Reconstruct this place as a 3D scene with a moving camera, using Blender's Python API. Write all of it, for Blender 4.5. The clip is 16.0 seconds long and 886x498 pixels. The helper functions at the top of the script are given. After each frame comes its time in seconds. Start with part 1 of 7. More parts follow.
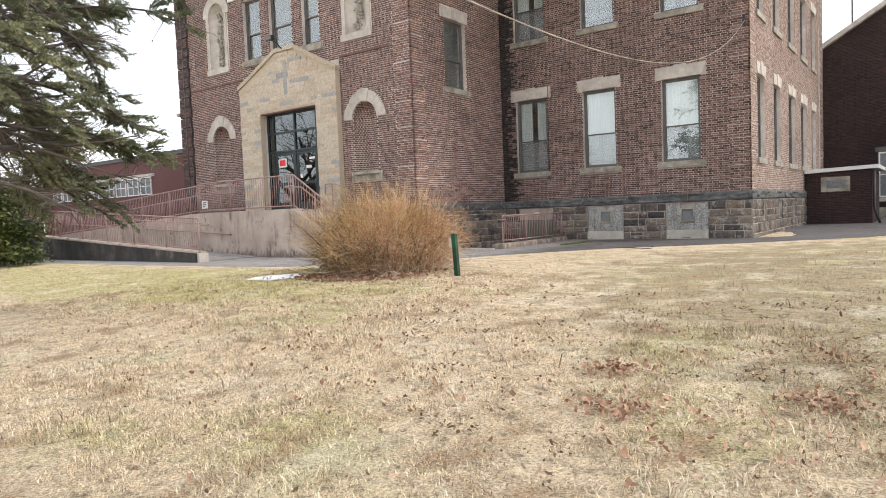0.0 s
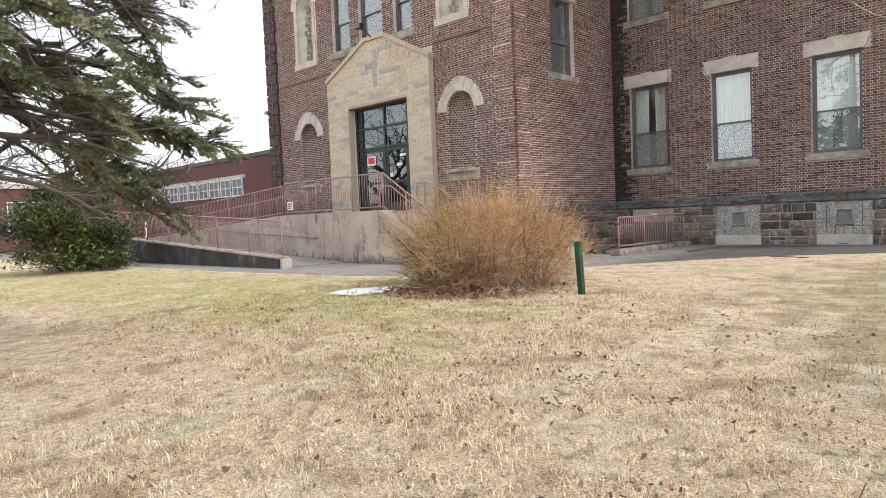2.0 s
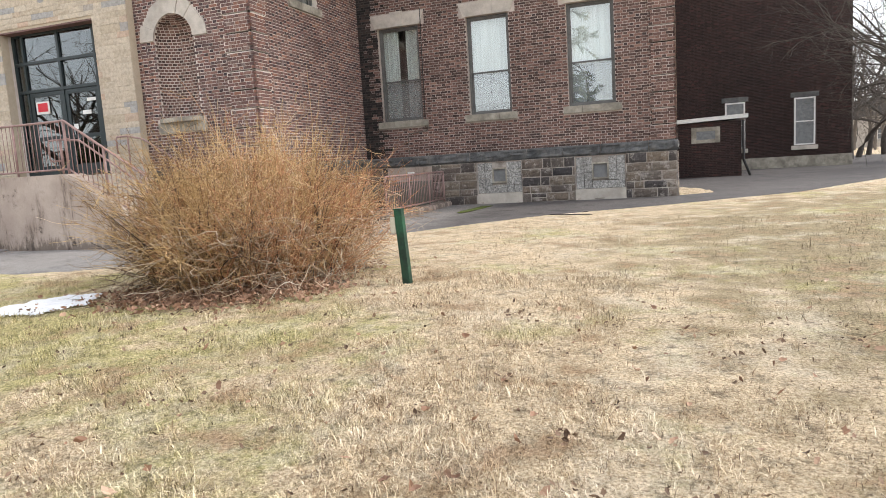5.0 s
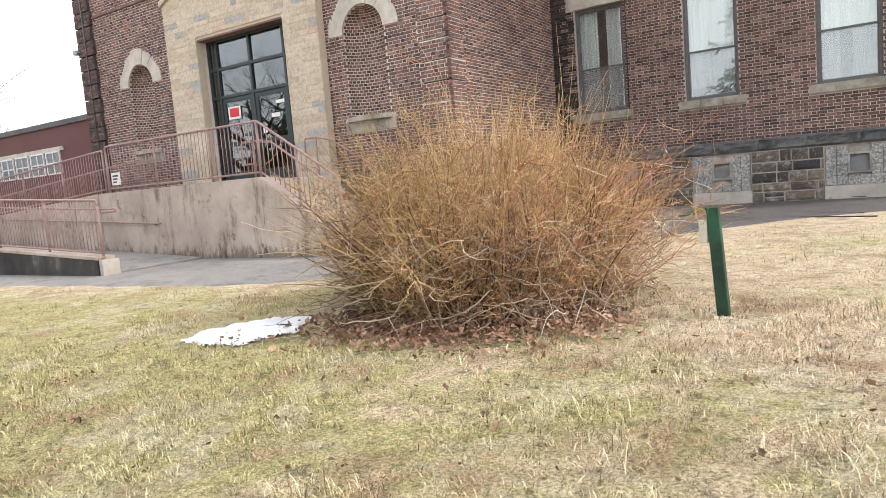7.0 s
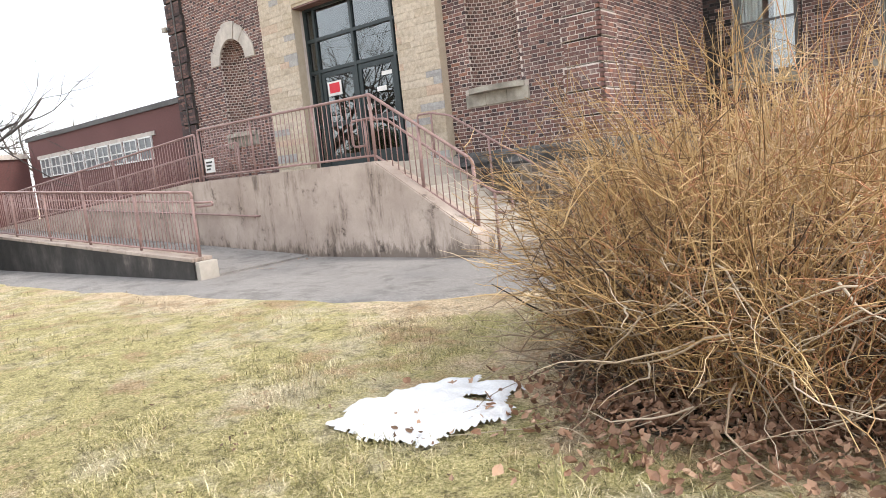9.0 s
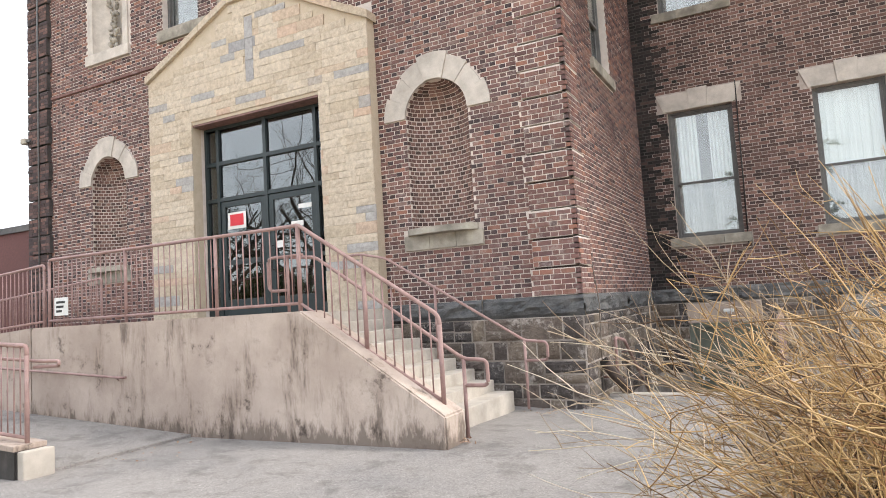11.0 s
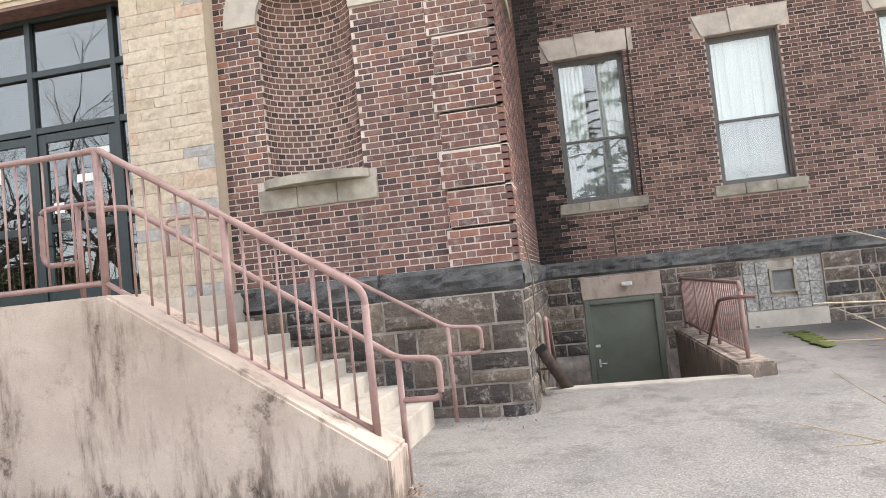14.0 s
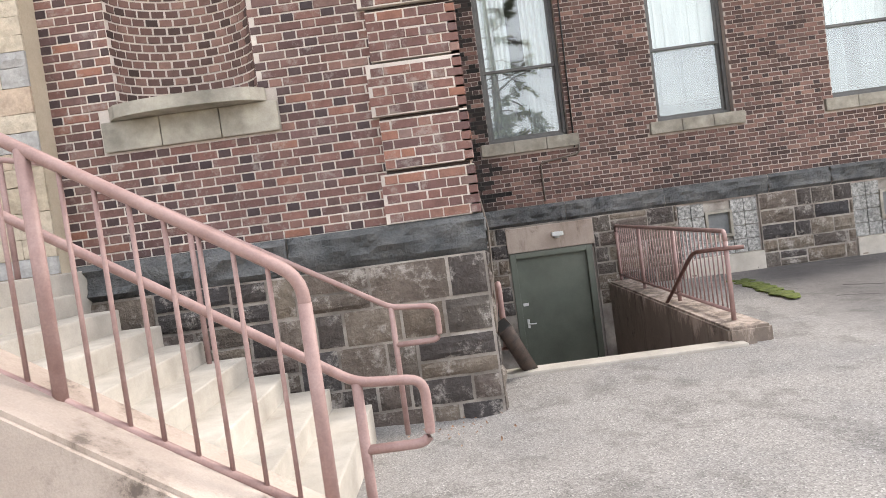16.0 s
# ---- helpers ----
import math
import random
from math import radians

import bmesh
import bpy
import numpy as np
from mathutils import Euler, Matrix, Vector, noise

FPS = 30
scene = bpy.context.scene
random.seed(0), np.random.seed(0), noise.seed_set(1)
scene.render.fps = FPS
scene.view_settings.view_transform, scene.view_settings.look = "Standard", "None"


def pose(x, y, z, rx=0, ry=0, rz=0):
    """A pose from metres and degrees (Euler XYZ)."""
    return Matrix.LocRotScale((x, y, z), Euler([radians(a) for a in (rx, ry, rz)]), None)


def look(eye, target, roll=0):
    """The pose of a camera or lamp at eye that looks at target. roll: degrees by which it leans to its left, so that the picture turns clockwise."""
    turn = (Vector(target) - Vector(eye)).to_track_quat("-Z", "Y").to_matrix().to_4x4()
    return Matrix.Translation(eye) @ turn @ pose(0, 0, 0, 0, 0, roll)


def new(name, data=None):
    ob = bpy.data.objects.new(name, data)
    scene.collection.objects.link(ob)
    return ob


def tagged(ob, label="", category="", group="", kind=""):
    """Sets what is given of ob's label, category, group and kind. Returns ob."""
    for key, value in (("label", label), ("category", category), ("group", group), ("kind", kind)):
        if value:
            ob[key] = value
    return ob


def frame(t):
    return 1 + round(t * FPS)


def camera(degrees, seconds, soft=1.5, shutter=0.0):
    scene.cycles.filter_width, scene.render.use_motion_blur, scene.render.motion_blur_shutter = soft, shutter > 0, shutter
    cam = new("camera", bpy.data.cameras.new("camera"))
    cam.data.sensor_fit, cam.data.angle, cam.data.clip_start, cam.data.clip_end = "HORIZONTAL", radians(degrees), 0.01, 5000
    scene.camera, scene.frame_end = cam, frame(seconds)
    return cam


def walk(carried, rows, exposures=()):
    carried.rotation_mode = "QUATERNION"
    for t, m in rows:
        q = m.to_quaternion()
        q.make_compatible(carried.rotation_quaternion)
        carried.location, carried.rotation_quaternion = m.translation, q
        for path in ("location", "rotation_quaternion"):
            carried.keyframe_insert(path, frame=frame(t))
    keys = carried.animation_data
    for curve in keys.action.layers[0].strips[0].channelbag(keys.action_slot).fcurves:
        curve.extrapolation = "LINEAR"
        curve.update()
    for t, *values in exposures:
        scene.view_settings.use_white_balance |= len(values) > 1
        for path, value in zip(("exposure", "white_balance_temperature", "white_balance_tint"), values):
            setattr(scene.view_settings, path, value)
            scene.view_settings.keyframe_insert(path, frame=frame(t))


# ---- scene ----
cam = camera(67.4, 16.0, soft=0.9)
METRES, EYE, TILT, LEAN, TURN = 19.7, 1.5, 0.0, 0.0, 38.0
PATH = [
    (0, (-1.03, 0.432, 1.423), (-2.217, 2.038, 1.314), -2.3),
    (0.5, (-1.458, 0.801, 1.449), (-2.757, 2.32, 1.367), -1.7),
    (1, (-1.937, 1.224, 1.449), (-3.374, 2.614, 1.399), -2.0),
    (1.5, (-2.373, 1.552, 1.464), (-3.818, 2.933, 1.404), -1.9),
    (2, (-2.826, 2.003, 1.488), (-4.213, 3.441, 1.39), -2.4),
    (2.5, (-3.235, 2.397, 1.47), (-4.484, 3.955, 1.36), -2.3),
    (3, (-3.659, 2.862, 1.473), (-4.407, 4.71, 1.314), -1.4),
    (3.2, (-3.767, 3.01, 1.474), (-4.315, 4.927, 1.315), -1.1),
    (5.3, (-5.923, 4.411, 1.445), (-6.653, 6.256, 1.199), -4.8),
    (5.5, (-6.086, 4.531, 1.429), (-6.897, 6.346, 1.207), -4.8),
    (6, (-6.527, 4.86, 1.384), (-7.399, 6.648, 1.173), -5.0),
    (6.5, (-7.047, 5.203, 1.398), (-8.089, 6.894, 1.165), -4.5),
    (7, (-7.527, 5.578, 1.378), (-8.599, 7.254, 1.175), -4.8),
    (7.5, (-8.086, 5.925, 1.375), (-9.203, 7.571, 1.159), -4.8),
    (8, (-8.568, 6.23, 1.433), (-9.72, 7.847, 1.193), -4.3),
    (8.5, (-9.094, 6.507, 1.47), (-10.266, 8.103, 1.188), -5.5),
    (9, (-9.685, 6.792, 1.564), (-10.942, 8.327, 1.316), -5.9),
    (9.5, (-10.258, 7.21, 1.639), (-11.453, 8.814, 1.645), -5.5),
    (9.7, (-10.482, 7.346, 1.65), (-11.654, 8.966, 1.706), -4.5),
    (11.8, (-12.671, 8.66, 1.723), (-13.504, 10.468, 1.914), -4.5),
    (12, (-12.814, 8.795, 1.707), (-13.654, 10.601, 1.893), -4.5),
    (12.5, (-13.084, 9.215, 1.745), (-13.838, 11.056, 1.946), -5.4),
    (13, (-13.462, 9.657, 1.76), (-14.063, 11.544, 2.043), -5.9),
    (13.5, (-13.779, 9.989, 1.699), (-14.267, 11.909, 1.972), -4.6),
    (14, (-14.023, 10.401, 1.58), (-14.398, 12.363, 1.686), -5.9),
    (14.5, (-14.198, 10.818, 1.568), (-14.469, 12.799, 1.549), -5.8),
    (15, (-14.232, 11.315, 1.578), (-14.268, 13.311, 1.456), -6.8),
    (15.5, (-14.493, 11.733, 1.631), (-14.516, 13.729, 1.495), -7.5),
    (16, (-14.826, 12.163, 1.747), (-14.85, 14.16, 1.655), -7.7),
]
walk(cam, [(t, look(eye, target, roll)) for t, eye, target, roll in PATH], [(0.0, 0.55), (1.0, 0.52), (3.0, 0.52), (5.5, 0.7), (7.5, 0.8), (9.5, 0.87), (12.0, 1.03), (16.0, 1.18)])

# ---- world, sun, exposure ----
SUN_AZ, SUN_EL = 20.0, 42.0          # degrees from +x towards +y, and above the horizon
world = bpy.data.worlds.new("sky")
scene.world = world
world.use_nodes = True
wn = world.node_tree.nodes
wl = world.node_tree.links
sky = wn.new("ShaderNodeTexSky")
sky.sky_type = "NISHITA"
sky.sun_disc = False
sky.sun_elevation = radians(SUN_EL)
sky.sun_rotation = radians(90.0 - SUN_AZ)
sky.air_density, sky.dust_density, sky.ozone_density = 1.0, 2.0, 1.0
haze = wn.new("ShaderNodeMix")          # thin bright overcast over the sky
haze.data_type = "RGBA"
haze.inputs[0].default_value = 0.72
haze.inputs[7].default_value = (9.0, 9.15, 9.4, 1)
wl.new(sky.outputs[0], haze.inputs[6])
wl.new(haze.outputs[2], wn["Background"].inputs["Color"])
wn["Background"].inputs["Strength"].default_value = 0.15
sun = new("sun", bpy.data.lights.new("sun", "SUN"))
sun.data.energy, sun.data.angle, sun.data.color = 1.4, radians(10), (1.0, 0.93, 0.84)
ca, sa, ce, se = math.cos(radians(SUN_AZ)), math.sin(radians(SUN_AZ)), math.cos(radians(SUN_EL)), math.sin(radians(SUN_EL))
sun.matrix_world = look((60 * ca * ce, 60 * sa * ce, 60 * se), (0, 0, 0))


# ---- materials ----
def mat(name):
    m = bpy.data.materials.new(name)
    m.use_nodes = True
    t = m.node_tree
    return m, t, t.nodes["Principled BSDF"]


def add(t, kind, **kw):
    n = t.nodes.new(kind)
    for k, v in kw.items():
        n.inputs[k.replace("_", " ")].default_value = v
    return n


def ramp(t, fac, stops):
    n = t.nodes.new("ShaderNodeValToRGB")
    e = n.color_ramp.elements
    while len(e) > 1:
        e.remove(e[-1])
    e[0].position, e[0].color = stops[0][0], (*stops[0][1], 1)
    for p, c in stops[1:]:
        x = e.new(p)
        x.color = (*c, 1)
    t.links.new(fac, n.inputs[0])
    return n.outputs[0]


def coords(t):
    g = t.nodes.new("ShaderNodeNewGeometry")
    return g.outputs["Position"], g


def noisy(t, vec, scale, detail=4.0, rough=0.6, stretch=None):
    n = add(t, "ShaderNodeTexNoise", Scale=scale, Detail=detail, Roughness=rough)
    if stretch:
        mp = add(t, "ShaderNodeMapping", Scale=stretch)
        t.links.new(vec, mp.inputs[0])
        vec = mp.outputs[0]
    t.links.new(vec, n.inputs["Vector"])
    return n.outputs["Fac"]


def mixc(t, fac, a, b, mode="MIX"):
    n = t.nodes.new("ShaderNodeMix")
    n.data_type, n.blend_type = "RGBA", mode
    for sock, v in ((n.inputs[0], fac), (n.inputs[6], a), (n.inputs[7], b)):
        if isinstance(v, (int, float)):
            sock.default_value = v
        elif isinstance(v, tuple):
            sock.default_value = (*v, 1)
        else:
            t.links.new(v, sock)
    return n.outputs[2]


def bump(t, p, height, strength=0.4, dist=0.01):
    b = add(t, "ShaderNodeBump", Strength=strength, Distance=dist)
    t.links.new(height, b.inputs["Height"])
    t.links.new(b.outputs[0], p.inputs["Normal"])


def surface(name, stops, scale=6.0, fine=60.0, rough=0.85, stain=(0.35, 0.5), stain_scale=0.7, bumps=0.35, dist=0.008, metal=0.0, stretch=None):
    """A weathered surface: colour ramp over noise, large stains, fine grain in the relief."""
    m, t, p = mat(name)
    pos, g = coords(t)
    base = ramp(t, noisy(t, pos, scale, 6.0, 0.65, stretch), stops)
    dirt = ramp(t, noisy(t, pos, stain_scale, 5.0, 0.6), [(0.35, (stain[0],) * 3), (0.62, (1, 1, 1))])
    grain = noisy(t, pos, fine, 3.0, 0.7)
    col = mixc(t, stain[1], base, dirt, "MULTIPLY")
    col = mixc(t, 0.25, col, ramp(t, grain, [(0.3, (0.4, 0.4, 0.4)), (0.7, (1, 1, 1))]), "MULTIPLY")
    t.links.new(col, p.inputs["Base Color"])
    p.inputs["Roughness"].default_value, p.inputs["Metallic"].default_value = rough, metal
    bump(t, p, grain, bumps, dist)
    return m


def pieces(name, stops, by_object=False, rough=0.9, fine=90.0, bumps=0.5, dist=0.006, streak=0.0, soot=0.45, soot_scale=0.35, wash=0.0):
    """Bricks or stones: one colour for each piece, soot in large patches, grain."""
    m, t, p = mat(name)
    pos, g = coords(t)
    if by_object:
        rnd = t.nodes.new("ShaderNodeObjectInfo").outputs["Random"]
    else:
        rnd = g.outputs["Random Per Island"]
    base = ramp(t, rnd, stops)
    grain = noisy(t, pos, fine, 4.0, 0.7)
    blot = noisy(t, pos, 14.0, 4.0, 0.6)
    col = mixc(t, 0.5, base, ramp(t, blot, [(0.3, (0.5, 0.47, 0.45)), (0.65, (1.1, 1.08, 1.05))]), "MULTIPLY")
    col = mixc(t, soot, col, ramp(t, noisy(t, pos, soot_scale, 4.0, 0.6, (1, 1, 0.45)), [(0.35, (0.35, 0.33, 0.33)), (0.6, (1, 1, 1))]), "MULTIPLY")
    col = mixc(t, 0.3, col, ramp(t, grain, [(0.3, (0.45, 0.45, 0.45)), (0.7, (1.15, 1.15, 1.15))]), "MULTIPLY")
    if wash:
        old = ramp(t, noisy(t, pos, 5.5, 8.0, 0.8), [(0.53, (0, 0, 0)), (0.63, (wash, wash, wash))])
        col = mixc(t, old, col, (0.46, 0.42, 0.385))
    t.links.new(col, p.inputs["Base Color"])
    p.inputs["Roughness"].default_value = rough
    bump(t, p, grain, bumps, dist)
    return m


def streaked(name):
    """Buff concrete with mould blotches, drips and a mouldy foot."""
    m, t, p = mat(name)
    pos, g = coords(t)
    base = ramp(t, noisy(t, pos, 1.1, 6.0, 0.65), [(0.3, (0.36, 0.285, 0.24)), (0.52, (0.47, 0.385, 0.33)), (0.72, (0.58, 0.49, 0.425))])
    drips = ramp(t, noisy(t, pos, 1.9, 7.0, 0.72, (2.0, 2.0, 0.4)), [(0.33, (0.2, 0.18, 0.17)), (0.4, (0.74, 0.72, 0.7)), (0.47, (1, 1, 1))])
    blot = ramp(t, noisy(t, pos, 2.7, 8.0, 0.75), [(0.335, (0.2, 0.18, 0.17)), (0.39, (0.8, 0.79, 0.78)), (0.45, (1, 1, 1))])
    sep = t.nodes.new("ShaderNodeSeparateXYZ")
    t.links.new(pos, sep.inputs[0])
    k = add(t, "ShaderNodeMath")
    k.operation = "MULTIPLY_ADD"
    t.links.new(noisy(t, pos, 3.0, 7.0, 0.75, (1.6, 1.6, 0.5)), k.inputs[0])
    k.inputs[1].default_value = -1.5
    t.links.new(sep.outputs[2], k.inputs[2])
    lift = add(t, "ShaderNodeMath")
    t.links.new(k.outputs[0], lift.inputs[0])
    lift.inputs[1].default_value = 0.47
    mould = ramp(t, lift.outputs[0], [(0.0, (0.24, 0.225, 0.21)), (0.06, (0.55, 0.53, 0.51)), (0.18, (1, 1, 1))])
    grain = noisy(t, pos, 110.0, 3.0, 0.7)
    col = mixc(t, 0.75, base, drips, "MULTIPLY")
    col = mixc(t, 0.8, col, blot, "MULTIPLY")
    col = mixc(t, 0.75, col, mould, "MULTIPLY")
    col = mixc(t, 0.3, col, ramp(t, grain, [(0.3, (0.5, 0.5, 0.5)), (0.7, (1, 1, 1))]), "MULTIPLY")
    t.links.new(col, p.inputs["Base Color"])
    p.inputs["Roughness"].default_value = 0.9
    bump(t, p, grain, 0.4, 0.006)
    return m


BRICK_STOPS = [(0.0, (0.1, 0.06, 0.062)), (0.16, (0.15, 0.082, 0.076)), (0.34, (0.195, 0.104, 0.092)), (0.52, (0.235, 0.12, 0.1)), (0.66, (0.17, 0.105, 0.102)), (0.8, (0.27, 0.14, 0.115)), (0.9, (0.32, 0.15, 0.105)), (0.96, (0.2, 0.135, 0.125)), (1.0, (0.36, 0.22, 0.185))]
HEADER_STOPS = [(0.0, (0.05, 0.036, 0.04)), (0.4, (0.095, 0.062, 0.062)), (0.7, (0.145, 0.088, 0.08)), (1.0, (0.23, 0.13, 0.11))]
M_BRICK = pieces("brick_weathered", BRICK_STOPS, soot=0.35, soot_scale=0.8, wash=0.34)
M_BRICK_PART = pieces("brick_weathered_single", BRICK_STOPS, by_object=True, soot=0.35, soot_scale=0.8, wash=0.34)
M_BRICK_WING = pieces("brick_brown", [(0.0, (0.062, 0.039, 0.035)), (0.3, (0.13, 0.076, 0.067)), (0.6, (0.19, 0.108, 0.092)), (0.85, (0.235, 0.136, 0.115)), (1.0, (0.29, 0.175, 0.145))], soot=0.35)
# the wing's brick made paler, for the sunlit side wall
M_BRICK_PALE = pieces("brick_sunlit_side", [(0.0, (0.2, 0.135, 0.11)), (0.5, (0.32, 0.225, 0.185)), (1.0, (0.45, 0.34, 0.285))], soot=0.2)
M_HEADER = pieces("burnt_header_brick", HEADER_STOPS, soot=0.25)
M_HEADER_WING = pieces("brown_header_brick", [(0.0, (0.06, 0.042, 0.042)), (0.5, (0.11, 0.07, 0.065)), (1.0, (0.18, 0.115, 0.1))], soot=0.25)
M_HEADER_PART = pieces("burnt_header_single", HEADER_STOPS, by_object=True, soot=0.25)
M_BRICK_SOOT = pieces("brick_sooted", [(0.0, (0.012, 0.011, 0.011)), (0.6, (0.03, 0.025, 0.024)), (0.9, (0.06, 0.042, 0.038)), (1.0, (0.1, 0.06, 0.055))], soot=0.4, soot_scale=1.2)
M_MORTAR_SOOT = surface("sooted_mortar", [(0.3, (0.03, 0.028, 0.027)), (0.7, (0.1, 0.085, 0.08))], scale=6.0, fine=140.0)
M_BRICK_DARK = pieces("brick_dark_red", [(0.0, (0.022, 0.012, 0.011)), (0.5, (0.038, 0.02, 0.018)), (0.9, (0.055, 0.027, 0.024)), (1.0, (0.085, 0.033, 0.03))], soot=0.6)
M_BRICK_RED = pieces("brick_red_plain", [(0.0, (0.13, 0.058, 0.055)), (0.5, (0.165, 0.075, 0.07)), (1.0, (0.21, 0.1, 0.09))], soot=0.2)
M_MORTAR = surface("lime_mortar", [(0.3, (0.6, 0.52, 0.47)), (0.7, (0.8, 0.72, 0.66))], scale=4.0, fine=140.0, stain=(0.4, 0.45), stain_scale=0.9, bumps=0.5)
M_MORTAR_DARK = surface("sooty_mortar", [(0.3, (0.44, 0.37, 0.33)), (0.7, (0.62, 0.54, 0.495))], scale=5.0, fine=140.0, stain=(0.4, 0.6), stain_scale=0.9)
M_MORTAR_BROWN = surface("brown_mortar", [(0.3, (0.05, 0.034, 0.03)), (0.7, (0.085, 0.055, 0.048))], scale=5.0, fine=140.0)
M_LIMESTONE = surface("limestone_trim", [(0.3, (0.5, 0.45, 0.4)), (0.7, (0.68, 0.62, 0.56))], scale=5.0, fine=120.0, stain=(0.45, 0.5), stain_scale=1.3)
M_SILL = surface("weathered_sill_stone", [(0.3, (0.33, 0.3, 0.25)), (0.7, (0.5, 0.46, 0.39))], scale=7.0, fine=120.0, stain=(0.3, 0.7), stain_scale=2.2)
M_ASHLAR = pieces("buff_ashlar", [(0.0, (0.52, 0.44, 0.335)), (0.35, (0.59, 0.505, 0.4)), (0.7, (0.64, 0.56, 0.455)), (0.82, (0.55, 0.465, 0.36)), (0.885, (0.6, 0.44, 0.34)), (0.92, (0.58, 0.48, 0.38)), (0.95, (0.4, 0.39, 0.385)), (1.0, (0.46, 0.45, 0.44))], by_object=True, fine=40.0, bumps=0.9, dist=0.012, soot=0.12)
M_ASHLAR_GREY = pieces("grey_ashlar", [(0.0, (0.33, 0.33, 0.34)), (1.0, (0.42, 0.41, 0.41))], by_object=True, fine=40.0, soot=0.2)
M_ASHLAR_JOINT = surface("buff_mortar", [(0.3, (0.5, 0.415, 0.31)), (0.7, (0.6, 0.51, 0.395))], fine=120.0, stain=(0.6, 0.3))
M_FIELD = pieces("fieldstone", [(0.0, (0.06, 0.056, 0.06)), (0.2, (0.12, 0.1, 0.09)), (0.4, (0.22, 0.175, 0.135)), (0.56, (0.085, 0.078, 0.08)), (0.72, (0.26, 0.215, 0.17)), (0.86, (0.15, 0.12, 0.108)), (1.0, (0.3, 0.25, 0.2))], by_object=True, fine=22.0, bumps=1.0, dist=0.035, soot=0.5, soot_scale=1.6, wash=0.62)
M_POINTING = surface("pale_pointing", [(0.3, (0.2, 0.175, 0.155)), (0.5, (0.42, 0.37, 0.33)), (0.7, (0.68, 0.62, 0.56))], scale=2.2, fine=90.0, stain=(0.35, 0.6), stain_scale=1.5)
M_LEDGE = surface("rock_faced_bluestone", [(0.3, (0.075, 0.08, 0.085)), (0.5, (0.14, 0.142, 0.145)), (0.68, (0.22, 0.215, 0.21)), (0.8, (0.32, 0.31, 0.3))], scale=3.5, fine=30.0, bumps=1.0, dist=0.035, stain=(0.35, 0.6))
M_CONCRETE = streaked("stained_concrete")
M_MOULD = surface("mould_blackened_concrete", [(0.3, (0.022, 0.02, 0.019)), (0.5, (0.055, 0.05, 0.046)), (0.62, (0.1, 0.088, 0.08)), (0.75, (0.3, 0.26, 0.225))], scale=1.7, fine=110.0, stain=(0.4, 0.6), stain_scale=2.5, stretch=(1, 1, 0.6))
M_STEP = surface("pale_concrete_step", [(0.3, (0.44, 0.395, 0.34)), (0.7, (0.6, 0.55, 0.49))], scale=3.0, fine=110.0, stain=(0.5, 0.5), stain_scale=1.6)
M_RAIL = surface("dusty_pink_rail_paint", [(0.3, (0.29, 0.175, 0.16)), (0.7, (0.41, 0.275, 0.255))], scale=8.0, fine=90.0, rough=0.55, stain=(0.6, 0.35), stain_scale=3.0, bumps=0.15)
M_RUST_DARK = surface("dark_rusted_steel", [(0.3, (0.03, 0.022, 0.019)), (0.7, (0.1, 0.065, 0.05))], scale=9.0, fine=70.0, rough=0.7)
M_RAIL_RUST = surface("worn_rust_rail_paint", [(0.3, (0.12, 0.06, 0.05)), (0.7, (0.28, 0.15, 0.13))], scale=9.0, fine=90.0, rough=0.6)
M_FRAME = surface("slate_window_frame", [(0.3, (0.09, 0.09, 0.09)), (0.7, (0.15, 0.145, 0.14))], fine=80.0, rough=0.5, stain=(0.7, 0.3), bumps=0.1)
M_DOORFRAME = surface("dark_green_door_frame", [(0.3, (0.012, 0.022, 0.024)), (0.7, (0.022, 0.035, 0.038))], fine=80.0, rough=0.4, stain=(0.7, 0.3), bumps=0.08)
M_GREYGREEN = surface("grey_green_door_paint", [(0.3, (0.13, 0.145, 0.115)), (0.7, (0.17, 0.185, 0.15))], scale=2.0, fine=90.0, rough=0.5, stain=(0.55, 0.5), stain_scale=1.4, bumps=0.08)
M_WHITE = surface("white_paint", [(0.3, (0.72, 0.72, 0.7)), (0.7, (0.82, 0.82, 0.8))], fine=60.0, rough=0.6, stain=(0.75, 0.3), bumps=0.1)
M_CURTAIN = surface("white_net_curtain", [(0.35, (0.66, 0.68, 0.68)), (0.65, (0.88, 0.89, 0.89))], scale=7.0, fine=50.0, rough=0.95, stain=(0.8, 0.2), stretch=(2.5, 2.5, 0.08))
M_GREYBLIND = surface("grey_insect_screen", [(0.3, (0.16, 0.165, 0.17)), (0.7, (0.24, 0.245, 0.25))], fine=60.0, rough=0.9, stain=(0.7, 0.4))
M_CRACK = surface("crack_filler", [(0.3, (0.03, 0.028, 0.026)), (0.7, (0.07, 0.065, 0.06))], fine=60.0)
M_BLACK = surface("black_metal", [(0.3, (0.015, 0.015, 0.015)), (0.7, (0.03, 0.03, 0.03))], rough=0.45, bumps=0.1)
M_RED = surface("red_notice", [(0.3, (0.6, 0.02, 0.035)), (0.7, (0.68, 0.03, 0.05))], rough=0.5, stain=(0.9, 0.1), bumps=0.02)
M_GREENPOST = surface("green_post_paint", [(0.3, (0.006, 0.05, 0.026)), (0.7, (0.012, 0.095, 0.045))], scale=5.0, rough=0.55, stain=(0.2, 0.75), stain_scale=5.0, bumps=0.1)
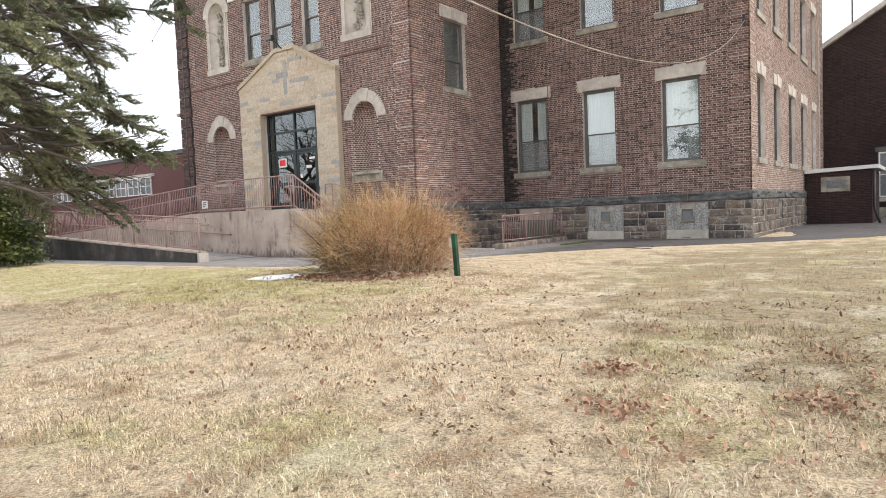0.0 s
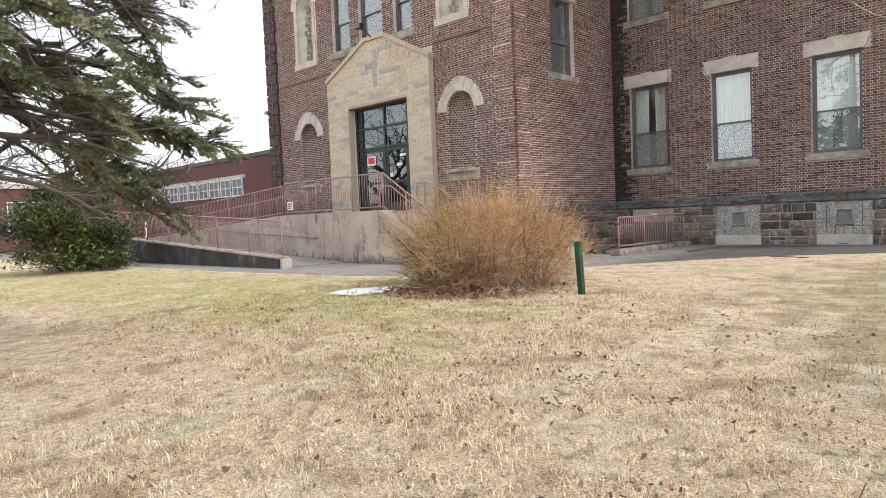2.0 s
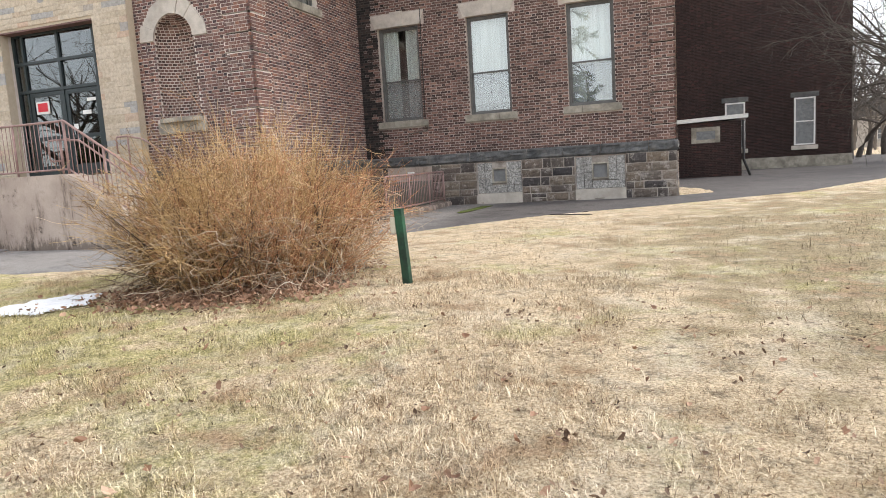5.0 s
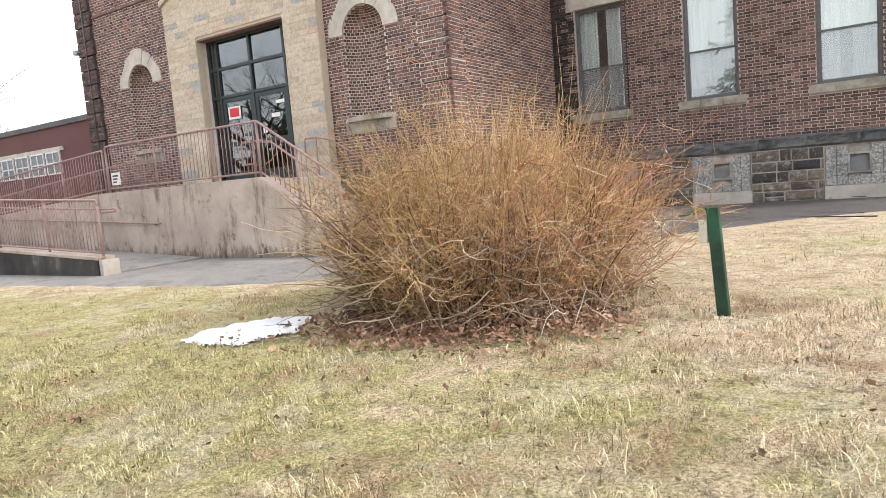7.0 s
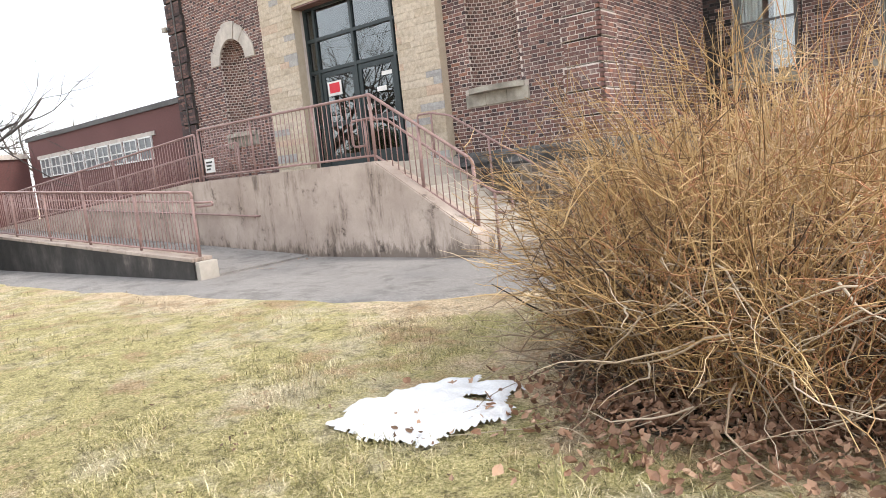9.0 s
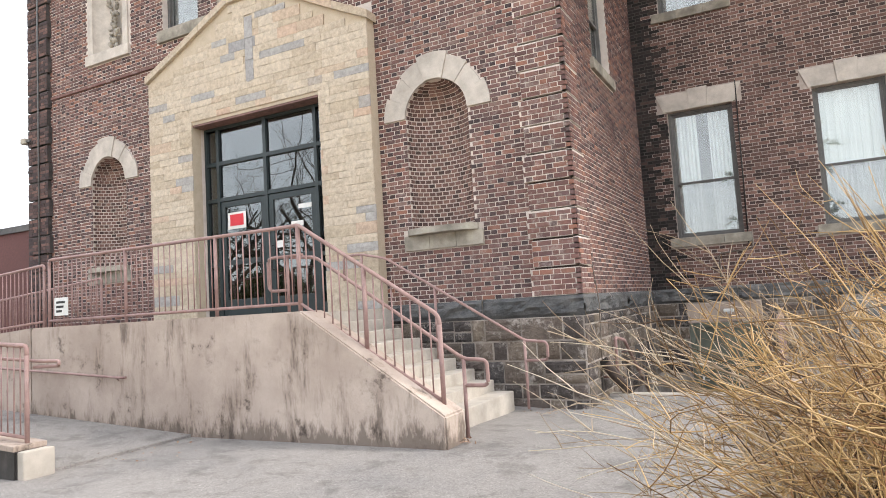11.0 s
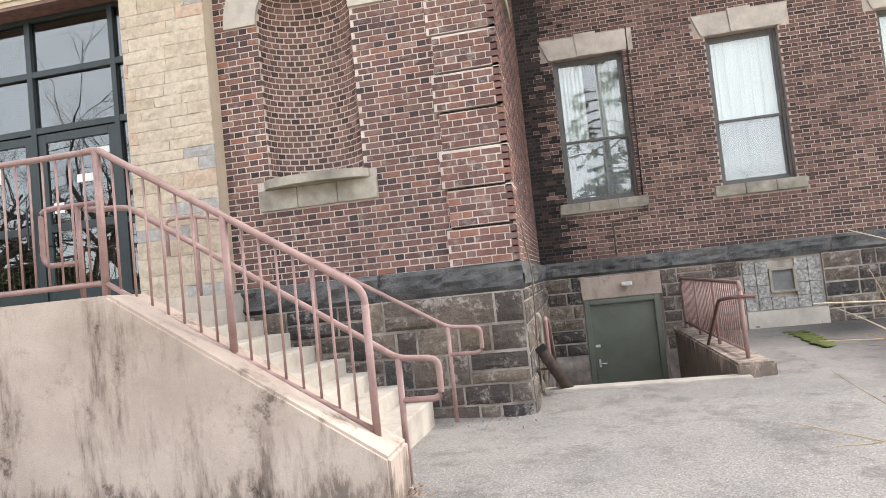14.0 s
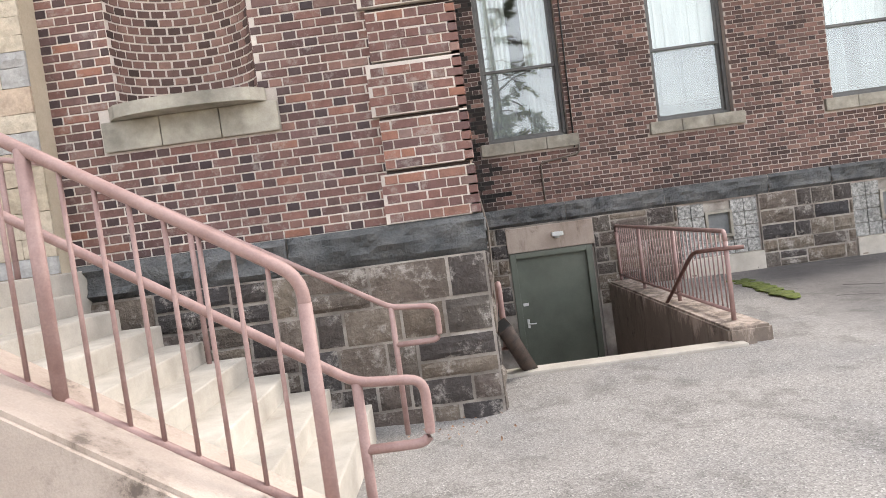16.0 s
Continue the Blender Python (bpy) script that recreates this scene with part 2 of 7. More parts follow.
M_BARK = surface("conifer_bark", [(0.36, (0.035, 0.028, 0.025)), (0.44, (0.13, 0.108, 0.095)), (0.52, (0.25, 0.215, 0.19)), (0.64, (0.5, 0.45, 0.41))], scale=14.0, fine=22.0, bumps=1.0, dist=0.06, stretch=(1, 1, 0.35), stain=(0.3, 0.5), stain_scale=3.0)
M_LIMB = surface("bare_limb_bark", [(0.3, (0.05, 0.042, 0.036)), (0.7, (0.12, 0.1, 0.085))], scale=8.0, fine=40.0, bumps=0.6)
M_DEADTWIG = surface("grey_dead_twig", [(0.3, (0.12, 0.1, 0.085)), (0.7, (0.26, 0.22, 0.19))], scale=8.0, fine=40.0)
M_CROSS = M_ASHLAR_GREY
M_ROOF = surface("slate_roof", [(0.3, (0.1, 0.1, 0.1)), (0.7, (0.16, 0.155, 0.15))], fine=30.0)
M_INSIDE = surface("dim_plaster", [(0.3, (0.3, 0.29, 0.27)), (0.7, (0.36, 0.35, 0.33))], fine=30.0)
M_SNOW = surface("old_snow", [(0.3, (0.78, 0.8, 0.84)), (0.7, (0.9, 0.91, 0.93))], scale=8.0, fine=60.0, rough=0.7, stain=(0.75, 0.3), stain_scale=4.0, bumps=0.6, dist=0.02)
M_SOIL = surface("dark_soil", [(0.3, (0.05, 0.038, 0.028)), (0.7, (0.12, 0.085, 0.06))], scale=12.0, fine=60.0, bumps=1.0, dist=0.02)
M_MOSS = surface("moss", [(0.3, (0.05, 0.07, 0.01)), (0.7, (0.15, 0.18, 0.03))], scale=14.0, fine=90.0, bumps=0.8)
M_PALEBOX = surface("faded_plastic", [(0.3, (0.55, 0.52, 0.42)), (0.7, (0.7, 0.67, 0.56))], rough=0.5, bumps=0.1)


def varied(name, stops, rough=0.7):
    """Leaves, blades and twigs: one colour for each loose piece."""
    m, t, p = mat(name)
    g = t.nodes.new("ShaderNodeNewGeometry")
    big = noisy(t, g.outputs["Position"], 0.55, 3.0, 0.6)
    rnd = add(t, "ShaderNodeMath")
    rnd.operation = "MULTIPLY_ADD"
    t.links.new(g.outputs["Random Per Island"], rnd.inputs[0])
    rnd.inputs[1].default_value = 0.75
    off = add(t, "ShaderNodeMath")
    off.operation = "MULTIPLY_ADD"
    t.links.new(big, off.inputs[0])
    off.inputs[1].default_value, off.inputs[2].default_value = 1.2, -0.48
    t.links.new(off.outputs[0], rnd.inputs[2])
    t.links.new(ramp(t, rnd.outputs[0], stops), p.inputs["Base Color"])
    p.inputs["Roughness"].default_value = rough
    return m


M_NEEDLE = varied("spruce_needles", [(0.0, (0.03, 0.045, 0.025)), (0.3, (0.11, 0.14, 0.08)), (0.6, (0.23, 0.25, 0.15)), (0.8, (0.34, 0.335, 0.2)), (1.0, (0.43, 0.38, 0.2))])
M_LEAF_GREEN = varied("evergreen_leaf", [(0.0, (0.01, 0.02, 0.007)), (0.4, (0.03, 0.05, 0.013)), (0.75, (0.11, 0.13, 0.026)), (1.0, (0.26, 0.25, 0.06))], rough=0.45)
M_TWIG = varied("golden_bush_twig", [(0.0, (0.07, 0.038, 0.018)), (0.25, (0.29, 0.165, 0.065)), (0.5, (0.52, 0.345, 0.15)), (0.75, (0.7, 0.5, 0.265)), (0.9, (0.82, 0.64, 0.43)), (1.0, (0.9, 0.79, 0.63))])
M_TWIG_RED = varied("reddish_bush_twig", [(0.0, (0.1, 0.045, 0.026)), (0.4, (0.44, 0.2, 0.1)), (0.75, (0.63, 0.34, 0.18)), (1.0, (0.75, 0.54, 0.34))])
M_TWIG_GREY = varied("pale_old_twig", [(0.0, (0.16, 0.11, 0.07)), (0.4, (0.42, 0.32, 0.22)), (0.75, (0.62, 0.52, 0.4)), (1.0, (0.76, 0.68, 0.57))])
# dark colour stands in for the shade inside the bush
M_TWIG_SHADE = varied("shaded_bush_stem", [(0.0, (0.03, 0.018, 0.012)), (0.5, (0.075, 0.045, 0.027)), (1.0, (0.16, 0.1, 0.06))])
M_WITHERED = varied("withered_leaf", [(0.0, (0.06, 0.035, 0.02)), (0.5, (0.15, 0.09, 0.055)), (1.0, (0.3, 0.19, 0.12))])
M_DEADLEAF = varied("dead_leaf", [(0.0, (0.12, 0.06, 0.035)), (0.5, (0.32, 0.18, 0.11)), (0.8, (0.46, 0.3, 0.2)), (1.0, (0.62, 0.47, 0.36))])


def turf_tint(t, pos, fine):
    """Patchy dormant turf: straw, bleached, green and rusty places; fine picks the single tuft."""
    sep = t.nodes.new("ShaderNodeSeparateXYZ")
    t.links.new(pos, sep.inputs[0])

    def math_(op, a, b, c=0.0):
        n = add(t, "ShaderNodeMath")
        n.operation = op
        for k, v in enumerate((a, b, c)):
            if isinstance(v, (int, float)):
                n.inputs[k].default_value = v
            else:
                t.links.new(v, n.inputs[k])
        return n.outputs[0]

    def lawn_spot(cx, cy, rx, ry):
        """Falls from 1 at the middle of a spot to 0 at its rim."""
        u = math_("MULTIPLY", math_("SUBTRACT", sep.outputs[0], cx), 1.0 / rx)
        v = math_("MULTIPLY", math_("SUBTRACT", sep.outputs[1], cy), 1.0 / ry)
        d = math_("MULTIPLY_ADD", u, u, math_("MULTIPLY", v, v))
        return math_("MAXIMUM", math_("SUBTRACT", 1.0, d), 0.0)
    straw = ramp(t, fine, [(0.1, (0.18, 0.115, 0.065)), (0.35, (0.46, 0.345, 0.215)), (0.6, (0.67, 0.54, 0.37)), (0.9, (0.84, 0.72, 0.54))])
    green = ramp(t, fine, [(0.1, (0.1, 0.11, 0.03)), (0.4, (0.32, 0.305, 0.1)), (0.65, (0.51, 0.455, 0.19)), (0.9, (0.7, 0.6, 0.35))])
    pale = ramp(t, fine, [(0.1, (0.36, 0.3, 0.22)), (0.5, (0.7, 0.61, 0.48)), (0.9, (0.86, 0.79, 0.67))])
    rust = ramp(t, fine, [(0.1, (0.12, 0.065, 0.035)), (0.5, (0.38, 0.24, 0.14)), (0.9, (0.58, 0.42, 0.28))])
    shade_olive = ramp(t, fine, [(0.1, (0.09, 0.07, 0.035)), (0.5, (0.29, 0.23, 0.125)), (0.9, (0.5, 0.41, 0.25))])
    n1, n2, n3, n4 = noisy(t, pos, 0.55, 6.0, 0.7), noisy(t, pos, 1.1, 6.0, 0.72, (1, 1, 0.3)), noisy(t, pos, 2.0, 5.0, 0.7), noisy(t, pos, 8.0, 6.0, 0.78)
    g = math_("MULTIPLY_ADD", lawn_spot(-13.5, 8.6, 6.5, 3.4), 0.22, math_("MULTIPLY_ADD", lawn_spot(-22.0, 8.0, 9.0, 4.0), 0.2, n1))
    # olive turf in patches; the right-hand spot also paints in tree shade
    col = mixc(t, ramp(t, math_("MULTIPLY_ADD", lawn_spot(3.5, 14.0, 11.0, 11.5), 0.5, n3), [(0.54, (0, 0, 0)), (0.66, (0.85, 0.85, 0.85))]), straw, shade_olive)
    col = mixc(t, ramp(t, g, [(0.53, (0, 0, 0)), (0.63, (0.8, 0.8, 0.8))]), col, green)
    col = mixc(t, ramp(t, n2, [(0.5, (0, 0, 0)), (0.62, (0.5, 0.5, 0.5))]), col, pale)
    col = mixc(t, ramp(t, n3, [(0.55, (0, 0, 0)), (0.64, (0.7, 0.7, 0.7))]), col, rust)
    return mixc(t, 0.7, col, ramp(t, n4, [(0.36, (0.22, 0.2, 0.175)), (0.45, (0.88, 0.87, 0.85)), (0.54, (1.16, 1.16, 1.16)), (0.66, (1.42, 1.42, 1.42))]), "MULTIPLY")


def lawn_material():
    m, t, p = mat("dormant_lawn")
    pos, g = coords(t)
    fine = noisy(t, pos, 48.0, 5.0, 0.85)
    spread = ramp(t, fine, [(0.33, (0, 0, 0)), (0.67, (1, 1, 1))])
    t.links.new(turf_tint(t, pos, spread), p.inputs["Base Color"])
    p.inputs["Roughness"].default_value = 0.95
    bump(t, p, fine, 1.0, 0.03)
    return m


def blade_material():
    m, t, p = mat("dormant_grass_blade")
    pos, g = coords(t)
    t.links.new(turf_tint(t, pos, g.outputs["Random Per Island"]), p.inputs["Base Color"])
    p.inputs["Roughness"].default_value = 0.75
    return m


def asphalt_material():
    m, t, p = mat("worn_pale_asphalt")
    pos, g = coords(t)
    v = add(t, "ShaderNodeTexVoronoi", Scale=112.0)
    t.links.new(pos, v.inputs["Vector"])
    chips = ramp(t, v.outputs["Color"], [(0.0, (0.13, 0.122, 0.118)), (0.35, (0.22, 0.208, 0.2)), (0.75, (0.295, 0.278, 0.268)), (0.9, (0.38, 0.362, 0.35)), (1.0, (0.54, 0.515, 0.495))])
    wear = ramp(t, noisy(t, pos, 0.7, 6.0, 0.65), [(0.36, (0.78, 0.78, 0.79)), (0.52, (1, 0.98, 0.96)), (0.7, (1.12, 1.1, 1.08))])
    damp = ramp(t, noisy(t, pos, 2.6, 6.0, 0.7), [(0.38, (0.45, 0.44, 0.43)), (0.5, (1, 1, 1))])
    col = mixc(t, 0.8, chips, wear, "MULTIPLY")
    col = mixc(t, 0.5, col, damp, "MULTIPLY")
    # the older, darker surface beyond the stairwell
    sep = t.nodes.new("ShaderNodeSeparateXYZ")
    t.links.new(pos, sep.inputs[0])
    k = add(t, "ShaderNodeMath")
    k.operation = "MULTIPLY_ADD"
    t.links.new(noisy(t, pos, 1.5, 4.0, 0.6), k.inputs[0])
    k.inputs[1].default_value = 0.8
    t.links.new(sep.outputs[0], k.inputs[2])
    old = add(t, "ShaderNodeMapRange", From_Min=-10.9, From_Max=-9.6)
    t.links.new(k.outputs[0], old.inputs[0])
    col = mixc(t, old.outputs[0], col, mixc(t, 1.0, col, (0.43, 0.42, 0.43), "MULTIPLY"))
    t.links.new(col, p.inputs["Base Color"])
    p.inputs["Roughness"].default_value = 0.85
    bump(t, p, v.outputs["Distance"], 0.4, 0.005)
    return m


def glass_material(name, tint, base):
    m = bpy.data.materials.new(name)
    m.use_nodes = True
    t = m.node_tree
    t.nodes.remove(t.nodes["Principled BSDF"])
    lw = t.nodes.new("ShaderNodeLayerWeight")
    p5 = add(t, "ShaderNodeMath")
    p5.operation = "POWER"
    t.links.new(lw.outputs["Facing"], p5.inputs[0])
    p5.inputs[1].default_value = 5.0
    k = add(t, "ShaderNodeMath")
    k.operation = "MULTIPLY_ADD"
    k.use_clamp = True
    t.links.new(p5.outputs[0], k.inputs[0])
    k.inputs[1].default_value, k.inputs[2].default_value = 0.9, base
    see, gl, mx = t.nodes.new("ShaderNodeBsdfTransparent"), t.nodes.new("ShaderNodeBsdfGlossy"), t.nodes.new("ShaderNodeMixShader")
    see.inputs[0].default_value = (*tint, 1)
    gl.inputs["Roughness"].default_value = 0.01
    t.links.new(k.outputs[0], mx.inputs[0])
    t.links.new(see.outputs[0], mx.inputs[1])
    t.links.new(gl.outputs[0], mx.inputs[2])
    t.links.new(mx.outputs[0], t.nodes["Material Output"].inputs[0])
    return m


M_GLASS = glass_material("window_glass", (0.95, 0.98, 0.97), 0.15)
M_DOORGLASS = glass_material("door_glass", (0.3, 0.4, 0.41), 0.2)
M_GLASSBLOCK = surface("frosted_glass_block", [(0.32, (0.13, 0.13, 0.125)), (0.5, (0.36, 0.35, 0.335)), (0.68, (0.66, 0.64, 0.61))], scale=24.0, fine=60.0, rough=0.25, bumps=1.0, dist=0.012)


def screen_material():
    """Fine insect mesh: grey threads with open gaps between them."""
    m = bpy.data.materials.new("insect_mesh")
    m.use_nodes = True
    t = m.node_tree
    p = t.nodes["Principled BSDF"]
    p.inputs["Base Color"].default_value, p.inputs["Roughness"].default_value = (0.27, 0.28, 0.295, 1), 0.6
    see, mx = t.nodes.new("ShaderNodeBsdfTransparent"), t.nodes.new("ShaderNodeMixShader")
    mx.inputs[0].default_value = 0.38
    t.links.new(see.outputs[0], mx.inputs[1])
    t.links.new(p.outputs[0], mx.inputs[2])
    t.links.new(mx.outputs[0], t.nodes["Material Output"].inputs[0])
    return m


M_SCREEN = screen_material()
M_LAWN = lawn_material()
M_BLADE = blade_material()
M_ASPHALT = asphalt_material()


# ---- building helpers ----
def ob_from(name, verts, faces, material, parent=None, label="", smooth=False):
    me = bpy.data.meshes.new(name)
    me.from_pydata(verts, [], faces)
    me.materials.append(material)
    if smooth:
        me.polygons.foreach_set("use_smooth", [True] * len(me.polygons))
    ob = new(name, me)
    if parent:
        ob.parent = parent
    if label:
        ob["label"] = label
    return ob


def part(name, bm, material, parent=None, label="", smooth=False):
    me = bpy.data.meshes.new(name)
    bm.to_mesh(me)
    bm.free()
    me.materials.append(material)
    if smooth:
        me.polygons.foreach_set("use_smooth", [True] * len(me.polygons))
    ob = new(name, me)
    if parent:
        ob.parent = parent
    if label:
        ob["label"] = label
    return ob


def thing(name, m=None, label="", category="", group="", kind=""):
    ob = new(name)
    ob.empty_display_size = 0.2
    if m:
        ob.matrix_world = m
    return tagged(ob, label, category, group, kind)


def box(bm, x0, x1, y0, y1, z0, z1, bevel=0.0):
    vs = [bm.verts.new(c) for c in ((x0, y0, z0), (x1, y0, z0), (x1, y1, z0), (x0, y1, z0), (x0, y0, z1), (x1, y0, z1), (x1, y1, z1), (x0, y1, z1))]
    fs = [bm.faces.new([vs[i] for i in f]) for f in ((3, 2, 1, 0), (4, 5, 6, 7), (0, 1, 5, 4), (1, 2, 6, 5), (2, 3, 7, 6), (3, 0, 4, 7))]
    if bevel:
        es = list({e for f in fs for e in f.edges})
        bmesh.ops.bevel(bm, geom=es, offset=bevel, segments=2, affect="EDGES", profile=0.6)


def boxed(name, c, material, parent=None, label="", bevel=0.0):
    bm = bmesh.new()
    box(bm, *c, bevel=bevel)
    return part(name, bm, material, parent, label)


def prism(bm, outline, y0, y1):
    """A solid with the outline [(x, z), ...] from y0 to y1."""
    a = [bm.verts.new((x, y0, z)) for x, z in outline]
    b = [bm.verts.new((x, y1, z)) for x, z in outline]
    n = len(outline)
    bm.faces.new(a)
    bm.faces.new(b[::-1])
    for i in range(n):
        bm.faces.new((a[i], b[i], b[(i + 1) % n], a[(i + 1) % n]))
    bmesh.ops.recalc_face_normals(bm, faces=bm.faces)


def pipe(bm, pts, r, sides=8, r_end=None):
    """A round bar along points."""
    pts = [Vector(p) for p in pts]
    rings = []
    n = len(pts)
    up = Vector((0, 0, 1))
    for i, p in enumerate(pts):
        d = (pts[min(i + 1, n - 1)] - pts[max(i - 1, 0)]).normalized()
        side = d.cross(up if abs(d.z) < 0.95 else Vector((1, 0, 0))).normalized()
        other = side.cross(d)
        rr = r if r_end is None else r + (r_end - r) * i / (n - 1)
        rings.append([bm.verts.new(p + (side * math.cos(a) + other * math.sin(a)) * rr) for a in [2 * math.pi * k / sides for k in range(sides)]])
    for a, b in zip(rings, rings[1:]):
        for k in range(sides):
            f = bm.faces.new((a[k], a[(k + 1) % sides], b[(k + 1) % sides], b[k]))
            f.smooth = True
    bm.faces.new(rings[0][::-1])
    bm.faces.new(rings[-1])


def bent(pts, r=0.08, n=5):
    """Points with their corners rounded."""
    pts = [Vector(p) for p in pts]
    out = [pts[0]]
    for a, b, c in zip(pts, pts[1:], pts[2:]):
        ra = min(r, (a - b).length * 0.45, (c - b).length * 0.45)
        p, q = b + (a - b).normalized() * ra, b + (c - b).normalized() * ra
        for k in range(n + 1):
            s = k / n
            out.append(p * (1 - s) ** 2 + b * 2 * s * (1 - s) + q * s * s)
    out.append(pts[-1])
    return out


def bar(name, pts, r, material, parent, label="", sides=8):
    bm = bmesh.new()
    pipe(bm, pts, r, sides)
    return part(name, bm, material, parent, label)


def front(y):
    return lambda u, d, z: (u, y - d, z)


def right(x):
    return lambda u, d, z: (x + d, u, z)


def wall(name, place, u0, u1, z0, z1, holes, material, thick=0.4, label=""):
    """A wall of that thickness behind a face, with rectangular openings through it."""
    us = sorted({u0, u1, *[h[0] for h in holes], *[h[1] for h in holes]})
    zs = sorted({z0, z1, *[h[2] for h in holes], *[h[3] for h in holes]})
    us, zs = [u for u in us if u0 <= u <= u1], [z for z in zs if z0 <= z <= z1]
    verts, faces = [], []
    for a, b in zip(us, us[1:]):
        for c, d in zip(zs, zs[1:]):
            mu, mz = (a + b) / 2, (c + d) / 2
            if any(h[0] < mu < h[1] and h[2] < mz < h[3] for h in holes):
                continue
            i = len(verts)
            verts += [place(a, 0, c), place(b, 0, c), place(b, -thick, c), place(a, -thick, c), place(a, 0, d), place(b, 0, d), place(b, -thick, d), place(a, -thick, d)]
            faces += [[i + k for k in f] for f in ((3, 2, 1, 0), (4, 5, 6, 7), (0, 1, 5, 4), (1, 2, 6, 5), (2, 3, 7, 6), (3, 0, 4, 7))]
    ob = ob_from(name, verts, faces, material)
    return tagged(ob, label, "wall", "", "structure")


COURSE, JOINT, STRETCH, HEAD = 0.0705, 0.0172, 0.1963, 0.0918


def brick_cells(u0, u1, z0, z1, gaps, phase=0.0):
    """Flemish bond between u0 and u1: yields (a, b, z, height). gaps(zmid) gives intervals left open."""
    rows = int((z1 - z0) / COURSE + 0.5)
    unit = STRETCH + HEAD + 2 * JOINT
    rng = random.Random(int(abs(u0 * 7 + u1 * 13 + z0 * 5) * 100))
    for r in range(rows):
        z = z0 + r * COURSE
        open_ = sorted(gaps(z + COURSE / 2))
        spans, at = [], u0
        for a, b in open_:
            if b <= at or a >= u1:
                continue
            if a > at:
                spans.append((at, a))
            at = max(at, b)
        if at < u1:
            spans.append((at, u1))
        off = phase + (r % 2) * (unit / 2)
        for a, b in spans:
            u = math.floor((a - off) / unit) * unit + off
            while u < b:
                for s, w in ((u, STRETCH), (u + STRETCH + JOINT, HEAD)):
                    lo, hi = max(s, a + 0.004), min(s + w, b - 0.004)
                    if hi - lo > 0.025:
                        yield lo, hi, z + JOINT / 2, COURSE - JOINT
                u += unit
    return


def jot(rng, v, s):
    return v + rng.uniform(-s, s)


def brick_mesh(name, place, cells, material, parent, proud=0.007, base=0.0):
    rng = random.Random(5)
    verts, faces = [], []
    for a, b, z, h in cells:
        i = len(verts)
        p = base + proud * rng.uniform(0.6, 1.35)
        a2, b2, z2, z3 = jot(rng, a, 0.003), jot(rng, b, 0.003), jot(rng, z, 0.0025), jot(rng, z + h, 0.0025)
        e = 0.004
        verts += [place(a2 - e, base - 0.002, z2 - e), place(b2 + e, base - 0.002, z2 - e), place(b2 + e, base - 0.002, z3 + e), place(a2 - e, base - 0.002, z3 + e),
                  place(a2, p, z2), place(b2, p, z2), place(b2, p, z3), place(a2, p, z3)]
        faces += [(i + 4, i + 5, i + 6, i + 7), (i, i + 1, i + 5, i + 4), (i + 1, i + 2, i + 6, i + 5), (i + 2, i + 3, i + 7, i + 6), (i + 3, i, i + 4, i + 7)]
    ob = ob_from(name, verts, faces, material, parent)
    return tagged(ob, kind="stuff")


def rects(*rs):
    """Gaps for brick_cells from rectangles (u0, u1, z0, z1)."""
    return lambda z: [(r[0], r[1]) for r in rs if r[2] < z < r[3]]


# ---- ground ----
TOWER_L, TOWER_R, TOWER_Y = -27.45, -14.62, 17.47
WING_Y, WING_R, WING_END = 23.05, -5.65, 40.0
GROUND = 0.2
LAWN_EDGE = [(-400, 11.0), (-40, 11.0), (-21, 11.1), (-17.4, 11.35), (-15.2, 11.55), (-14.3, 11.9), (-13.6, 12.3), (-12.6, 13.0), (-11.6, 14.3), (-10.5, 16.2), (-8.5, 18.9), (-5.6, 20.8), (-2.6, 23.0), (1.8, 29.7), (5.0, 34.0), (12, 39.5), (400, 60)]


def edge_y(x):
    for (a, b), (c, d) in zip(LAWN_EDGE, LAWN_EDGE[1:]):
        if a <= x <= c:
            return b + (d - b) * (x - a) / (c - a)
    return 60.0


def ground_z(x, y):
    s = min(max((y + 1.0) / 12.0, 0.0), 1.0)
    s = s * s * (3 - 2 * s)
    z = -0.06 + 0.25 * s
    if y > 20:
        z += min((y - 20) * 0.012, 0.05)
    if -18 < x < -12 and 14 < y < 20:          # the yard dips at the tower corner
        z -= 0.085 * math.exp(-((x + 14.9) ** 2 + (y - 16.95) ** 2) / 0.8)
    return z


def build_ground():
    xs = [-400, -200, -120, -80, -60, -45, -36] + [-30 + 0.5 * k for k in range(73)] + [9, 13, 20, 35, 60, 120, 400]
    ys = [-400, -200, -100, -60, -35, -22, -14, -9] + [-6 + 0.4 * k for k in range(62)] + [19.5, 20.5, 22, 24, 26, 28, 30, 33, 36, 40, 46, 55, 80, 140, 400]
    verts, faces = [], []
    for y in ys:
        for x in xs:
            verts.append((x, y, ground_z(x, y) + (0.02 * noise.noise((x * 0.9, y * 0.9, 0)) if -15 < x < 5 and y < 12 else 0)))
    n = len(xs)

    for j in range(len(ys) - 1):
        for i in range(n - 1):
            cx, cy = (xs[i] + xs[i + 1]) / 2, (ys[j] + ys[j + 1]) / 2
            if -15 < cx < -12 and 18 < cy < 23.6:
                continue
            faces.append((j * n + i, j * n + i + 1, (j + 1) * n + i + 1, (j + 1) * n + i))
    ob = ob_from("ground", verts, faces, M_LAWN, smooth=True)
    tagged(ob, "dormant straw-coloured lawn with green patches and dead leaves", "lawn", "", "structure")


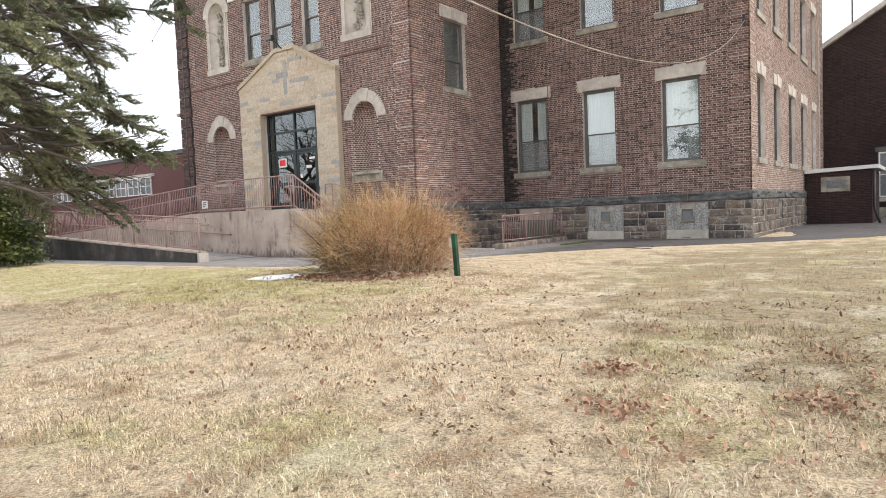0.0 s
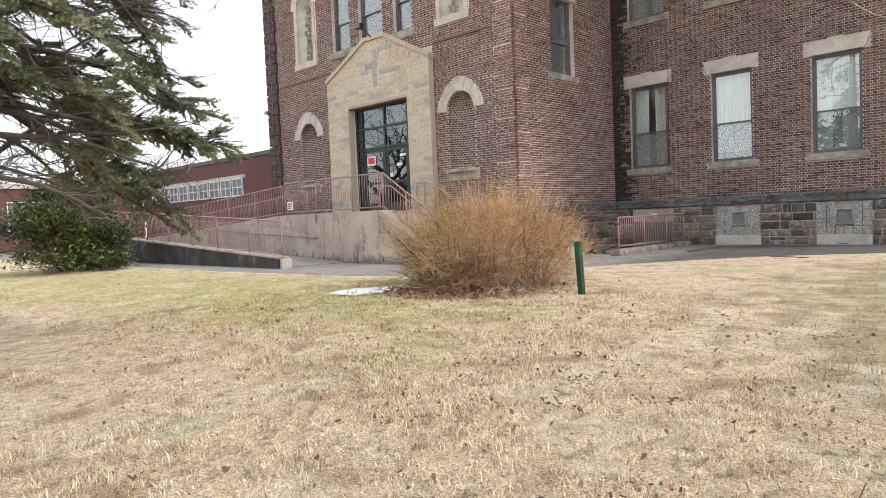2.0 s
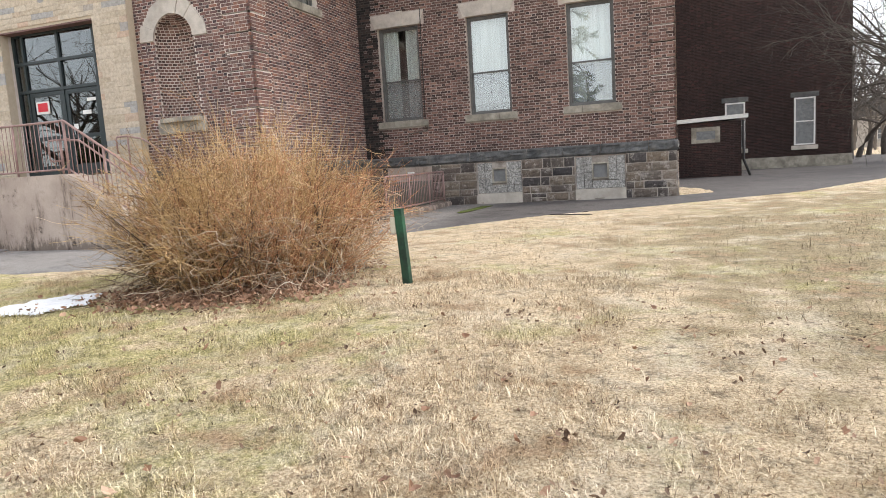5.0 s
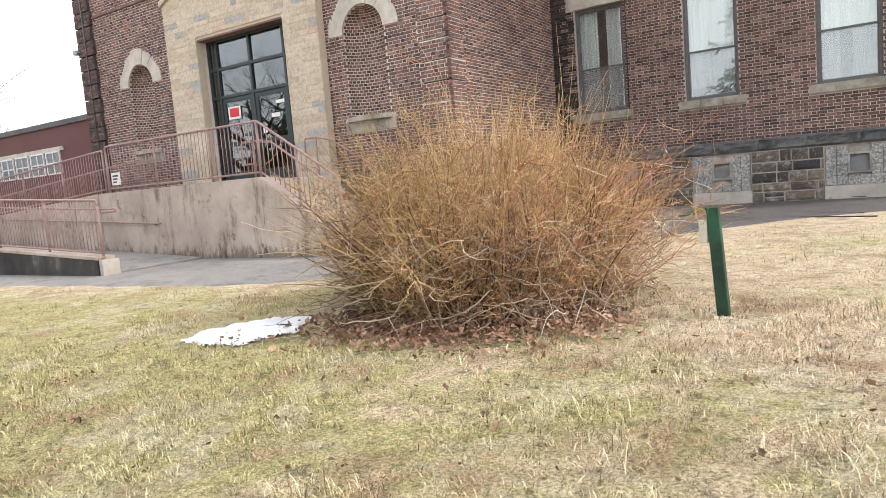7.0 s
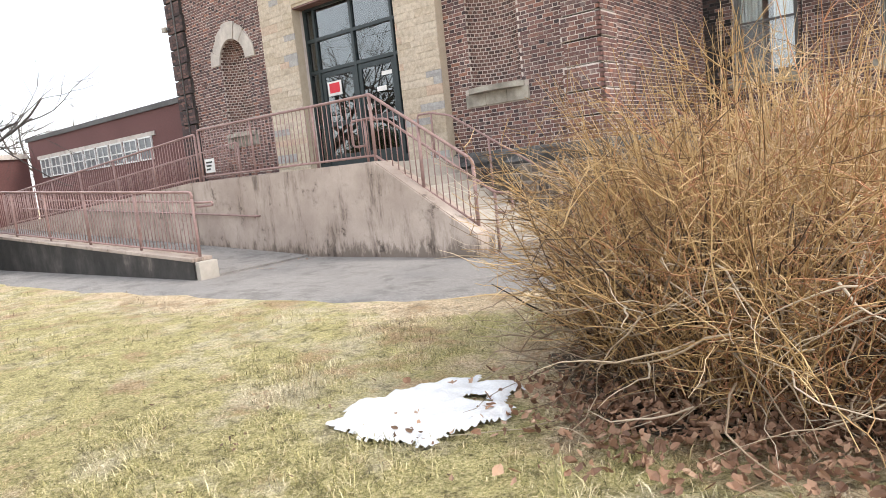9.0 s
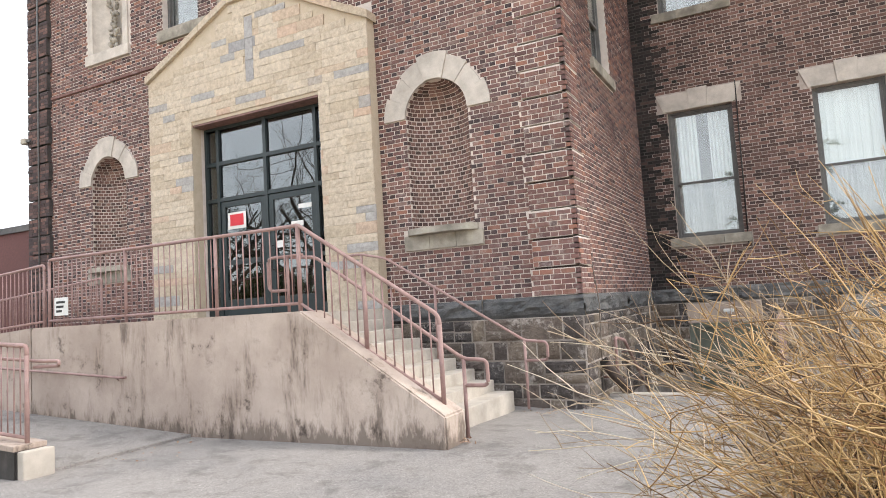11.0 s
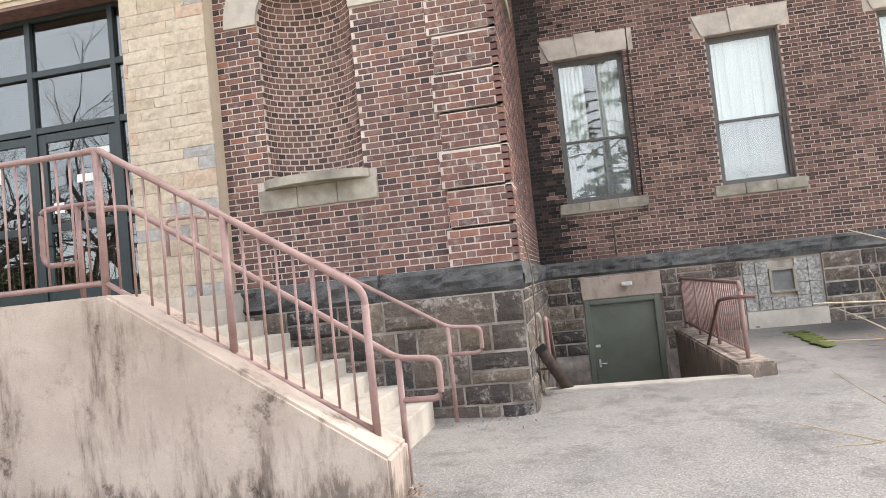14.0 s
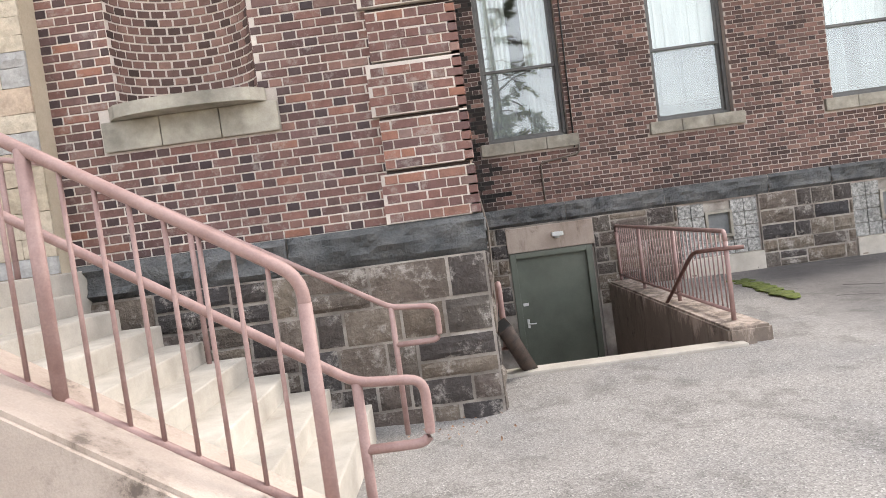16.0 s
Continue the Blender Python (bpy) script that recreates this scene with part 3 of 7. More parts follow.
def build_asphalt():
    """The worn path and yard between the lawn and the building."""
    verts, faces = [], []
    xs = [-60, -45, -36] + [-32 + 0.4 * k for k in range(90)] + [5, 8, 12, 20, 40]
    rows = 18

    def top(x):
        return 18.3 if -14.7 < x < -12.1 else (24.0 if x < -5.57 else 60.0)
    xs = sorted(set(xs + [-14.71, -14.69, -12.11, -12.09, -5.58, -5.56]))
    for x in xs:
        y0 = edge_y(x) + 0.16 * noise.noise((x * 1.3, 0, 3)) + 0.06 * noise.noise((x * 6, 0, 7))
        y1 = top(x)
        for k in range(rows):
            mid = max(18.3, y0 + 1.0)
            if k <= 14:
                y = y0 + (mid - y0) * (k / 14 if k != 1 else 0.012)
            else:
                y = mid + (y1 - mid) * (k - 14) / 3
            verts.append((x, y, ground_z(x, y) + (-0.012 if k == 0 else 0.016) + 0.0015 * noise.noise((x * 0.6, y * 0.6, 1))))
    for i in range(len(xs) - 1):
        for k in range(rows - 1):
            faces.append((i * rows + k, (i + 1) * rows + k, (i + 1) * rows + k + 1, i * rows + k + 1))
    ob = ob_from("pavement", verts, faces, M_ASPHALT, smooth=True)
    tagged(ob, "worn pale grey asphalt yard beside the building", "pavement", "", "structure")


build_ground()
build_asphalt()

# ---- the main building: walls, brickwork ----
BRICK_Z = 1.75
TOP = 13.0
W_X = [(-13.98, -12.68), (-11.22, -9.98), (-8.38, -7.12)]
wing_holes = [(a, b, z0, z1) for a, b in W_X for z0, z1 in ((2.83, 5.57), (7.78, 10.45))]
base_holes = [(-11.09, -9.8, 0.54, 1.42), (-8.25, -6.93, 0.54, 1.42), (-13.8, -12.65, -1.15, 0.93)]
wall_wing = wall("wall_wing_front", front(WING_Y), TOWER_R - 0.2, WING_R - 0.005, -1.3, TOP, wing_holes + base_holes, M_MORTAR_DARK, label="brown brick wing wall over a fieldstone base")
SIDE_Y = [(24.3, 25.45), (27.1, 28.4), (30.15, 31.7), (33.25, 34.8), (36.4, 37.7)]
side_holes = [(a, b, z0, z1) for a, b in SIDE_Y for z0, z1 in ((2.83, 5.57), (7.6, 10.2))]
side_base = [(24.7, 25.3, 0.75, 1.35), (27.4, 28.1, 0.75, 1.35), (30.5, 31.3, 0.75, 1.35)]
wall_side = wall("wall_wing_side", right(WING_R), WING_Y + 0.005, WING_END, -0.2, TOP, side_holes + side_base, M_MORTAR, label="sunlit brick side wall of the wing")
tower_side_hole = [(19.35, 20.65, 5.78, 8.15)]
wall_tside = wall("wall_tower_side", right(TOWER_R), TOWER_Y + 0.005, WING_Y + 0.1, -1.3, TOP, tower_side_hole, M_MORTAR, label="brick side wall of the entrance tower")
NICHES = [(-16.735, 2.95, 4.79, 0.565), (-24.8, 2.95, 4.79, 0.565)]
upper_niche = [(-24.72, 7.72, 9.85, 0.5), (-16.93, 7.72, 9.85, 0.5)]
three = [(-23.0, -21.98, 7.74, 10.05), (-21.46, -20.2, 7.74, 10.05), (-19.62, -18.75, 7.74, 10.05)]
DOOR = (-22.0, -18.9, 1.72, 5.5)
tower_holes = [DOOR, *three] + [(c - r, c + r, z0, z1 + r) for c, z0, z1, r in NICHES + upper_niche]
wall_tower = wall("wall_tower_front", front(TOWER_Y), TOWER_L + 0.005, TOWER_R - 0.005, -0.2, TOP, tower_holes, M_MORTAR, thick=0.75, label="weathered red-brown brick tower front")
# the far sides, floors and roof that close the building
wall("wall_tower_left", lambda u, d, z: (TOWER_L - d, u, z), TOWER_Y + 0.005, 39.9, -0.2, TOP, [], M_MORTAR_DARK, label="brick wall")
wall("wall_back", lambda u, d, z: (u, WING_END + d, z), TOWER_L + 0.01, WING_R - 0.01, -0.2, TOP, [], M_MORTAR_DARK, label="brick wall")
tagged(boxed("ceiling", (TOWER_L, WING_R, TOWER_Y + 0.8, WING_END, TOP, TOP + 0.3), M_ROOF), "flat roof", "roof", "", "structure")
for k, z in enumerate((1.3, 6.6)):
    tagged(boxed("floor_%d" % (k + 1), (TOWER_L + 0.4, WING_R - 0.4, WING_Y + 0.45, WING_END - 0.4, z, z + 0.2), M_INSIDE), "inner floor slab", "floor", "", "structure")
tagged(boxed("wall_inner", (TOWER_L + 0.4, WING_R - 0.4, 27.0, 27.2, -0.2, TOP), M_INSIDE), "plain inner wall", "wall", "", "structure")
tagged(boxed("wall_lobby", (TOWER_L + 0.4, TOWER_R - 0.4, 22.0, 22.2, -0.2, TOP), M_INSIDE), "plain lobby wall", "wall", "", "structure")
tagged(boxed("floor_lobby", (TOWER_L + 0.4, TOWER_R - 0.4, TOWER_Y + 0.75, 22.0, 1.5, 1.7), M_INSIDE), "lobby floor", "floor", "", "structure")


def arch_gap(c, z0, zs, r):
    def g(z):
        if z0 < z < zs:
            return [(c - r, c + r)]
        if zs <= z < zs + r:
            h = math.sqrt(max(r * r - (z - zs) ** 2, 0))
            return [(c - h, c + h)]
        return []
    return g


def arch_trim_gap(c, zs, r, R):
    """The stone ring over a niche."""
    def g(z):
        if zs <= z < zs + R:
            h = math.sqrt(max(R * R - (z - zs) ** 2, 0))
            return [(c - h, c + h)]
        return []
    return g


def many(*gs):
    return lambda z: [i for g in gs for i in g(z)]


QUOIN_W, QUOIN_H = 0.68, 6 * COURSE


def raised(name, place, u0, u1, z0, z1, inner_low, material, mortar, parent, proud=0.065):
    """Corner blocks of five courses, standing 6 cm proud, with one sunk course between them."""
    blocks = int((z1 - z0) / QUOIN_H)
    verts, faces, cells, verts_r, faces_r = [], [], [], [], []
    for k in range(blocks):
        zb = z0 + k * QUOIN_H + 0.004
        zt = zb + (5.58 + 0.16 * math.sin(k * 2.3 + u0)) * COURSE
        cut = 0.05 if k % 2 else 0.0
        a, b = (u0 + cut, u1) if inner_low else (u0, u1 - cut)
        i = len(verts)
        verts += [place(a, 0.0, zb), place(b, 0.0, zb), place(b, proud, zb), place(a, proud, zb), place(a, 0.0, zt), place(b, 0.0, zt), place(b, proud, zt), place(a, proud, zt)]
        faces += [[i + q for q in f] for f in ((0, 1, 2, 3), (7, 6, 5, 4), (3, 2, 6, 7), (1, 0, 4, 5), (2, 1, 5, 6), (0, 3, 7, 4))]
        cells += [(a1, b1, zb + 0.002 + (z - zb) * 1.075, h * 1.085) for a1, b1, z, h in brick_cells(a, b, zb, zb + 5.05 * COURSE, lambda z: [])]
        # dark strip laid in the gap, painting the shadow line between blocks
        i = len(verts_r)
        zt2 = zb + QUOIN_H - 0.004
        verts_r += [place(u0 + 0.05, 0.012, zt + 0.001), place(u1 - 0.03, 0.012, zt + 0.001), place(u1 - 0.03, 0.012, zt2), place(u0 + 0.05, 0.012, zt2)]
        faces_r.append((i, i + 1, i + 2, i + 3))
    tagged(ob_from("shaded_recess", verts_r, faces_r, M_MORTAR_BROWN, parent), kind="stuff")
    ob_from("corner_mortar", verts, faces, mortar, parent)
    brick_mesh("corner_bricks", place, cells, material, parent, base=proud)


def stone_gaps(wins):
    """Openings with their lintels and sills, as gaps in the bricks."""
    rs = []
    for a, b, z0, z1 in wins:
        rs += [(a, b, z0, z1), (a - 0.16, b + 0.16, z0 - 0.21, z0), (a - 0.2, b + 0.2, z1, z1 + 0.41)]
    return rects(*rs)


# near bricks of the tower beside the stair are pieces of their own; the rest is one mesh
PORTAL = (-23.2, -17.83)
tower_gaps = many(rects((PORTAL[0] + 0.02, PORTAL[1] - 0.02, 0, 7.0), (-17.46, -16.03, 2.6, 2.95), (-25.5, -24.1, 2.6, 2.95), (-23.15, -18.6, 7.46, 7.74), *three, (-25.45, -24.0, 7.48, 9.9), (-17.63, -16.22, 7.45, 9.9)),
                  *[arch_trim_gap(c, z1, r, 0.93) for c, z0, z1, r in NICHES], *[arch_gap(*n) for n in NICHES], *[arch_trim_gap(c, z1, r, 0.85) for c, z0, z1, r in upper_niche])
cells = list(brick_cells(TOWER_L, TOWER_R, BRICK_Z, 11.6, tower_gaps))


def is_near(c):
    return -17.8 < c[0] < -15.45 and c[2] < 3.4


near = [c for c in cells if is_near(c)][:300]
near_set = set(near)
rest = [c for c in cells if c not in near_set]


def is_header(c):
    return c[1] - c[0] < 0.1


def bonded(place, cells, parent):
    """Stretchers and darker burnt headers."""
    brick_mesh("stretchers", place, [c for c in cells if not is_header(c)], M_BRICK, parent)
    brick_mesh("headers", place, [c for c in cells if is_header(c)], M_HEADER, parent)


bonded(front(TOWER_Y), rest, wall_tower)
raised("q", front(TOWER_Y), TOWER_R - 0.68, TOWER_R + 0.065, BRICK_Z, 11.6, True, M_BRICK, M_MORTAR, wall_tower)
raised("q", front(TOWER_Y), TOWER_L - 0.11, TOWER_L + 0.68, BRICK_Z, 11.6, False, M_HEADER, M_MORTAR_SOOT, wall_tower, 0.09)
raised("q", right(TOWER_R), TOWER_Y - 0.065, TOWER_Y + 0.6, BRICK_Z, 11.6, False, M_BRICK, M_MORTAR, wall_tside)
bonded(right(TOWER_R), list(brick_cells(TOWER_Y, WING_Y, BRICK_Z, 11.6, stone_gaps(tower_side_hole))), wall_tside)
cells = list(brick_cells(TOWER_R, WING_R, BRICK_Z, 11.6, stone_gaps(wing_holes)))


def sooted(c):
    """The run of black soot down the wing beside the tower."""
    return c[0] < TOWER_R + 0.5 + 0.35 * noise.noise((0.0, c[2] * 0.8, 3)) + 0.75 * noise.noise((c[0] * 7, c[2] * 9, 8))


brick_mesh("stretchers", front(WING_Y), [c for c in cells if not sooted(c) and not is_header(c)], M_BRICK_WING, wall_wing)
brick_mesh("headers", front(WING_Y), [c for c in cells if not sooted(c) and is_header(c)], M_HEADER_WING, wall_wing)
brick_mesh("sooted_bricks", front(WING_Y), [c for c in cells if sooted(c)], M_BRICK_SOOT, wall_wing)
soot_v, soot_f = [], []
for a, b, z, h in cells:
    if sooted((a, b, z, h)):
        i = len(soot_v)
        soot_v += [(a - 0.009, WING_Y - 0.002, z - 0.009), (b + 0.009, WING_Y - 0.002, z - 0.009), (b + 0.009, WING_Y - 0.002, z + h + 0.009), (a - 0.009, WING_Y - 0.002, z + h + 0.009)]
        soot_f.append((i, i + 1, i + 2, i + 3))
tagged(ob_from("sooted_joints", soot_v, soot_f, M_MORTAR_SOOT, wall_wing), kind="stuff")
raised("q", front(WING_Y), WING_R - 0.6, WING_R + 0.065, BRICK_Z, 11.6, True, M_BRICK_WING, M_MORTAR_DARK, wall_wing)
# paler brick and mortar than on the front: sunlight put into the colour
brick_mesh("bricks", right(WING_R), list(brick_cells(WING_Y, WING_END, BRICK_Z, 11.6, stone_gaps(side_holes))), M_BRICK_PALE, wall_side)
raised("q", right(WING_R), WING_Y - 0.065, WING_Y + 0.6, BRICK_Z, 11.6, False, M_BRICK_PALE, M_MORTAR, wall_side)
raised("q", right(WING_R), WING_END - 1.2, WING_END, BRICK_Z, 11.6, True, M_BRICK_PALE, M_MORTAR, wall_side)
# a thin projecting string course on the tower
boxed("string_course", (PORTAL[1] + 0.05, TOWER_R - 0.7, TOWER_Y - 0.045, TOWER_Y + 0.02, 7.0, 7.06), M_BRICK, wall_tower)
boxed("string_course", (TOWER_L + 0.7, PORTAL[0] - 0.05, TOWER_Y - 0.045, TOWER_Y + 0.02, 7.0, 7.06), M_BRICK, wall_tower)


# ---- water table and fieldstone base ----
def ledge(place, u0, u1, parent, step=1.35, h=0.3):
    rng = random.Random(int(u0 * 10))
    u, k = u0, 0
    while u < u1 - 0.05:
        w = min(step * rng.uniform(0.75, 1.3), u1 - u)
        if u1 - u - w < 0.4:
            w = u1 - u
        verts, faces = [], []
        nu, nz = max(int(w / 0.07), 2), 6
        for j in range(nz + 1):
            for i in range(nu + 1):
                s, q = i / nu, j / nz
                edge = min(s * w, (1 - s) * w) / 0.03
                d = 0.09 - 0.05 * (1 - min(edge, 1)) * 0.3
                d += (0.07 * noise.noise(((u + s * w) * 4, q * 3, k * 3.1)) + 0.025 * noise.noise(((u + s * w) * 13, q * 7, k))) if 0 < j < nz else 0
                if j == nz:
                    d = 0.05
                if j == 0:
                    d = 0.035
                verts.append(place(u + 0.004 + s * (w - 0.008), d, BRICK_Z - h + q * h))
        m = nu + 1
        for j in range(nz):
            for i in range(nu):
                faces.append((j * m + i, j * m + i + 1, (j + 1) * m + i + 1, (j + 1) * m + i))
        base = len(verts)
        for q, d in ((0, -0.05), (1, -0.05)):
            for i in range(nu + 1):
                verts.append(place(u + 0.004 + i / nu * (w - 0.008), d, BRICK_Z - h + q * h))
        for i in range(nu):
            faces.append((i + 1, i, base + i, base + i + 1))
            faces.append((nz * m + i, nz * m + i + 1, base + m + i + 1, base + m + i))
        ob_from("ledge_stone", verts, faces, M_LEDGE, parent)
        u += w
        k += 1


def stones(place, u0, u1, z0, z1, holes, parent, seed, tall=(0.2, 0.36), wide=(0.22, 0.66)):
    """Random ashlar: courses of unequal height, some split in two, each stone rock-faced."""
    rng = random.Random(seed)
    z = z0
    while z < z1 - 0.02:
        h = rng.uniform(*tall)
        if z1 - z - h < 0.12:
            h = z1 - z
        u = u0
        while u < u1 - 0.02:
            w = rng.uniform(*wide)
            if u1 - u - w < 0.2:
                w = u1 - u
            bits = [(u, u + w, z, z + h)]
            if h > 0.24 and rng.random() < 0.14:
                s = z + h * rng.uniform(0.4, 0.6)
                bits = [(u, u + w, z, s), (u, u + w, s, z + h)]
            for a, b, c, d in bits:
                todo = [(a, b, c, d)]
                for hu0, hu1, hz0, hz1 in holes:
                    nxt = []
                    for a1, b1, c1, d1 in todo:
                        if b1 <= hu0 or a1 >= hu1 or d1 <= hz0 or c1 >= hz1:
                            nxt.append((a1, b1, c1, d1))
                            continue
                        if a1 < hu0:
                            nxt.append((a1, hu0, c1, d1))
                        if b1 > hu1:
                            nxt.append((hu1, b1, c1, d1))
                        lo, hi = max(a1, hu0), min(b1, hu1)
                        if c1 < hz0:
                            nxt.append((lo, hi, c1, hz0))
                        if d1 > hz1:
                            nxt.append((lo, hi, hz1, d1))
                    todo = nxt
                for a1, b1, c1, d1 in todo:
                    if b1 - a1 > 0.06 and d1 - c1 > 0.05:
                        rock(place, a1, b1, c1, d1, rng, parent, deep=0.042, joint=rng.uniform(0.009, 0.018))
            u += w
        z += h


def rock(place, a, b, c, d, rng, parent, deep=0.05, material=None, joint=0.012, nu=6, nz=4):
    verts, faces = [], []
    sx, sy = rng.uniform(0, 50), rng.uniform(0, 50)
    a, b, c, d = a + joint, b - joint, c + joint, d - joint
    for j in range(nz + 1):
        for i in range(nu + 1):
            u, z = a + (b - a) * i / nu, c + (d - c) * j / nz
            rim = i in (0, nu) or j in (0, nz)
            dd = 0.012 if rim else deep * (0.75 + 0.7 * noise.noise((sx + u * 5, sy + z * 5, 0)) + 0.35 * noise.noise((sx + u * 17, sy + z * 17, 3)))
            if rim:
                u += 0.006 * noise.noise((sx + i, sy + j * 2, 4))
                z += 0.006 * noise.noise((sx + i * 2, sy + j, 9))
            verts.append(place(u, dd, z))
    m = nu + 1
    for j in range(nz):
        for i in range(nu):
            faces.append((j * m + i, j * m + i + 1, (j + 1) * m + i + 1, (j + 1) * m + i))
    n0 = len(verts)
    loop = [i for i in range(m)] + [j * m + nu for j in range(1, nz + 1)] + [nz * m + i for i in range(nu - 1, -1, -1)] + [j * m for j in range(nz - 1, 0, -1)]
    for q in loop:
        i, j = q % m, q // m
        verts.append(place(a + (b - a) * i / nu, -0.01, c + (d - c) * j / nz))
    L = len(loop)
    for k in range(L):
        faces.append((loop[(k + 1) % L], loop[k], n0 + k, n0 + (k + 1) % L))
    ob_from("stone", verts, faces, material or M_FIELD, parent)


def base_wall(name, place, u0, u1, z0, holes, seed, label):
    w = wall(name, lambda u, d, z: place(u, d + 0.06, z), u0, u1, z0, BRICK_Z - 0.3, holes, M_POINTING, thick=0.058, label=label)
    stones(lambda u, d, z: place(u, d + 0.06, z), u0, u1, max(z0, 0.0), BRICK_Z - 0.3, holes, w, seed)
    ledge(place, u0, u1 + 0.03, w)
    return w


LINTEL_B = (-13.9, -12.48, 0.93, 1.4)
base_w = base_wall("wall_wing_base", front(WING_Y), TOWER_R + 0.06, WING_R + 0.055, -1.25, [(-11.11, -9.78, 0.3, 1.45), (-8.27, -6.91, 0.3, 1.45), (-13.9, -12.5, -1.3, 1.42)], 4, "fieldstone basement wall with pale pointing")
base_t = base_wall("wall_tower_base", front(TOWER_Y), PORTAL[1], TOWER_R + 0.055, 0.0, [], 9, "fieldstone base of the tower with peeling whitewash")
base_t2 = base_wall("wall_tower_base_left", front(TOWER_Y), TOWER_L, PORTAL[0], 0.0, [], 19, "fieldstone base of the tower")
base_ts = base_wall("wall_tower_side_base", right(TOWER_R), TOWER_Y - 0.055, WING_Y, -1.25, [], 12, "fieldstone base on the side of the tower")
base_s = base_wall("wall_wing_side_base", right(WING_R), WING_Y - 0.055, WING_END, 0.0, side_base, 15, "pale fieldstone base of the wing side")


# ---- windows ----
def arched(bm, c, zs, r, R, y0, y1, a0=0.0, a1=math.pi, n=10):
    """A piece of a stone ring."""
    pts = [(c + r * math.cos(a0 + (a1 - a0) * k / n), zs + r * math.sin(a0 + (a1 - a0) * k / n)) for k in range(n + 1)]
    pts += [(c + R * math.cos(a1 + (a0 - a1) * k / n), zs + R * math.sin(a1 + (a0 - a1) * k / n)) for k in range(n + 1)]
    prism(bm, pts, y0, y1)


def sash_window(name, m, w, h, dressing, meet=0.43, lintel=True, sill=True, tag="double-hung window with slate frame"):
    """A double-hung window in an opening w by h; local x along the wall, -y outwards, origin at the sill's left end."""
    t = thing(name, m, tag, "window", "", "structure")
    fr, deep = 0.06, 0.13
    bm = bmesh.new()
    for c in ((0, fr, deep, deep + 0.1, 0, h), (w - fr, w, deep, deep + 0.1, 0, h), (fr, w - fr, deep, deep + 0.1, h - fr, h), (fr, w - fr, deep, deep + 0.1, 0, fr * 0.9)):
        box(bm, *c, bevel=0.006)
    part("window_frame", bm, M_FRAME, t)
    zm = h * meet
    for nm, z0, z1, y in (("lower_sash", fr * 0.9, zm + 0.025, deep + 0.06), ("upper_sash", zm - 0.025, h - fr, deep + 0.025)):
        bm = bmesh.new()
        s = 0.045
        for c in ((fr, fr + s, y, y + 0.035, z0, z1), (w - fr - s, w - fr, y, y + 0.035, z0, z1), (fr + s, w - fr - s, y, y + 0.035, z1 - s, z1), (fr + s, w - fr - s, y, y + 0.035, z0, z0 + s)):
            box(bm, *c, bevel=0.004)
        sash = part(nm, bm, M_FRAME, t)
        pane = boxed("pane", (fr + s, w - fr - s, y + 0.014, y + 0.02, z0 + s, z1 - s), M_GLASS, sash)
        pane.visible_shadow = False
    yb = deep + 0.115
    if dressing in ("shade", "both"):
        boxed("roller_shade", (fr, w - fr, yb + 0.03, yb + 0.036, zm - 0.05, h - 0.02), M_CURTAIN, t, "white roller shade")
    if dressing != "screen":
        half = boxed("insect_screen", (fr, w - fr, deep + 0.104, deep + 0.107, fr * 0.9, zm - 0.03), M_SCREEN, t, "grey half screen behind the lower sash")
        half.visible_shadow = False
    if dressing != "screen":
        spans = {"drapes": ((0.05, 0.42), (0.6, 0.96)), "both": ((0.04, 0.36), (0.56, 0.97)), "shade": ((0.06, 0.46), (0.5, 0.96))}[dressing]
        for a, b in spans:
            verts, faces = [], []
            n = 26
            for k in range(n + 1):
                u = w * (a + (b - a) * k / n)
                d = yb + 0.05 + 0.022 * math.sin(k * 1.55) + 0.01 * math.sin(k * 0.7)
                lo = 0.3 if dressing == "shade" else 0.03
                verts += [(u, d, lo), (u, d, h - 0.03), (u, d + 0.004, h - 0.03), (u, d + 0.004, lo)]
            for k in range(n):
                i = 4 * k
                for q in range(4):
                    faces.append((i + q, i + 4 + q, i + 4 + (q + 1) % 4, i + (q + 1) % 4))
            ob_from("curtain", verts, faces, M_CURTAIN, t, "white net curtain")
    if dressing == "screen":
        boxed("insect_screen", (fr, w - fr, yb, yb + 0.004, 0.05, zm), M_GREYBLIND, t, "grey screen")
        boxed("roller_shade", (fr, w - fr, yb + 0.03, yb + 0.036, zm, h - 0.02), M_GREYBLIND, t)
    if sill:
        bm = bmesh.new()
        n = max(1, round(w / 0.45))
        for k in range(n):
            a, b = -0.15 + (w + 0.3) * k / n, -0.15 + (w + 0.3) * (k + 1) / n
            box(bm, a + 0.003, b - 0.003, -0.07, 0.2, -0.2, -0.004, bevel=0.01)
        part("window_sill", bm, M_SILL, t)
    if lintel:
        bm = bmesh.new()
        k0, k1, f = w * 0.5 - 0.17, w * 0.5 + 0.17, 0.2
        prism(bm, [(-0.06, 0.004 + h), (k0 - 0.004, 0.004 + h), (k0 - 0.03, h + 0.38), (-f, h + 0.38)], -0.035, 0.13)
        prism(bm, [(k1 + 0.004, 0.004 + h), (w + 0.06, 0.004 + h), (w + f, h + 0.38), (k1 + 0.03, h + 0.38)], -0.035, 0.13)
        prism(bm, [(k0, h + 0.002), (k1, h + 0.002), (k1 + 0.03, h + 0.43), (k0 - 0.03, h + 0.43)], -0.06, 0.13)
        part("lintel", bm, M_LIMESTONE, t)
    return t


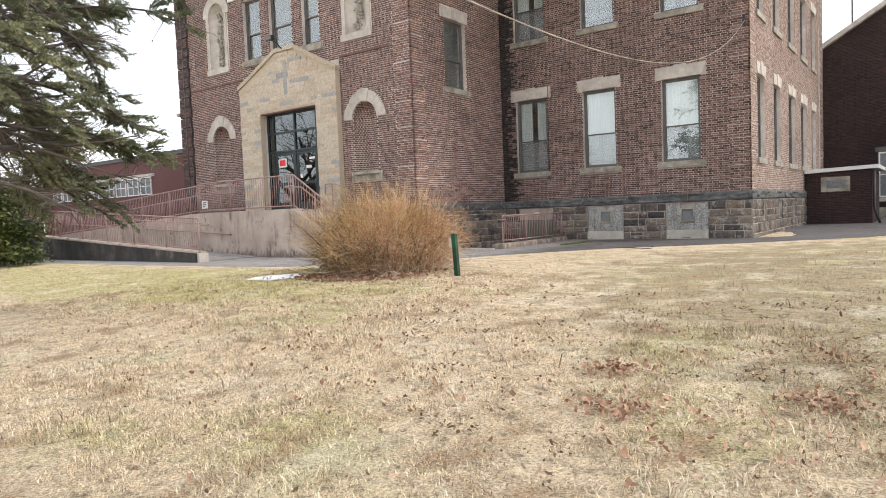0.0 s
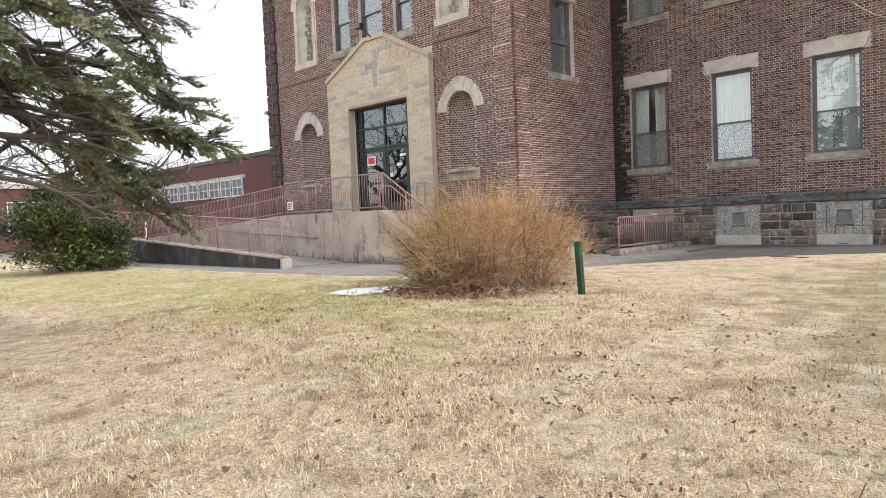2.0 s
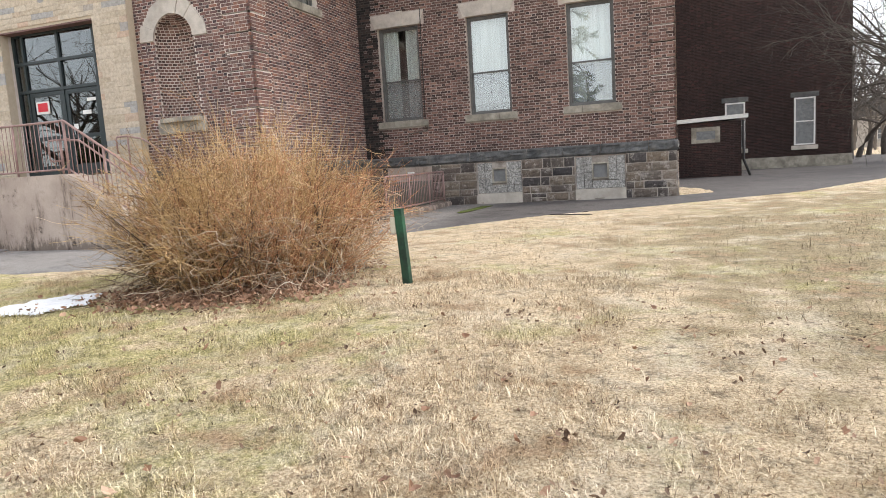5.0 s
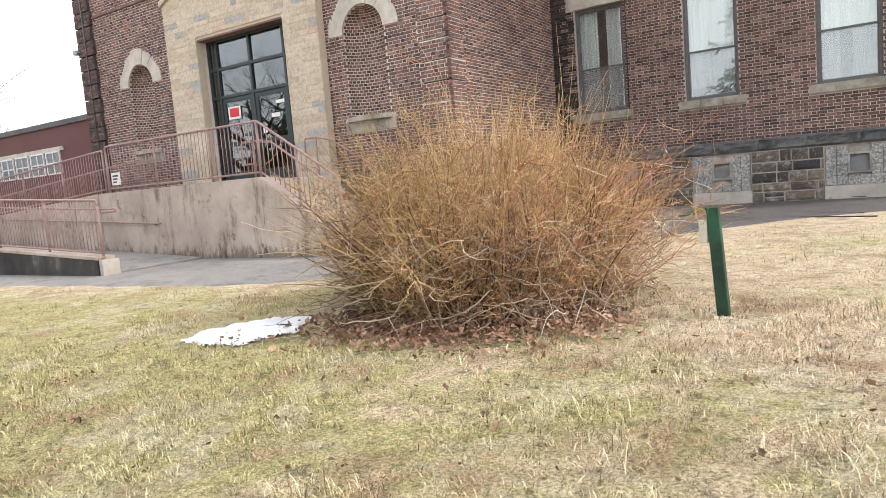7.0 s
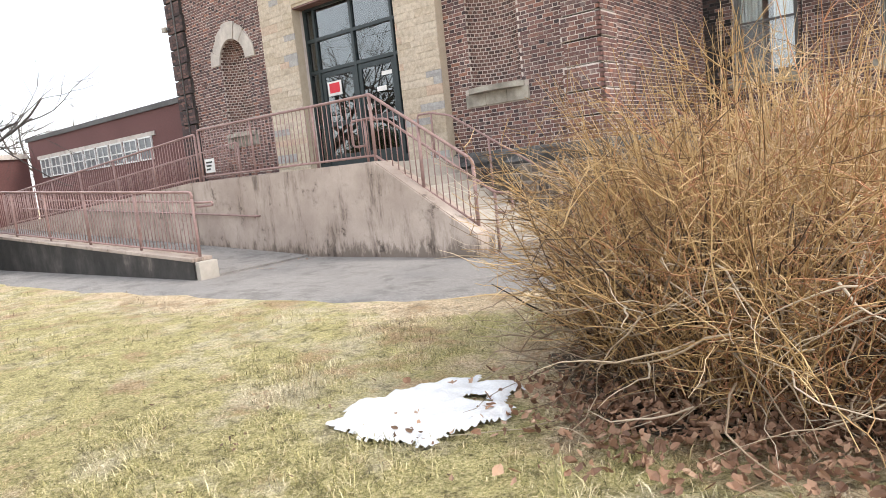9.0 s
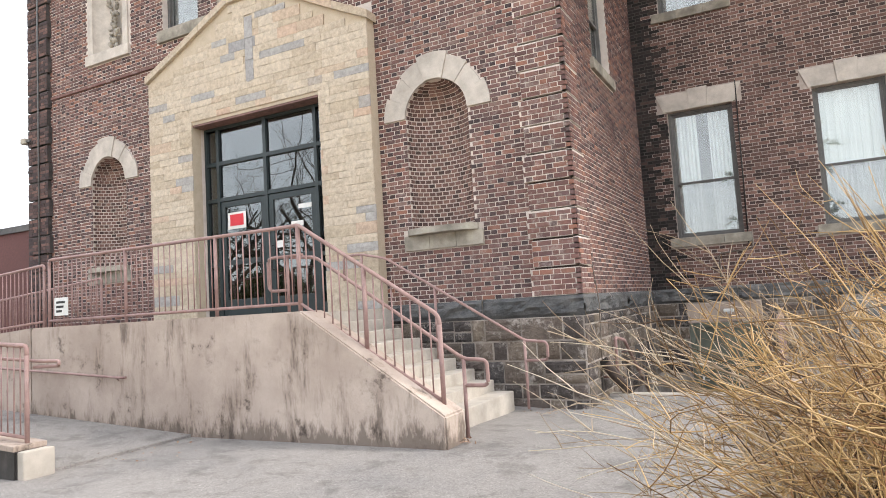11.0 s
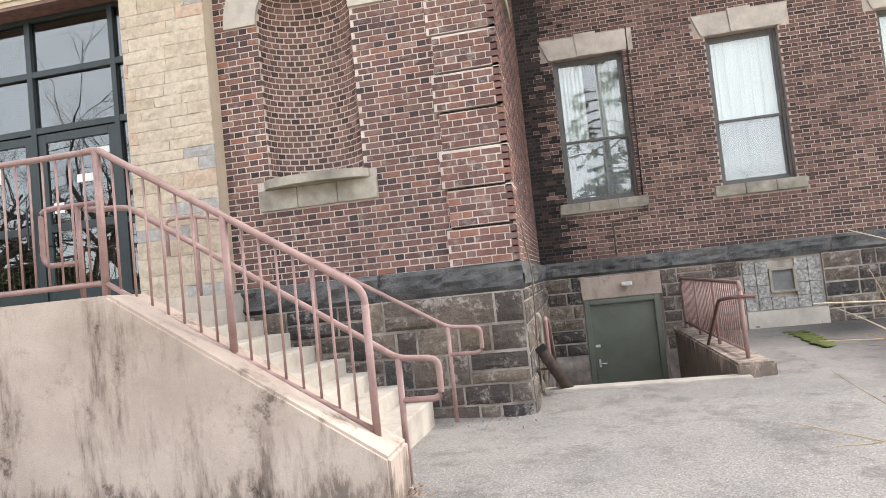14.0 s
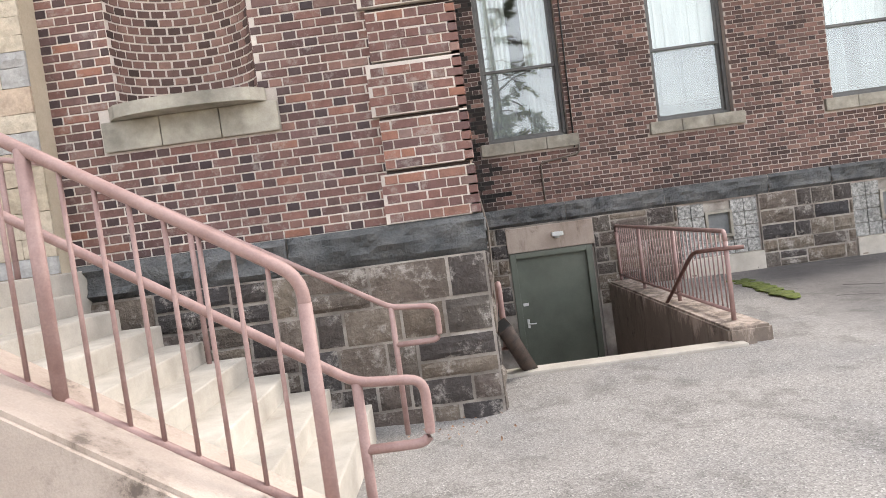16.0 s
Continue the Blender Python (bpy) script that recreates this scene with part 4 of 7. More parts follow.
dress = [("drapes", "drapes"), ("shade", "shade"), ("both", "both")]
nwin = 0
for (a, b), (lo, hi) in zip(W_X, dress):
    for z0, z1, d in ((2.83, 5.57, lo), (7.78, 10.45, hi)):
        nwin += 1
        sash_window("window_%d" % nwin, pose(a, WING_Y, z0), b - a, z1 - z0, d)
for k, (a, b) in enumerate(SIDE_Y):
    for z0, z1 in ((2.83, 5.57), (7.6, 10.2)):
        nwin += 1
        sash_window("window_%d" % nwin, pose(WING_R, a, z0, 0, 0, 90), b - a, z1 - z0, "screen")
nwin += 1
sash_window("window_%d" % nwin, pose(TOWER_R, 19.35, 5.78, 0, 0, 90), 1.3, 2.37, "screen")
for a, b, z0, z1 in three:
    nwin += 1
    sash_window("window_%d" % nwin, pose(a, TOWER_Y, z0), b - a, z1 - z0, "screen", lintel=False, sill=False)
for a, b in ((-23.12, -21.7), (-21.68, -20.1), (-20.08, -18.62)):
    boxed("sill_stone", (a, b, TOWER_Y - 0.07, TOWER_Y + 0.1, 7.47, 7.72), M_SILL, wall_tower, bevel=0.012)


def glass_block_window(name, x0, x1, z0, z1, hole):
    t = thing(name, pose(x0, WING_Y, 0), "basement window of frosted glass blocks with a small vent", "window", "", "structure")
    y0 = -0.045
    boxed("backing", (0, x1 - x0, 0.03, 0.06, z0, z1), M_POINTING, t)
    nx, nz = 6, 4
    w, h = (x1 - x0) / nx, (z1 - z0) / nz
    hx0, hx1, hz0, hz1 = hole[0] - x0, hole[1] - x0, hole[2], hole[3]
    for i in range(nx):
        for j in range(nz):
            a, b, c, d = i * w, (i + 1) * w, z0 + j * h, z0 + (j + 1) * h
            if a < hx1 - 0.03 and b > hx0 + 0.03 and c < hz1 - 0.03 and d > hz0 + 0.03:
                continue
            boxed("glass_block", (a + 0.004, b - 0.004, y0 + 0.02, 0.03, c + 0.004, d - 0.004), M_GLASSBLOCK, t, bevel=0.007)
    bm = bmesh.new()
    s = 0.045
    for c in ((hx0, hx0 + s, y0 - 0.01, 0.03, hz0, hz1), (hx1 - s, hx1, y0 - 0.01, 0.03, hz0, hz1), (hx0 + s, hx1 - s, y0 - 0.01, 0.03, hz1 - s, hz1), (hx0 + s, hx1 - s, y0 - 0.01, 0.03, hz0, hz0 + s)):
        box(bm, *c, bevel=0.004)
    part("vent_frame", bm, M_SILL, t)
    boxed("pane", (hx0 + s, hx1 - s, 0.012, 0.02, hz0 + s, hz1 - s), M_GREYBLIND, t, "dark vent pane")
    boxed("concrete_sill", (-0.02, x1 - x0 + 0.02, -0.1, 0.0, 0.12, z0 - 0.006), M_STEP, t, "pale concrete sill", bevel=0.012)


glass_block_window("basement_window_1", -11.09, -9.8, 0.54, 1.42, (-10.66, -10.22, 0.83, 1.27))
glass_block_window("basement_window_2", -8.25, -6.93, 0.54, 1.42, (-7.82, -7.36, 0.8, 1.26))
for k, (a, b, c, d) in enumerate(side_base):
    t = thing("basement_window_%d" % (k + 3), pose(WING_R, a, 0, 0, 0, 90), "small dark basement window in the stone base", "window", "", "structure")
    boxed("pane", (0.05, b - a - 0.05, 0.1, 0.12, c + 0.05, d - 0.05), M_GLASS, t)
    bm = bmesh.new()
    for q in ((0, 0.05, 0.06, 0.12, c, d), (b - a - 0.05, b - a, 0.06, 0.12, c, d), (0.05, b - a - 0.05, 0.06, 0.12, d - 0.05, d), (0.05, b - a - 0.05, 0.06, 0.12, c, c + 0.05)):
        box(bm, *q, bevel=0.004)
    part("window_frame", bm, M_FRAME, t)
    boxed("backing", (0, b - a, 0.2, 0.22, c, d), M_BLACK, t)


# ---- niches ----
def niche(c, z0, zs, r, depth, lower):
    t = thing("wall_niche", pose(c, TOWER_Y, 0), "round-headed brick wall niche with a pale stone arch" if lower else "stone niche with carved foliage relief", "niche", "tower niches", "structure")
    # the concave back
    n, nz = 20, 14
    verts, faces = [], []
    for j in range(nz + 1):
        z = z0 + (zs - z0) * j / nz
        for i in range(n + 1):
            a = math.pi * i / n
            verts.append((-r * math.cos(a), depth * math.sin(a), z))
    for q in range(1, 9):
        f = math.pi / 2 * q / 8
        for i in range(n + 1):
            a = math.pi * i / n
            verts.append((-r * math.cos(a) * math.cos(f), depth * math.sin(a) * math.cos(f), zs + r * math.sin(f)))
    m = n + 1
    for j in range(nz + 8):
        for i in range(n):
            faces.append((j * m + i, j * m + i + 1, (j + 1) * m + i + 1, (j + 1) * m + i))
    ob_from("niche_back", verts, faces, M_MORTAR if lower else M_LIMESTONE, t, smooth=True)
    # spandrels between the arch and the square opening
    bm = bmesh.new()
    for s in (-1, 1):
        pts = [(s * r, zs), (s * r, zs + r + 0.01)] + [(s * r * math.cos(k * math.pi / 20), zs + r * math.sin(k * math.pi / 20)) for k in range(10, 0, -1)]
        prism(bm, pts, 0.0, 0.3)
    part("arch_soffit", bm, M_MORTAR if lower else M_LIMESTONE, t)
    if lower:
        rng = random.Random(11)
        verts, faces = [], []

        def put(p0, p1, p2, p3, inward):
            i = len(verts)
            for p in (p0, p1, p2, p3):
                verts.append(tuple(Vector(p) + inward * -0.002))
            for p in (p0, p1, p2, p3):
                verts.append(tuple(Vector(p) + inward * 0.008))
            faces.extend([(i + 4, i + 5, i + 6, i + 7), (i, i + 1, i + 5, i + 4), (i + 1, i + 2, i + 6, i + 5), (i + 2, i + 3, i + 7, i + 6), (i + 3, i, i + 4, i + 7)])
        per = 15
        rows = int((zs - z0) / COURSE)
        for row in range(rows + 11):
            if row < rows:
                za, zb, ra, rb = z0 + row * COURSE + JOINT / 2, z0 + (row + 1) * COURSE - JOINT / 2, 1.0, 1.0
            else:
                fa, fb = (row - rows) * COURSE / r * 0.98 + 0.01, (row - rows + 1) * COURSE / r * 0.98 - 0.014
                if fb > 1.5:
                    break
                za, zb, ra, rb = zs + r * math.sin(fa), zs + r * math.sin(fb), math.cos(fa), math.cos(fb)
            k_n = max(4, int(per * (ra + rb) / 2))
            off = 0.5 * (row % 2)
            for k in range(k_n):
                a0, a1 = math.pi * (k + off * 0.999) / k_n + 0.017, math.pi * (k + 1 + off * 0.999) / k_n - 0.017
                if a1 > math.pi:
                    a1 = math.pi - 0.017
                if a1 - a0 < 0.05:
                    continue
                mid = (a0 + a1) / 2
                inward = Vector((math.cos(mid) , -math.sin(mid), 0 if row < rows else -0.5)).normalized()
                f = lambda a, s, z: (-r * s * math.cos(a), depth * s * math.sin(a), z)
                put(f(a0, ra, za), f(a1, ra, za), f(a1, rb, zb), f(a0, rb, zb), inward)
        tagged(ob_from("niche_bricks", verts, faces, M_BRICK_WING, t), kind="stuff")
        # stone arch of three blocks
        for nm, a0, a1, R, yo in (("arch_stone", 0.0, 0.42, 0.965, -0.04), ("arch_stone", 0.425, 0.86, 0.9, -0.035), ("arch_stone", 0.865, 1.28, 0.945, -0.045), ("arch_stone", math.pi - 1.28, math.pi - 0.865, 0.945, -0.045), ("arch_stone", math.pi - 0.86, math.pi - 0.425, 0.9, -0.035), ("arch_stone", math.pi - 0.42, math.pi, 0.965, -0.04), ("keystone", 1.285, math.pi - 1.285, 1.0, -0.065)):
            bm = bmesh.new()
            arched(bm, 0, zs + 0.002, r, R, yo, 0.1, a0, a1, 5)
            part(nm, bm, M_LIMESTONE, t)
        # slab and blocks under the niche
        verts, faces = [], []
        n = 14
        out = [(-0.62, 0.0)] + [(-0.62 + 1.24 * k / n, -0.05 - 0.2 * math.sin(math.pi * k / n) ** 0.45) for k in range(n + 1)] + [(0.62, 0.0)]
        bm = bmesh.new()
        lo = [bm.verts.new((x, y, z0 - 0.1)) for x, y in out]
        hi = [bm.verts.new((x, y, z0)) for x, y in out]
        bm.faces.new(lo[::-1])
        bm.faces.new(hi)
        for k in range(len(out)):
            bm.faces.new((lo[k], lo[(k + 1) % len(out)], hi[(k + 1) % len(out)], hi[k]))
        bmesh.ops.recalc_face_normals(bm, faces=bm.faces)
        part("sill_slab", bm, M_SILL, t, "lichen-grey stone slab")
        for a, b in ((-0.7, -0.24), (-0.235, 0.235), (0.24, 0.7)):
            boxed("sill_block", (a, b, -0.045, 0.1, z0 - 0.34, z0 - 0.102), M_SILL, t, bevel=0.012)
    else:
        bm = bmesh.new()
        for c_ in ((-r - 0.16, -r, -0.04, 0.1, z0, zs), (r, r + 0.16, -0.04, 0.1, z0, zs)):
            box(bm, *c_, bevel=0.01)
        part("jamb", bm, M_LIMESTONE, t)
        bm = bmesh.new()
        arched(bm, 0, zs, r, 0.85, -0.05, 0.1, n=20)
        part("arch_stone", bm, M_LIMESTONE, t)
        boxed("sill_block", (-r - 0.22, r + 0.22, -0.08, 0.1, z0 - 0.24, z0 - 0.003), M_LIMESTONE, t, bevel=0.015)
        # carved foliage: a hanging swag of leaves and a mask-like boss
        rng = random.Random(int(c))
        bm = bmesh.new()
        for k in range(60):
            z = z0 + 0.15 + (zs - z0 + 0.1) * k / 60
            w = 0.1 + 0.14 * abs(math.sin(k * 0.17 + 0.6))
            x = rng.uniform(-w, w)
            s = rng.uniform(0.035, 0.075)
            bmesh.ops.create_icosphere(bm, subdivisions=1, radius=s, matrix=pose(x, depth * 0.8 - 0.05, z, rng.uniform(0, 90), rng.uniform(0, 90), 0) @ Matrix.Diagonal((1.3, 0.9, 0.7, 1)))
        part("carved_relief", bm, M_SILL, t, "carved stone foliage relief", smooth=True)


for n in NICHES:
    niche(*n, 0.42, True)
for n in upper_niche:
    niche(*n, 0.25, False)

# ---- stone portal ----
portal = tagged(new("wall_portal"), "buff ashlar portal with a shallow gable and an inlaid grey cross", "portal", "", "structure")
PY = 17.25
PC_X = -20.45
gable = [(PORTAL[0], 6.62), (-20.95, 7.72), (-19.95, 7.72), (PORTAL[1], 6.62)]


def gable_z(x):
    if x < -20.95:
        return 6.62 + 1.1 * (x - PORTAL[0]) / (-20.95 - PORTAL[0])
    if x > -19.95:
        return 6.62 + 1.1 * (PORTAL[1] - x) / (PORTAL[1] + 19.95)
    return 7.72


bm = bmesh.new()
prism(bm, [(PORTAL[0], 0.2), (DOOR[0], 0.2), (DOOR[0], gable_z(DOOR[0])), (PORTAL[0], 6.62)], PY + 0.012, TOWER_Y)
prism(bm, [(DOOR[1], 0.2), (PORTAL[1], 0.2), (PORTAL[1], 6.62), (DOOR[1], gable_z(DOOR[1]))], PY + 0.012, TOWER_Y)
prism(bm, [(DOOR[0], DOOR[3]), (DOOR[1], DOOR[3]), (DOOR[1], gable_z(DOOR[1])), (-19.95, 7.72), (-20.95, 7.72), (DOOR[0], gable_z(DOOR[0]))], PY + 0.012, TOWER_Y)
part("portal_core", bm, M_ASHLAR_JOINT, portal)
rng = random.Random(21)
z = 1.72
while z < 7.6:
    h = rng.choice((0.12, 0.14, 0.14, 0.15, 0.2))
    u = PORTAL[0]
    while u < PORTAL[1] - 0.02:
        w = rng.uniform(0.25, 0.75)
        if PORTAL[1] - u - w < 0.2:
            w = PORTAL[1] - u
        spans = [(u, u + w)]
        if z < DOOR[3] - 0.02:
            spans = [s for a, b in spans for s in ((a, min(b, DOOR[0])), (max(a, DOOR[1]), b)) if s[1] - s[0] > 0.05]
        else:
            cross = []
            if 6.05 < z + h / 2 < 7.35:
                cross.append((PC_X - 0.1, PC_X + 0.1))
            for c0, c1 in cross:
                spans = [s for a, b in spans for s in ((a, min(b, c0)), (max(a, c1), b)) if s[1] - s[0] > 0.05]
        for a, b in spans:
            if z + h < min(gable_z(a), gable_z(b)) - 0.06:
                grey = 6.75 < z + h / 2 < 6.95 and (abs(b - PC_X + 0.1) < 0.01 or abs(a - PC_X - 0.1) < 0.01)
                rock(front(PY), a, b, z, z + h, rng, portal, deep=0.02, material=M_ASHLAR_GREY if grey else M_ASHLAR, joint=0.002, nu=5, nz=2)
        u += w
    z += h
z = 6.05
while z < 7.3:
    rock(front(PY), PC_X - 0.1, PC_X + 0.1, z, z + 0.42, rng, portal, deep=0.015, material=M_ASHLAR_GREY, joint=0.004, nu=2, nz=3)
    z += 0.42
# coping along the gable
for a, b in ((PORTAL[0] - 0.05, -22.4), (-22.39, -21.7), (-21.69, -20.95), (-20.94, -20.46), (-20.45, -19.95), (-19.94, -19.2), (-19.19, -18.5), (-18.49, PORTAL[1] + 0.05)):
    bm = bmesh.new()
    za, zb = gable_z(max(a, PORTAL[0])), gable_z(min(b, PORTAL[1]))
    prism(bm, [(a, za - 0.05), (b, zb - 0.05), (b, zb + 0.09), (a, za + 0.09)], PY - 0.06, TOWER_Y - 0.002)
    part("coping_stone", bm, M_ASHLAR, portal)
boxed("soffit_strip", (DOOR[0], DOOR[1], PY + 0.02, PY + 0.3, DOOR[3] - 0.04, DOOR[3] - 0.002), M_RAIL_RUST, portal)


# ---- entrance door ----
entrance = thing("door_1", pose(0, PY + 0.3, 0), "dark green glazed double entrance door with sidelights and transoms", "door", "", "structure")
xs = [-22.0, -21.66, -20.45, -19.26, -18.9]
zs = [1.72, 4.02, 4.74, 5.46]
bm = bmesh.new()
for x, w in zip(xs, (0.06, 0.07, 0.08, 0.07, 0.06)):
    x0 = min(max(x - w / 2, -22.0), -18.9 - w)
    box(bm, x0, x0 + w, 0, 0.11, 1.72, 5.46, bevel=0.006)
for z in zs[1:]:
    box(bm, -21.94, -18.96, 0.004, 0.1, z - 0.05, z + 0.03, bevel=0.006)
box(bm, -21.94, -21.69, 0.004, 0.1, 1.72, 1.9)
box(bm, -19.23, -18.96, 0.004, 0.1, 1.72, 1.9)
box(bm, -21.94, -21.69, 0.004, 0.1, 2.72, 2.79)
box(bm, -19.23, -18.96, 0.004, 0.1, 2.72, 2.79)
part("door_frame", bm, M_DOORFRAME, entrance)
for i in range(4):
    for j in range(3):
        if j == 0 and i in (1, 2):
            continue
        p = boxed("pane", (xs[i] + 0.03, xs[i + 1] - 0.03, 0.05, 0.056, zs[j] + 0.03, zs[j + 1] - 0.05), M_DOORGLASS, entrance)
        p.visible_shadow = False
for k, (a, b) in enumerate(((-21.62, -20.49), (-20.41, -19.3))):
    bm = bmesh.new()
    s = 0.11
    for c in ((a, a + s, 0.02, 0.07, 1.76, 3.96), (b - s, b, 0.02, 0.07, 1.76, 3.96), (a + s, b - s, 0.02, 0.07, 3.85, 3.96), (a + s, b - s, 0.02, 0.07, 1.76, 2.06), (a + s, b - s, 0.02, 0.07, 2.72, 2.82)):
        box(bm, *c, bevel=0.006)
    leaf = part("door_leaf", bm, M_DOORFRAME, entrance)
    for z0, z1 in ((2.06, 2.72), (2.82, 3.85)):
        p = boxed("pane", (a + s, b - s, 0.042, 0.048, z0, z1), M_DOORGLASS, leaf)
        p.visible_shadow = False
    hx = b - 0.09 if k == 0 else a + 0.09
    bar("pull_handle", bent([(hx, 0.02, 2.55), (hx, -0.05, 2.55), (hx, -0.05, 3.0), (hx, 0.02, 3.0)], 0.03), 0.013, M_BLACK, leaf)
    bar("push_bar", [(a + 0.12, 0.085, 2.77), (b - 0.12, 0.085, 2.77)], 0.016, M_FRAME, leaf)
notice = thing("door_notice", pose(-21.21, PY + 0.3, 3.57), "red notice on a white card taped to the door glass", "notice")
boxed("card", (-0.23, 0.23, 0.014, 0.019, -0.16, 0.16), M_WHITE, notice)
boxed("red_field", (-0.17, 0.17, 0.009, 0.0138, -0.1, 0.12), M_RED, notice)
for x, z, w, h in ((-19.72, 3.62, 0.3, 0.08), (-19.9, 3.3, 0.28, 0.1), (-20.25, 2.95, 0.14, 0.13)):
    tagged(boxed("door_sticker", (x, x + w, PY + 0.332, PY + 0.337, z, z + h), M_WHITE), "small white paper label stuck on the door glass", "sticker", "stickers on the door")

# flood lamp over the portal
lamp = thing("flood_lamp", pose(-20.55, TOWER_Y - 0.02, 7.86), "black twin flood lamp on an arm above the portal", "lamp")
bar("arm", bent([(0.1, 0.0, -0.12), (0.05, -0.3, -0.1), (-0.05, -0.42, 0.1), (-0.25, -0.45, 0.2)], 0.08), 0.025, M_BLACK, lamp)
bm = bmesh.new()
box(bm, -0.44, -0.12, -0.58, -0.4, 0.2, 0.38, bevel=0.03)
part("lamp_head", bm, M_BLACK, lamp)
boxed("lens", (-0.42, -0.14, -0.588, -0.581, 0.22, 0.36), M_GREYBLIND, lamp)
# sign board above the tower windows
board = thing("sign_board", pose(-23.85, TOWER_Y - 0.03, 10.18), "long cream sign board with dark lettering above the windows", "sign")
boxed("board", (0, 6.9, -0.05, 0.02, 0.0, 1.3), M_WHITE, board, bevel=0.01)
x_word = 0.1
for word in ("CATHOLIC", "SOCIAL"):
    font = bpy.data.curves.new("lettering", "FONT")
    font.body, font.size, font.extrude = word, 0.34, 0.003
    tmp = new("tmp", font)
    me = bpy.data.meshes.new_from_object(tmp.evaluated_get(bpy.context.evaluated_depsgraph_get()))
    bpy.data.objects.remove(tmp)
    me.materials.clear()
    me.materials.append(M_GREENPOST)
    lett = new("word", me)
    lett.parent = board
    lett.matrix_local = pose(x_word, -0.056, 0.07, 90, 0, 0)
    x_word += max(v.co.x for v in me.vertices) + 0.16


# ---- basement stairwell ----
WELL = (-14.52, -12.32, 18.42, 22.98)
cdoor = thing("door_2", pose(-13.8, WING_Y, -1.15), "grey-green steel basement door in a painted frame", "door", "", "structure")
bm = bmesh.new()
for c in ((-0.1, 0.0, -0.09, 0.12, 0, 2.16), (1.15, 1.25, -0.09, 0.12, 0, 2.16), (0.0, 1.15, -0.09, 0.12, 2.07, 2.16)):
    box(bm, *c, bevel=0.01)
part("door_frame", bm, M_GREYGREEN, cdoor)
boxed("door_leaf", (0.001, 1.149, -0.01, 0.04, 0.01, 2.069), M_GREYGREEN, cdoor, bevel=0.006)
bm = bmesh.new()
box(bm, 0.06, 0.1, -0.05, -0.012, 0.92, 1.06, bevel=0.008)
pipe(bm, [(0.08, -0.05, 0.99), (0.08, -0.075, 0.99), (0.2, -0.075, 0.985)], 0.011)
part("door_handle", bm, M_WHITE, cdoor, "bright steel lever handle")
boxed("bolt_plate", (0.03, 0.12, -0.022, -0.012, 1.28, 1.33), M_WHITE, cdoor, bevel=0.004)
boxed("lintel", (-0.12, 1.3, -0.1, 0.1, 2.17, 2.57), M_CONCRETE, cdoor, "stained concrete lintel", bevel=0.012)
wlamp = thing("security_lamp", pose(-13.1, WING_Y - 0.1, 1.22), "small white security lamp on the lintel", "lamp")
bm = bmesh.new()
box(bm, -0.04, 0.04, -0.03, 0.0, -0.04, 0.04, bevel=0.01)
pipe(bm, [(0, -0.03, 0), (0.02, -0.08, 0.02)], 0.015)
part("bracket", bm, M_WHITE, wlamp)
bm = bmesh.new()
box(bm, -0.1, 0.09, -0.17, -0.07, 0.0, 0.07, bevel=0.02)
part("head", bm, M_WHITE, wlamp)
well = tagged(new("stairwell"), "concrete basement stairwell sunk beside the tower", "stairwell", "", "structure")
boxed("well_floor", (WELL[0] - 0.1, WELL[1] + 0.2, 20.6, WING_Y - 0.06, -1.3, -1.15), M_CONCRETE, well)
boxed("threshold_strip", (WELL[0] + 0.02, -12.22, 18.24, 18.46, 0.0, 0.235), M_STEP, well, "pale concrete edge strip", bevel=0.015)
for k in range(7):
    boxed("step", (WELL[0] - 0.04, WELL[1] + 0.06, 18.47 + 0.3 * k, 18.77 + 0.3 * k, -1.3, 0.04 - 0.17 * k), M_CONCRETE, well, bevel=0.01)
bm = bmesh.new()
prism(bm, [(0, -1.3), (4.62, -1.3), (4.62, 0.36), (0, 0.36)], 0, 0.42)
bmesh.ops.bevel(bm, geom=[e for e in bm.edges], offset=0.025, segments=2, affect="EDGES")
curb = part("curb_wall", bm, M_CONCRETE, well, "stained concrete curb wall")
curb.matrix_world = pose(-11.93, 18.36, 0, 0, 0, 90)


def railing(name, a, b, height, post_at, label, balusters=True, material=M_RAIL, gap=0.115, low=0.1, r=0.024, curl=None, tilt=True, z_of=None):
    """A pipe railing from a to b (feet of its end posts): posts, top rail, bottom rail and thin balusters."""
    t = thing(name, pose(*a), label, "railing")
    A, B = Vector(a), Vector(b)
    d = B - A
    n = (Vector((d.x, d.y, 0))).length

    def at(s, h):
        return (d.x * s, d.y * s, d.z * s + h)
    bar("top_rail", bent([at(0, height - 0.12), at(0, height), at(1, height), at(1, height - 0.12)], 0.07), r, material, t)
    bar("bottom_rail", [at(0, low), at(1, low)], r * 0.85, material, t)
    for s in post_at:
        bar("post", [at(s, 0), at(s, height - (0.1 if s in (0, 1) else 0.01))], r * 1.02, material, t)
    if balusters:
        m = int(n / gap)
        me = None
        for k in range(1, m):
            s = k / m
            if any(abs(s - q) * n < gap * 0.4 for q in post_at):
                continue
            if me is None:
                o = bar("baluster", [(0, 0, 0), (0, 0, height - low)], 0.0085, material, t, sides=6)
                me = o.data
            else:
                o = new("baluster", me)
                o.parent = t
            o.location = at(s, low)
    return t


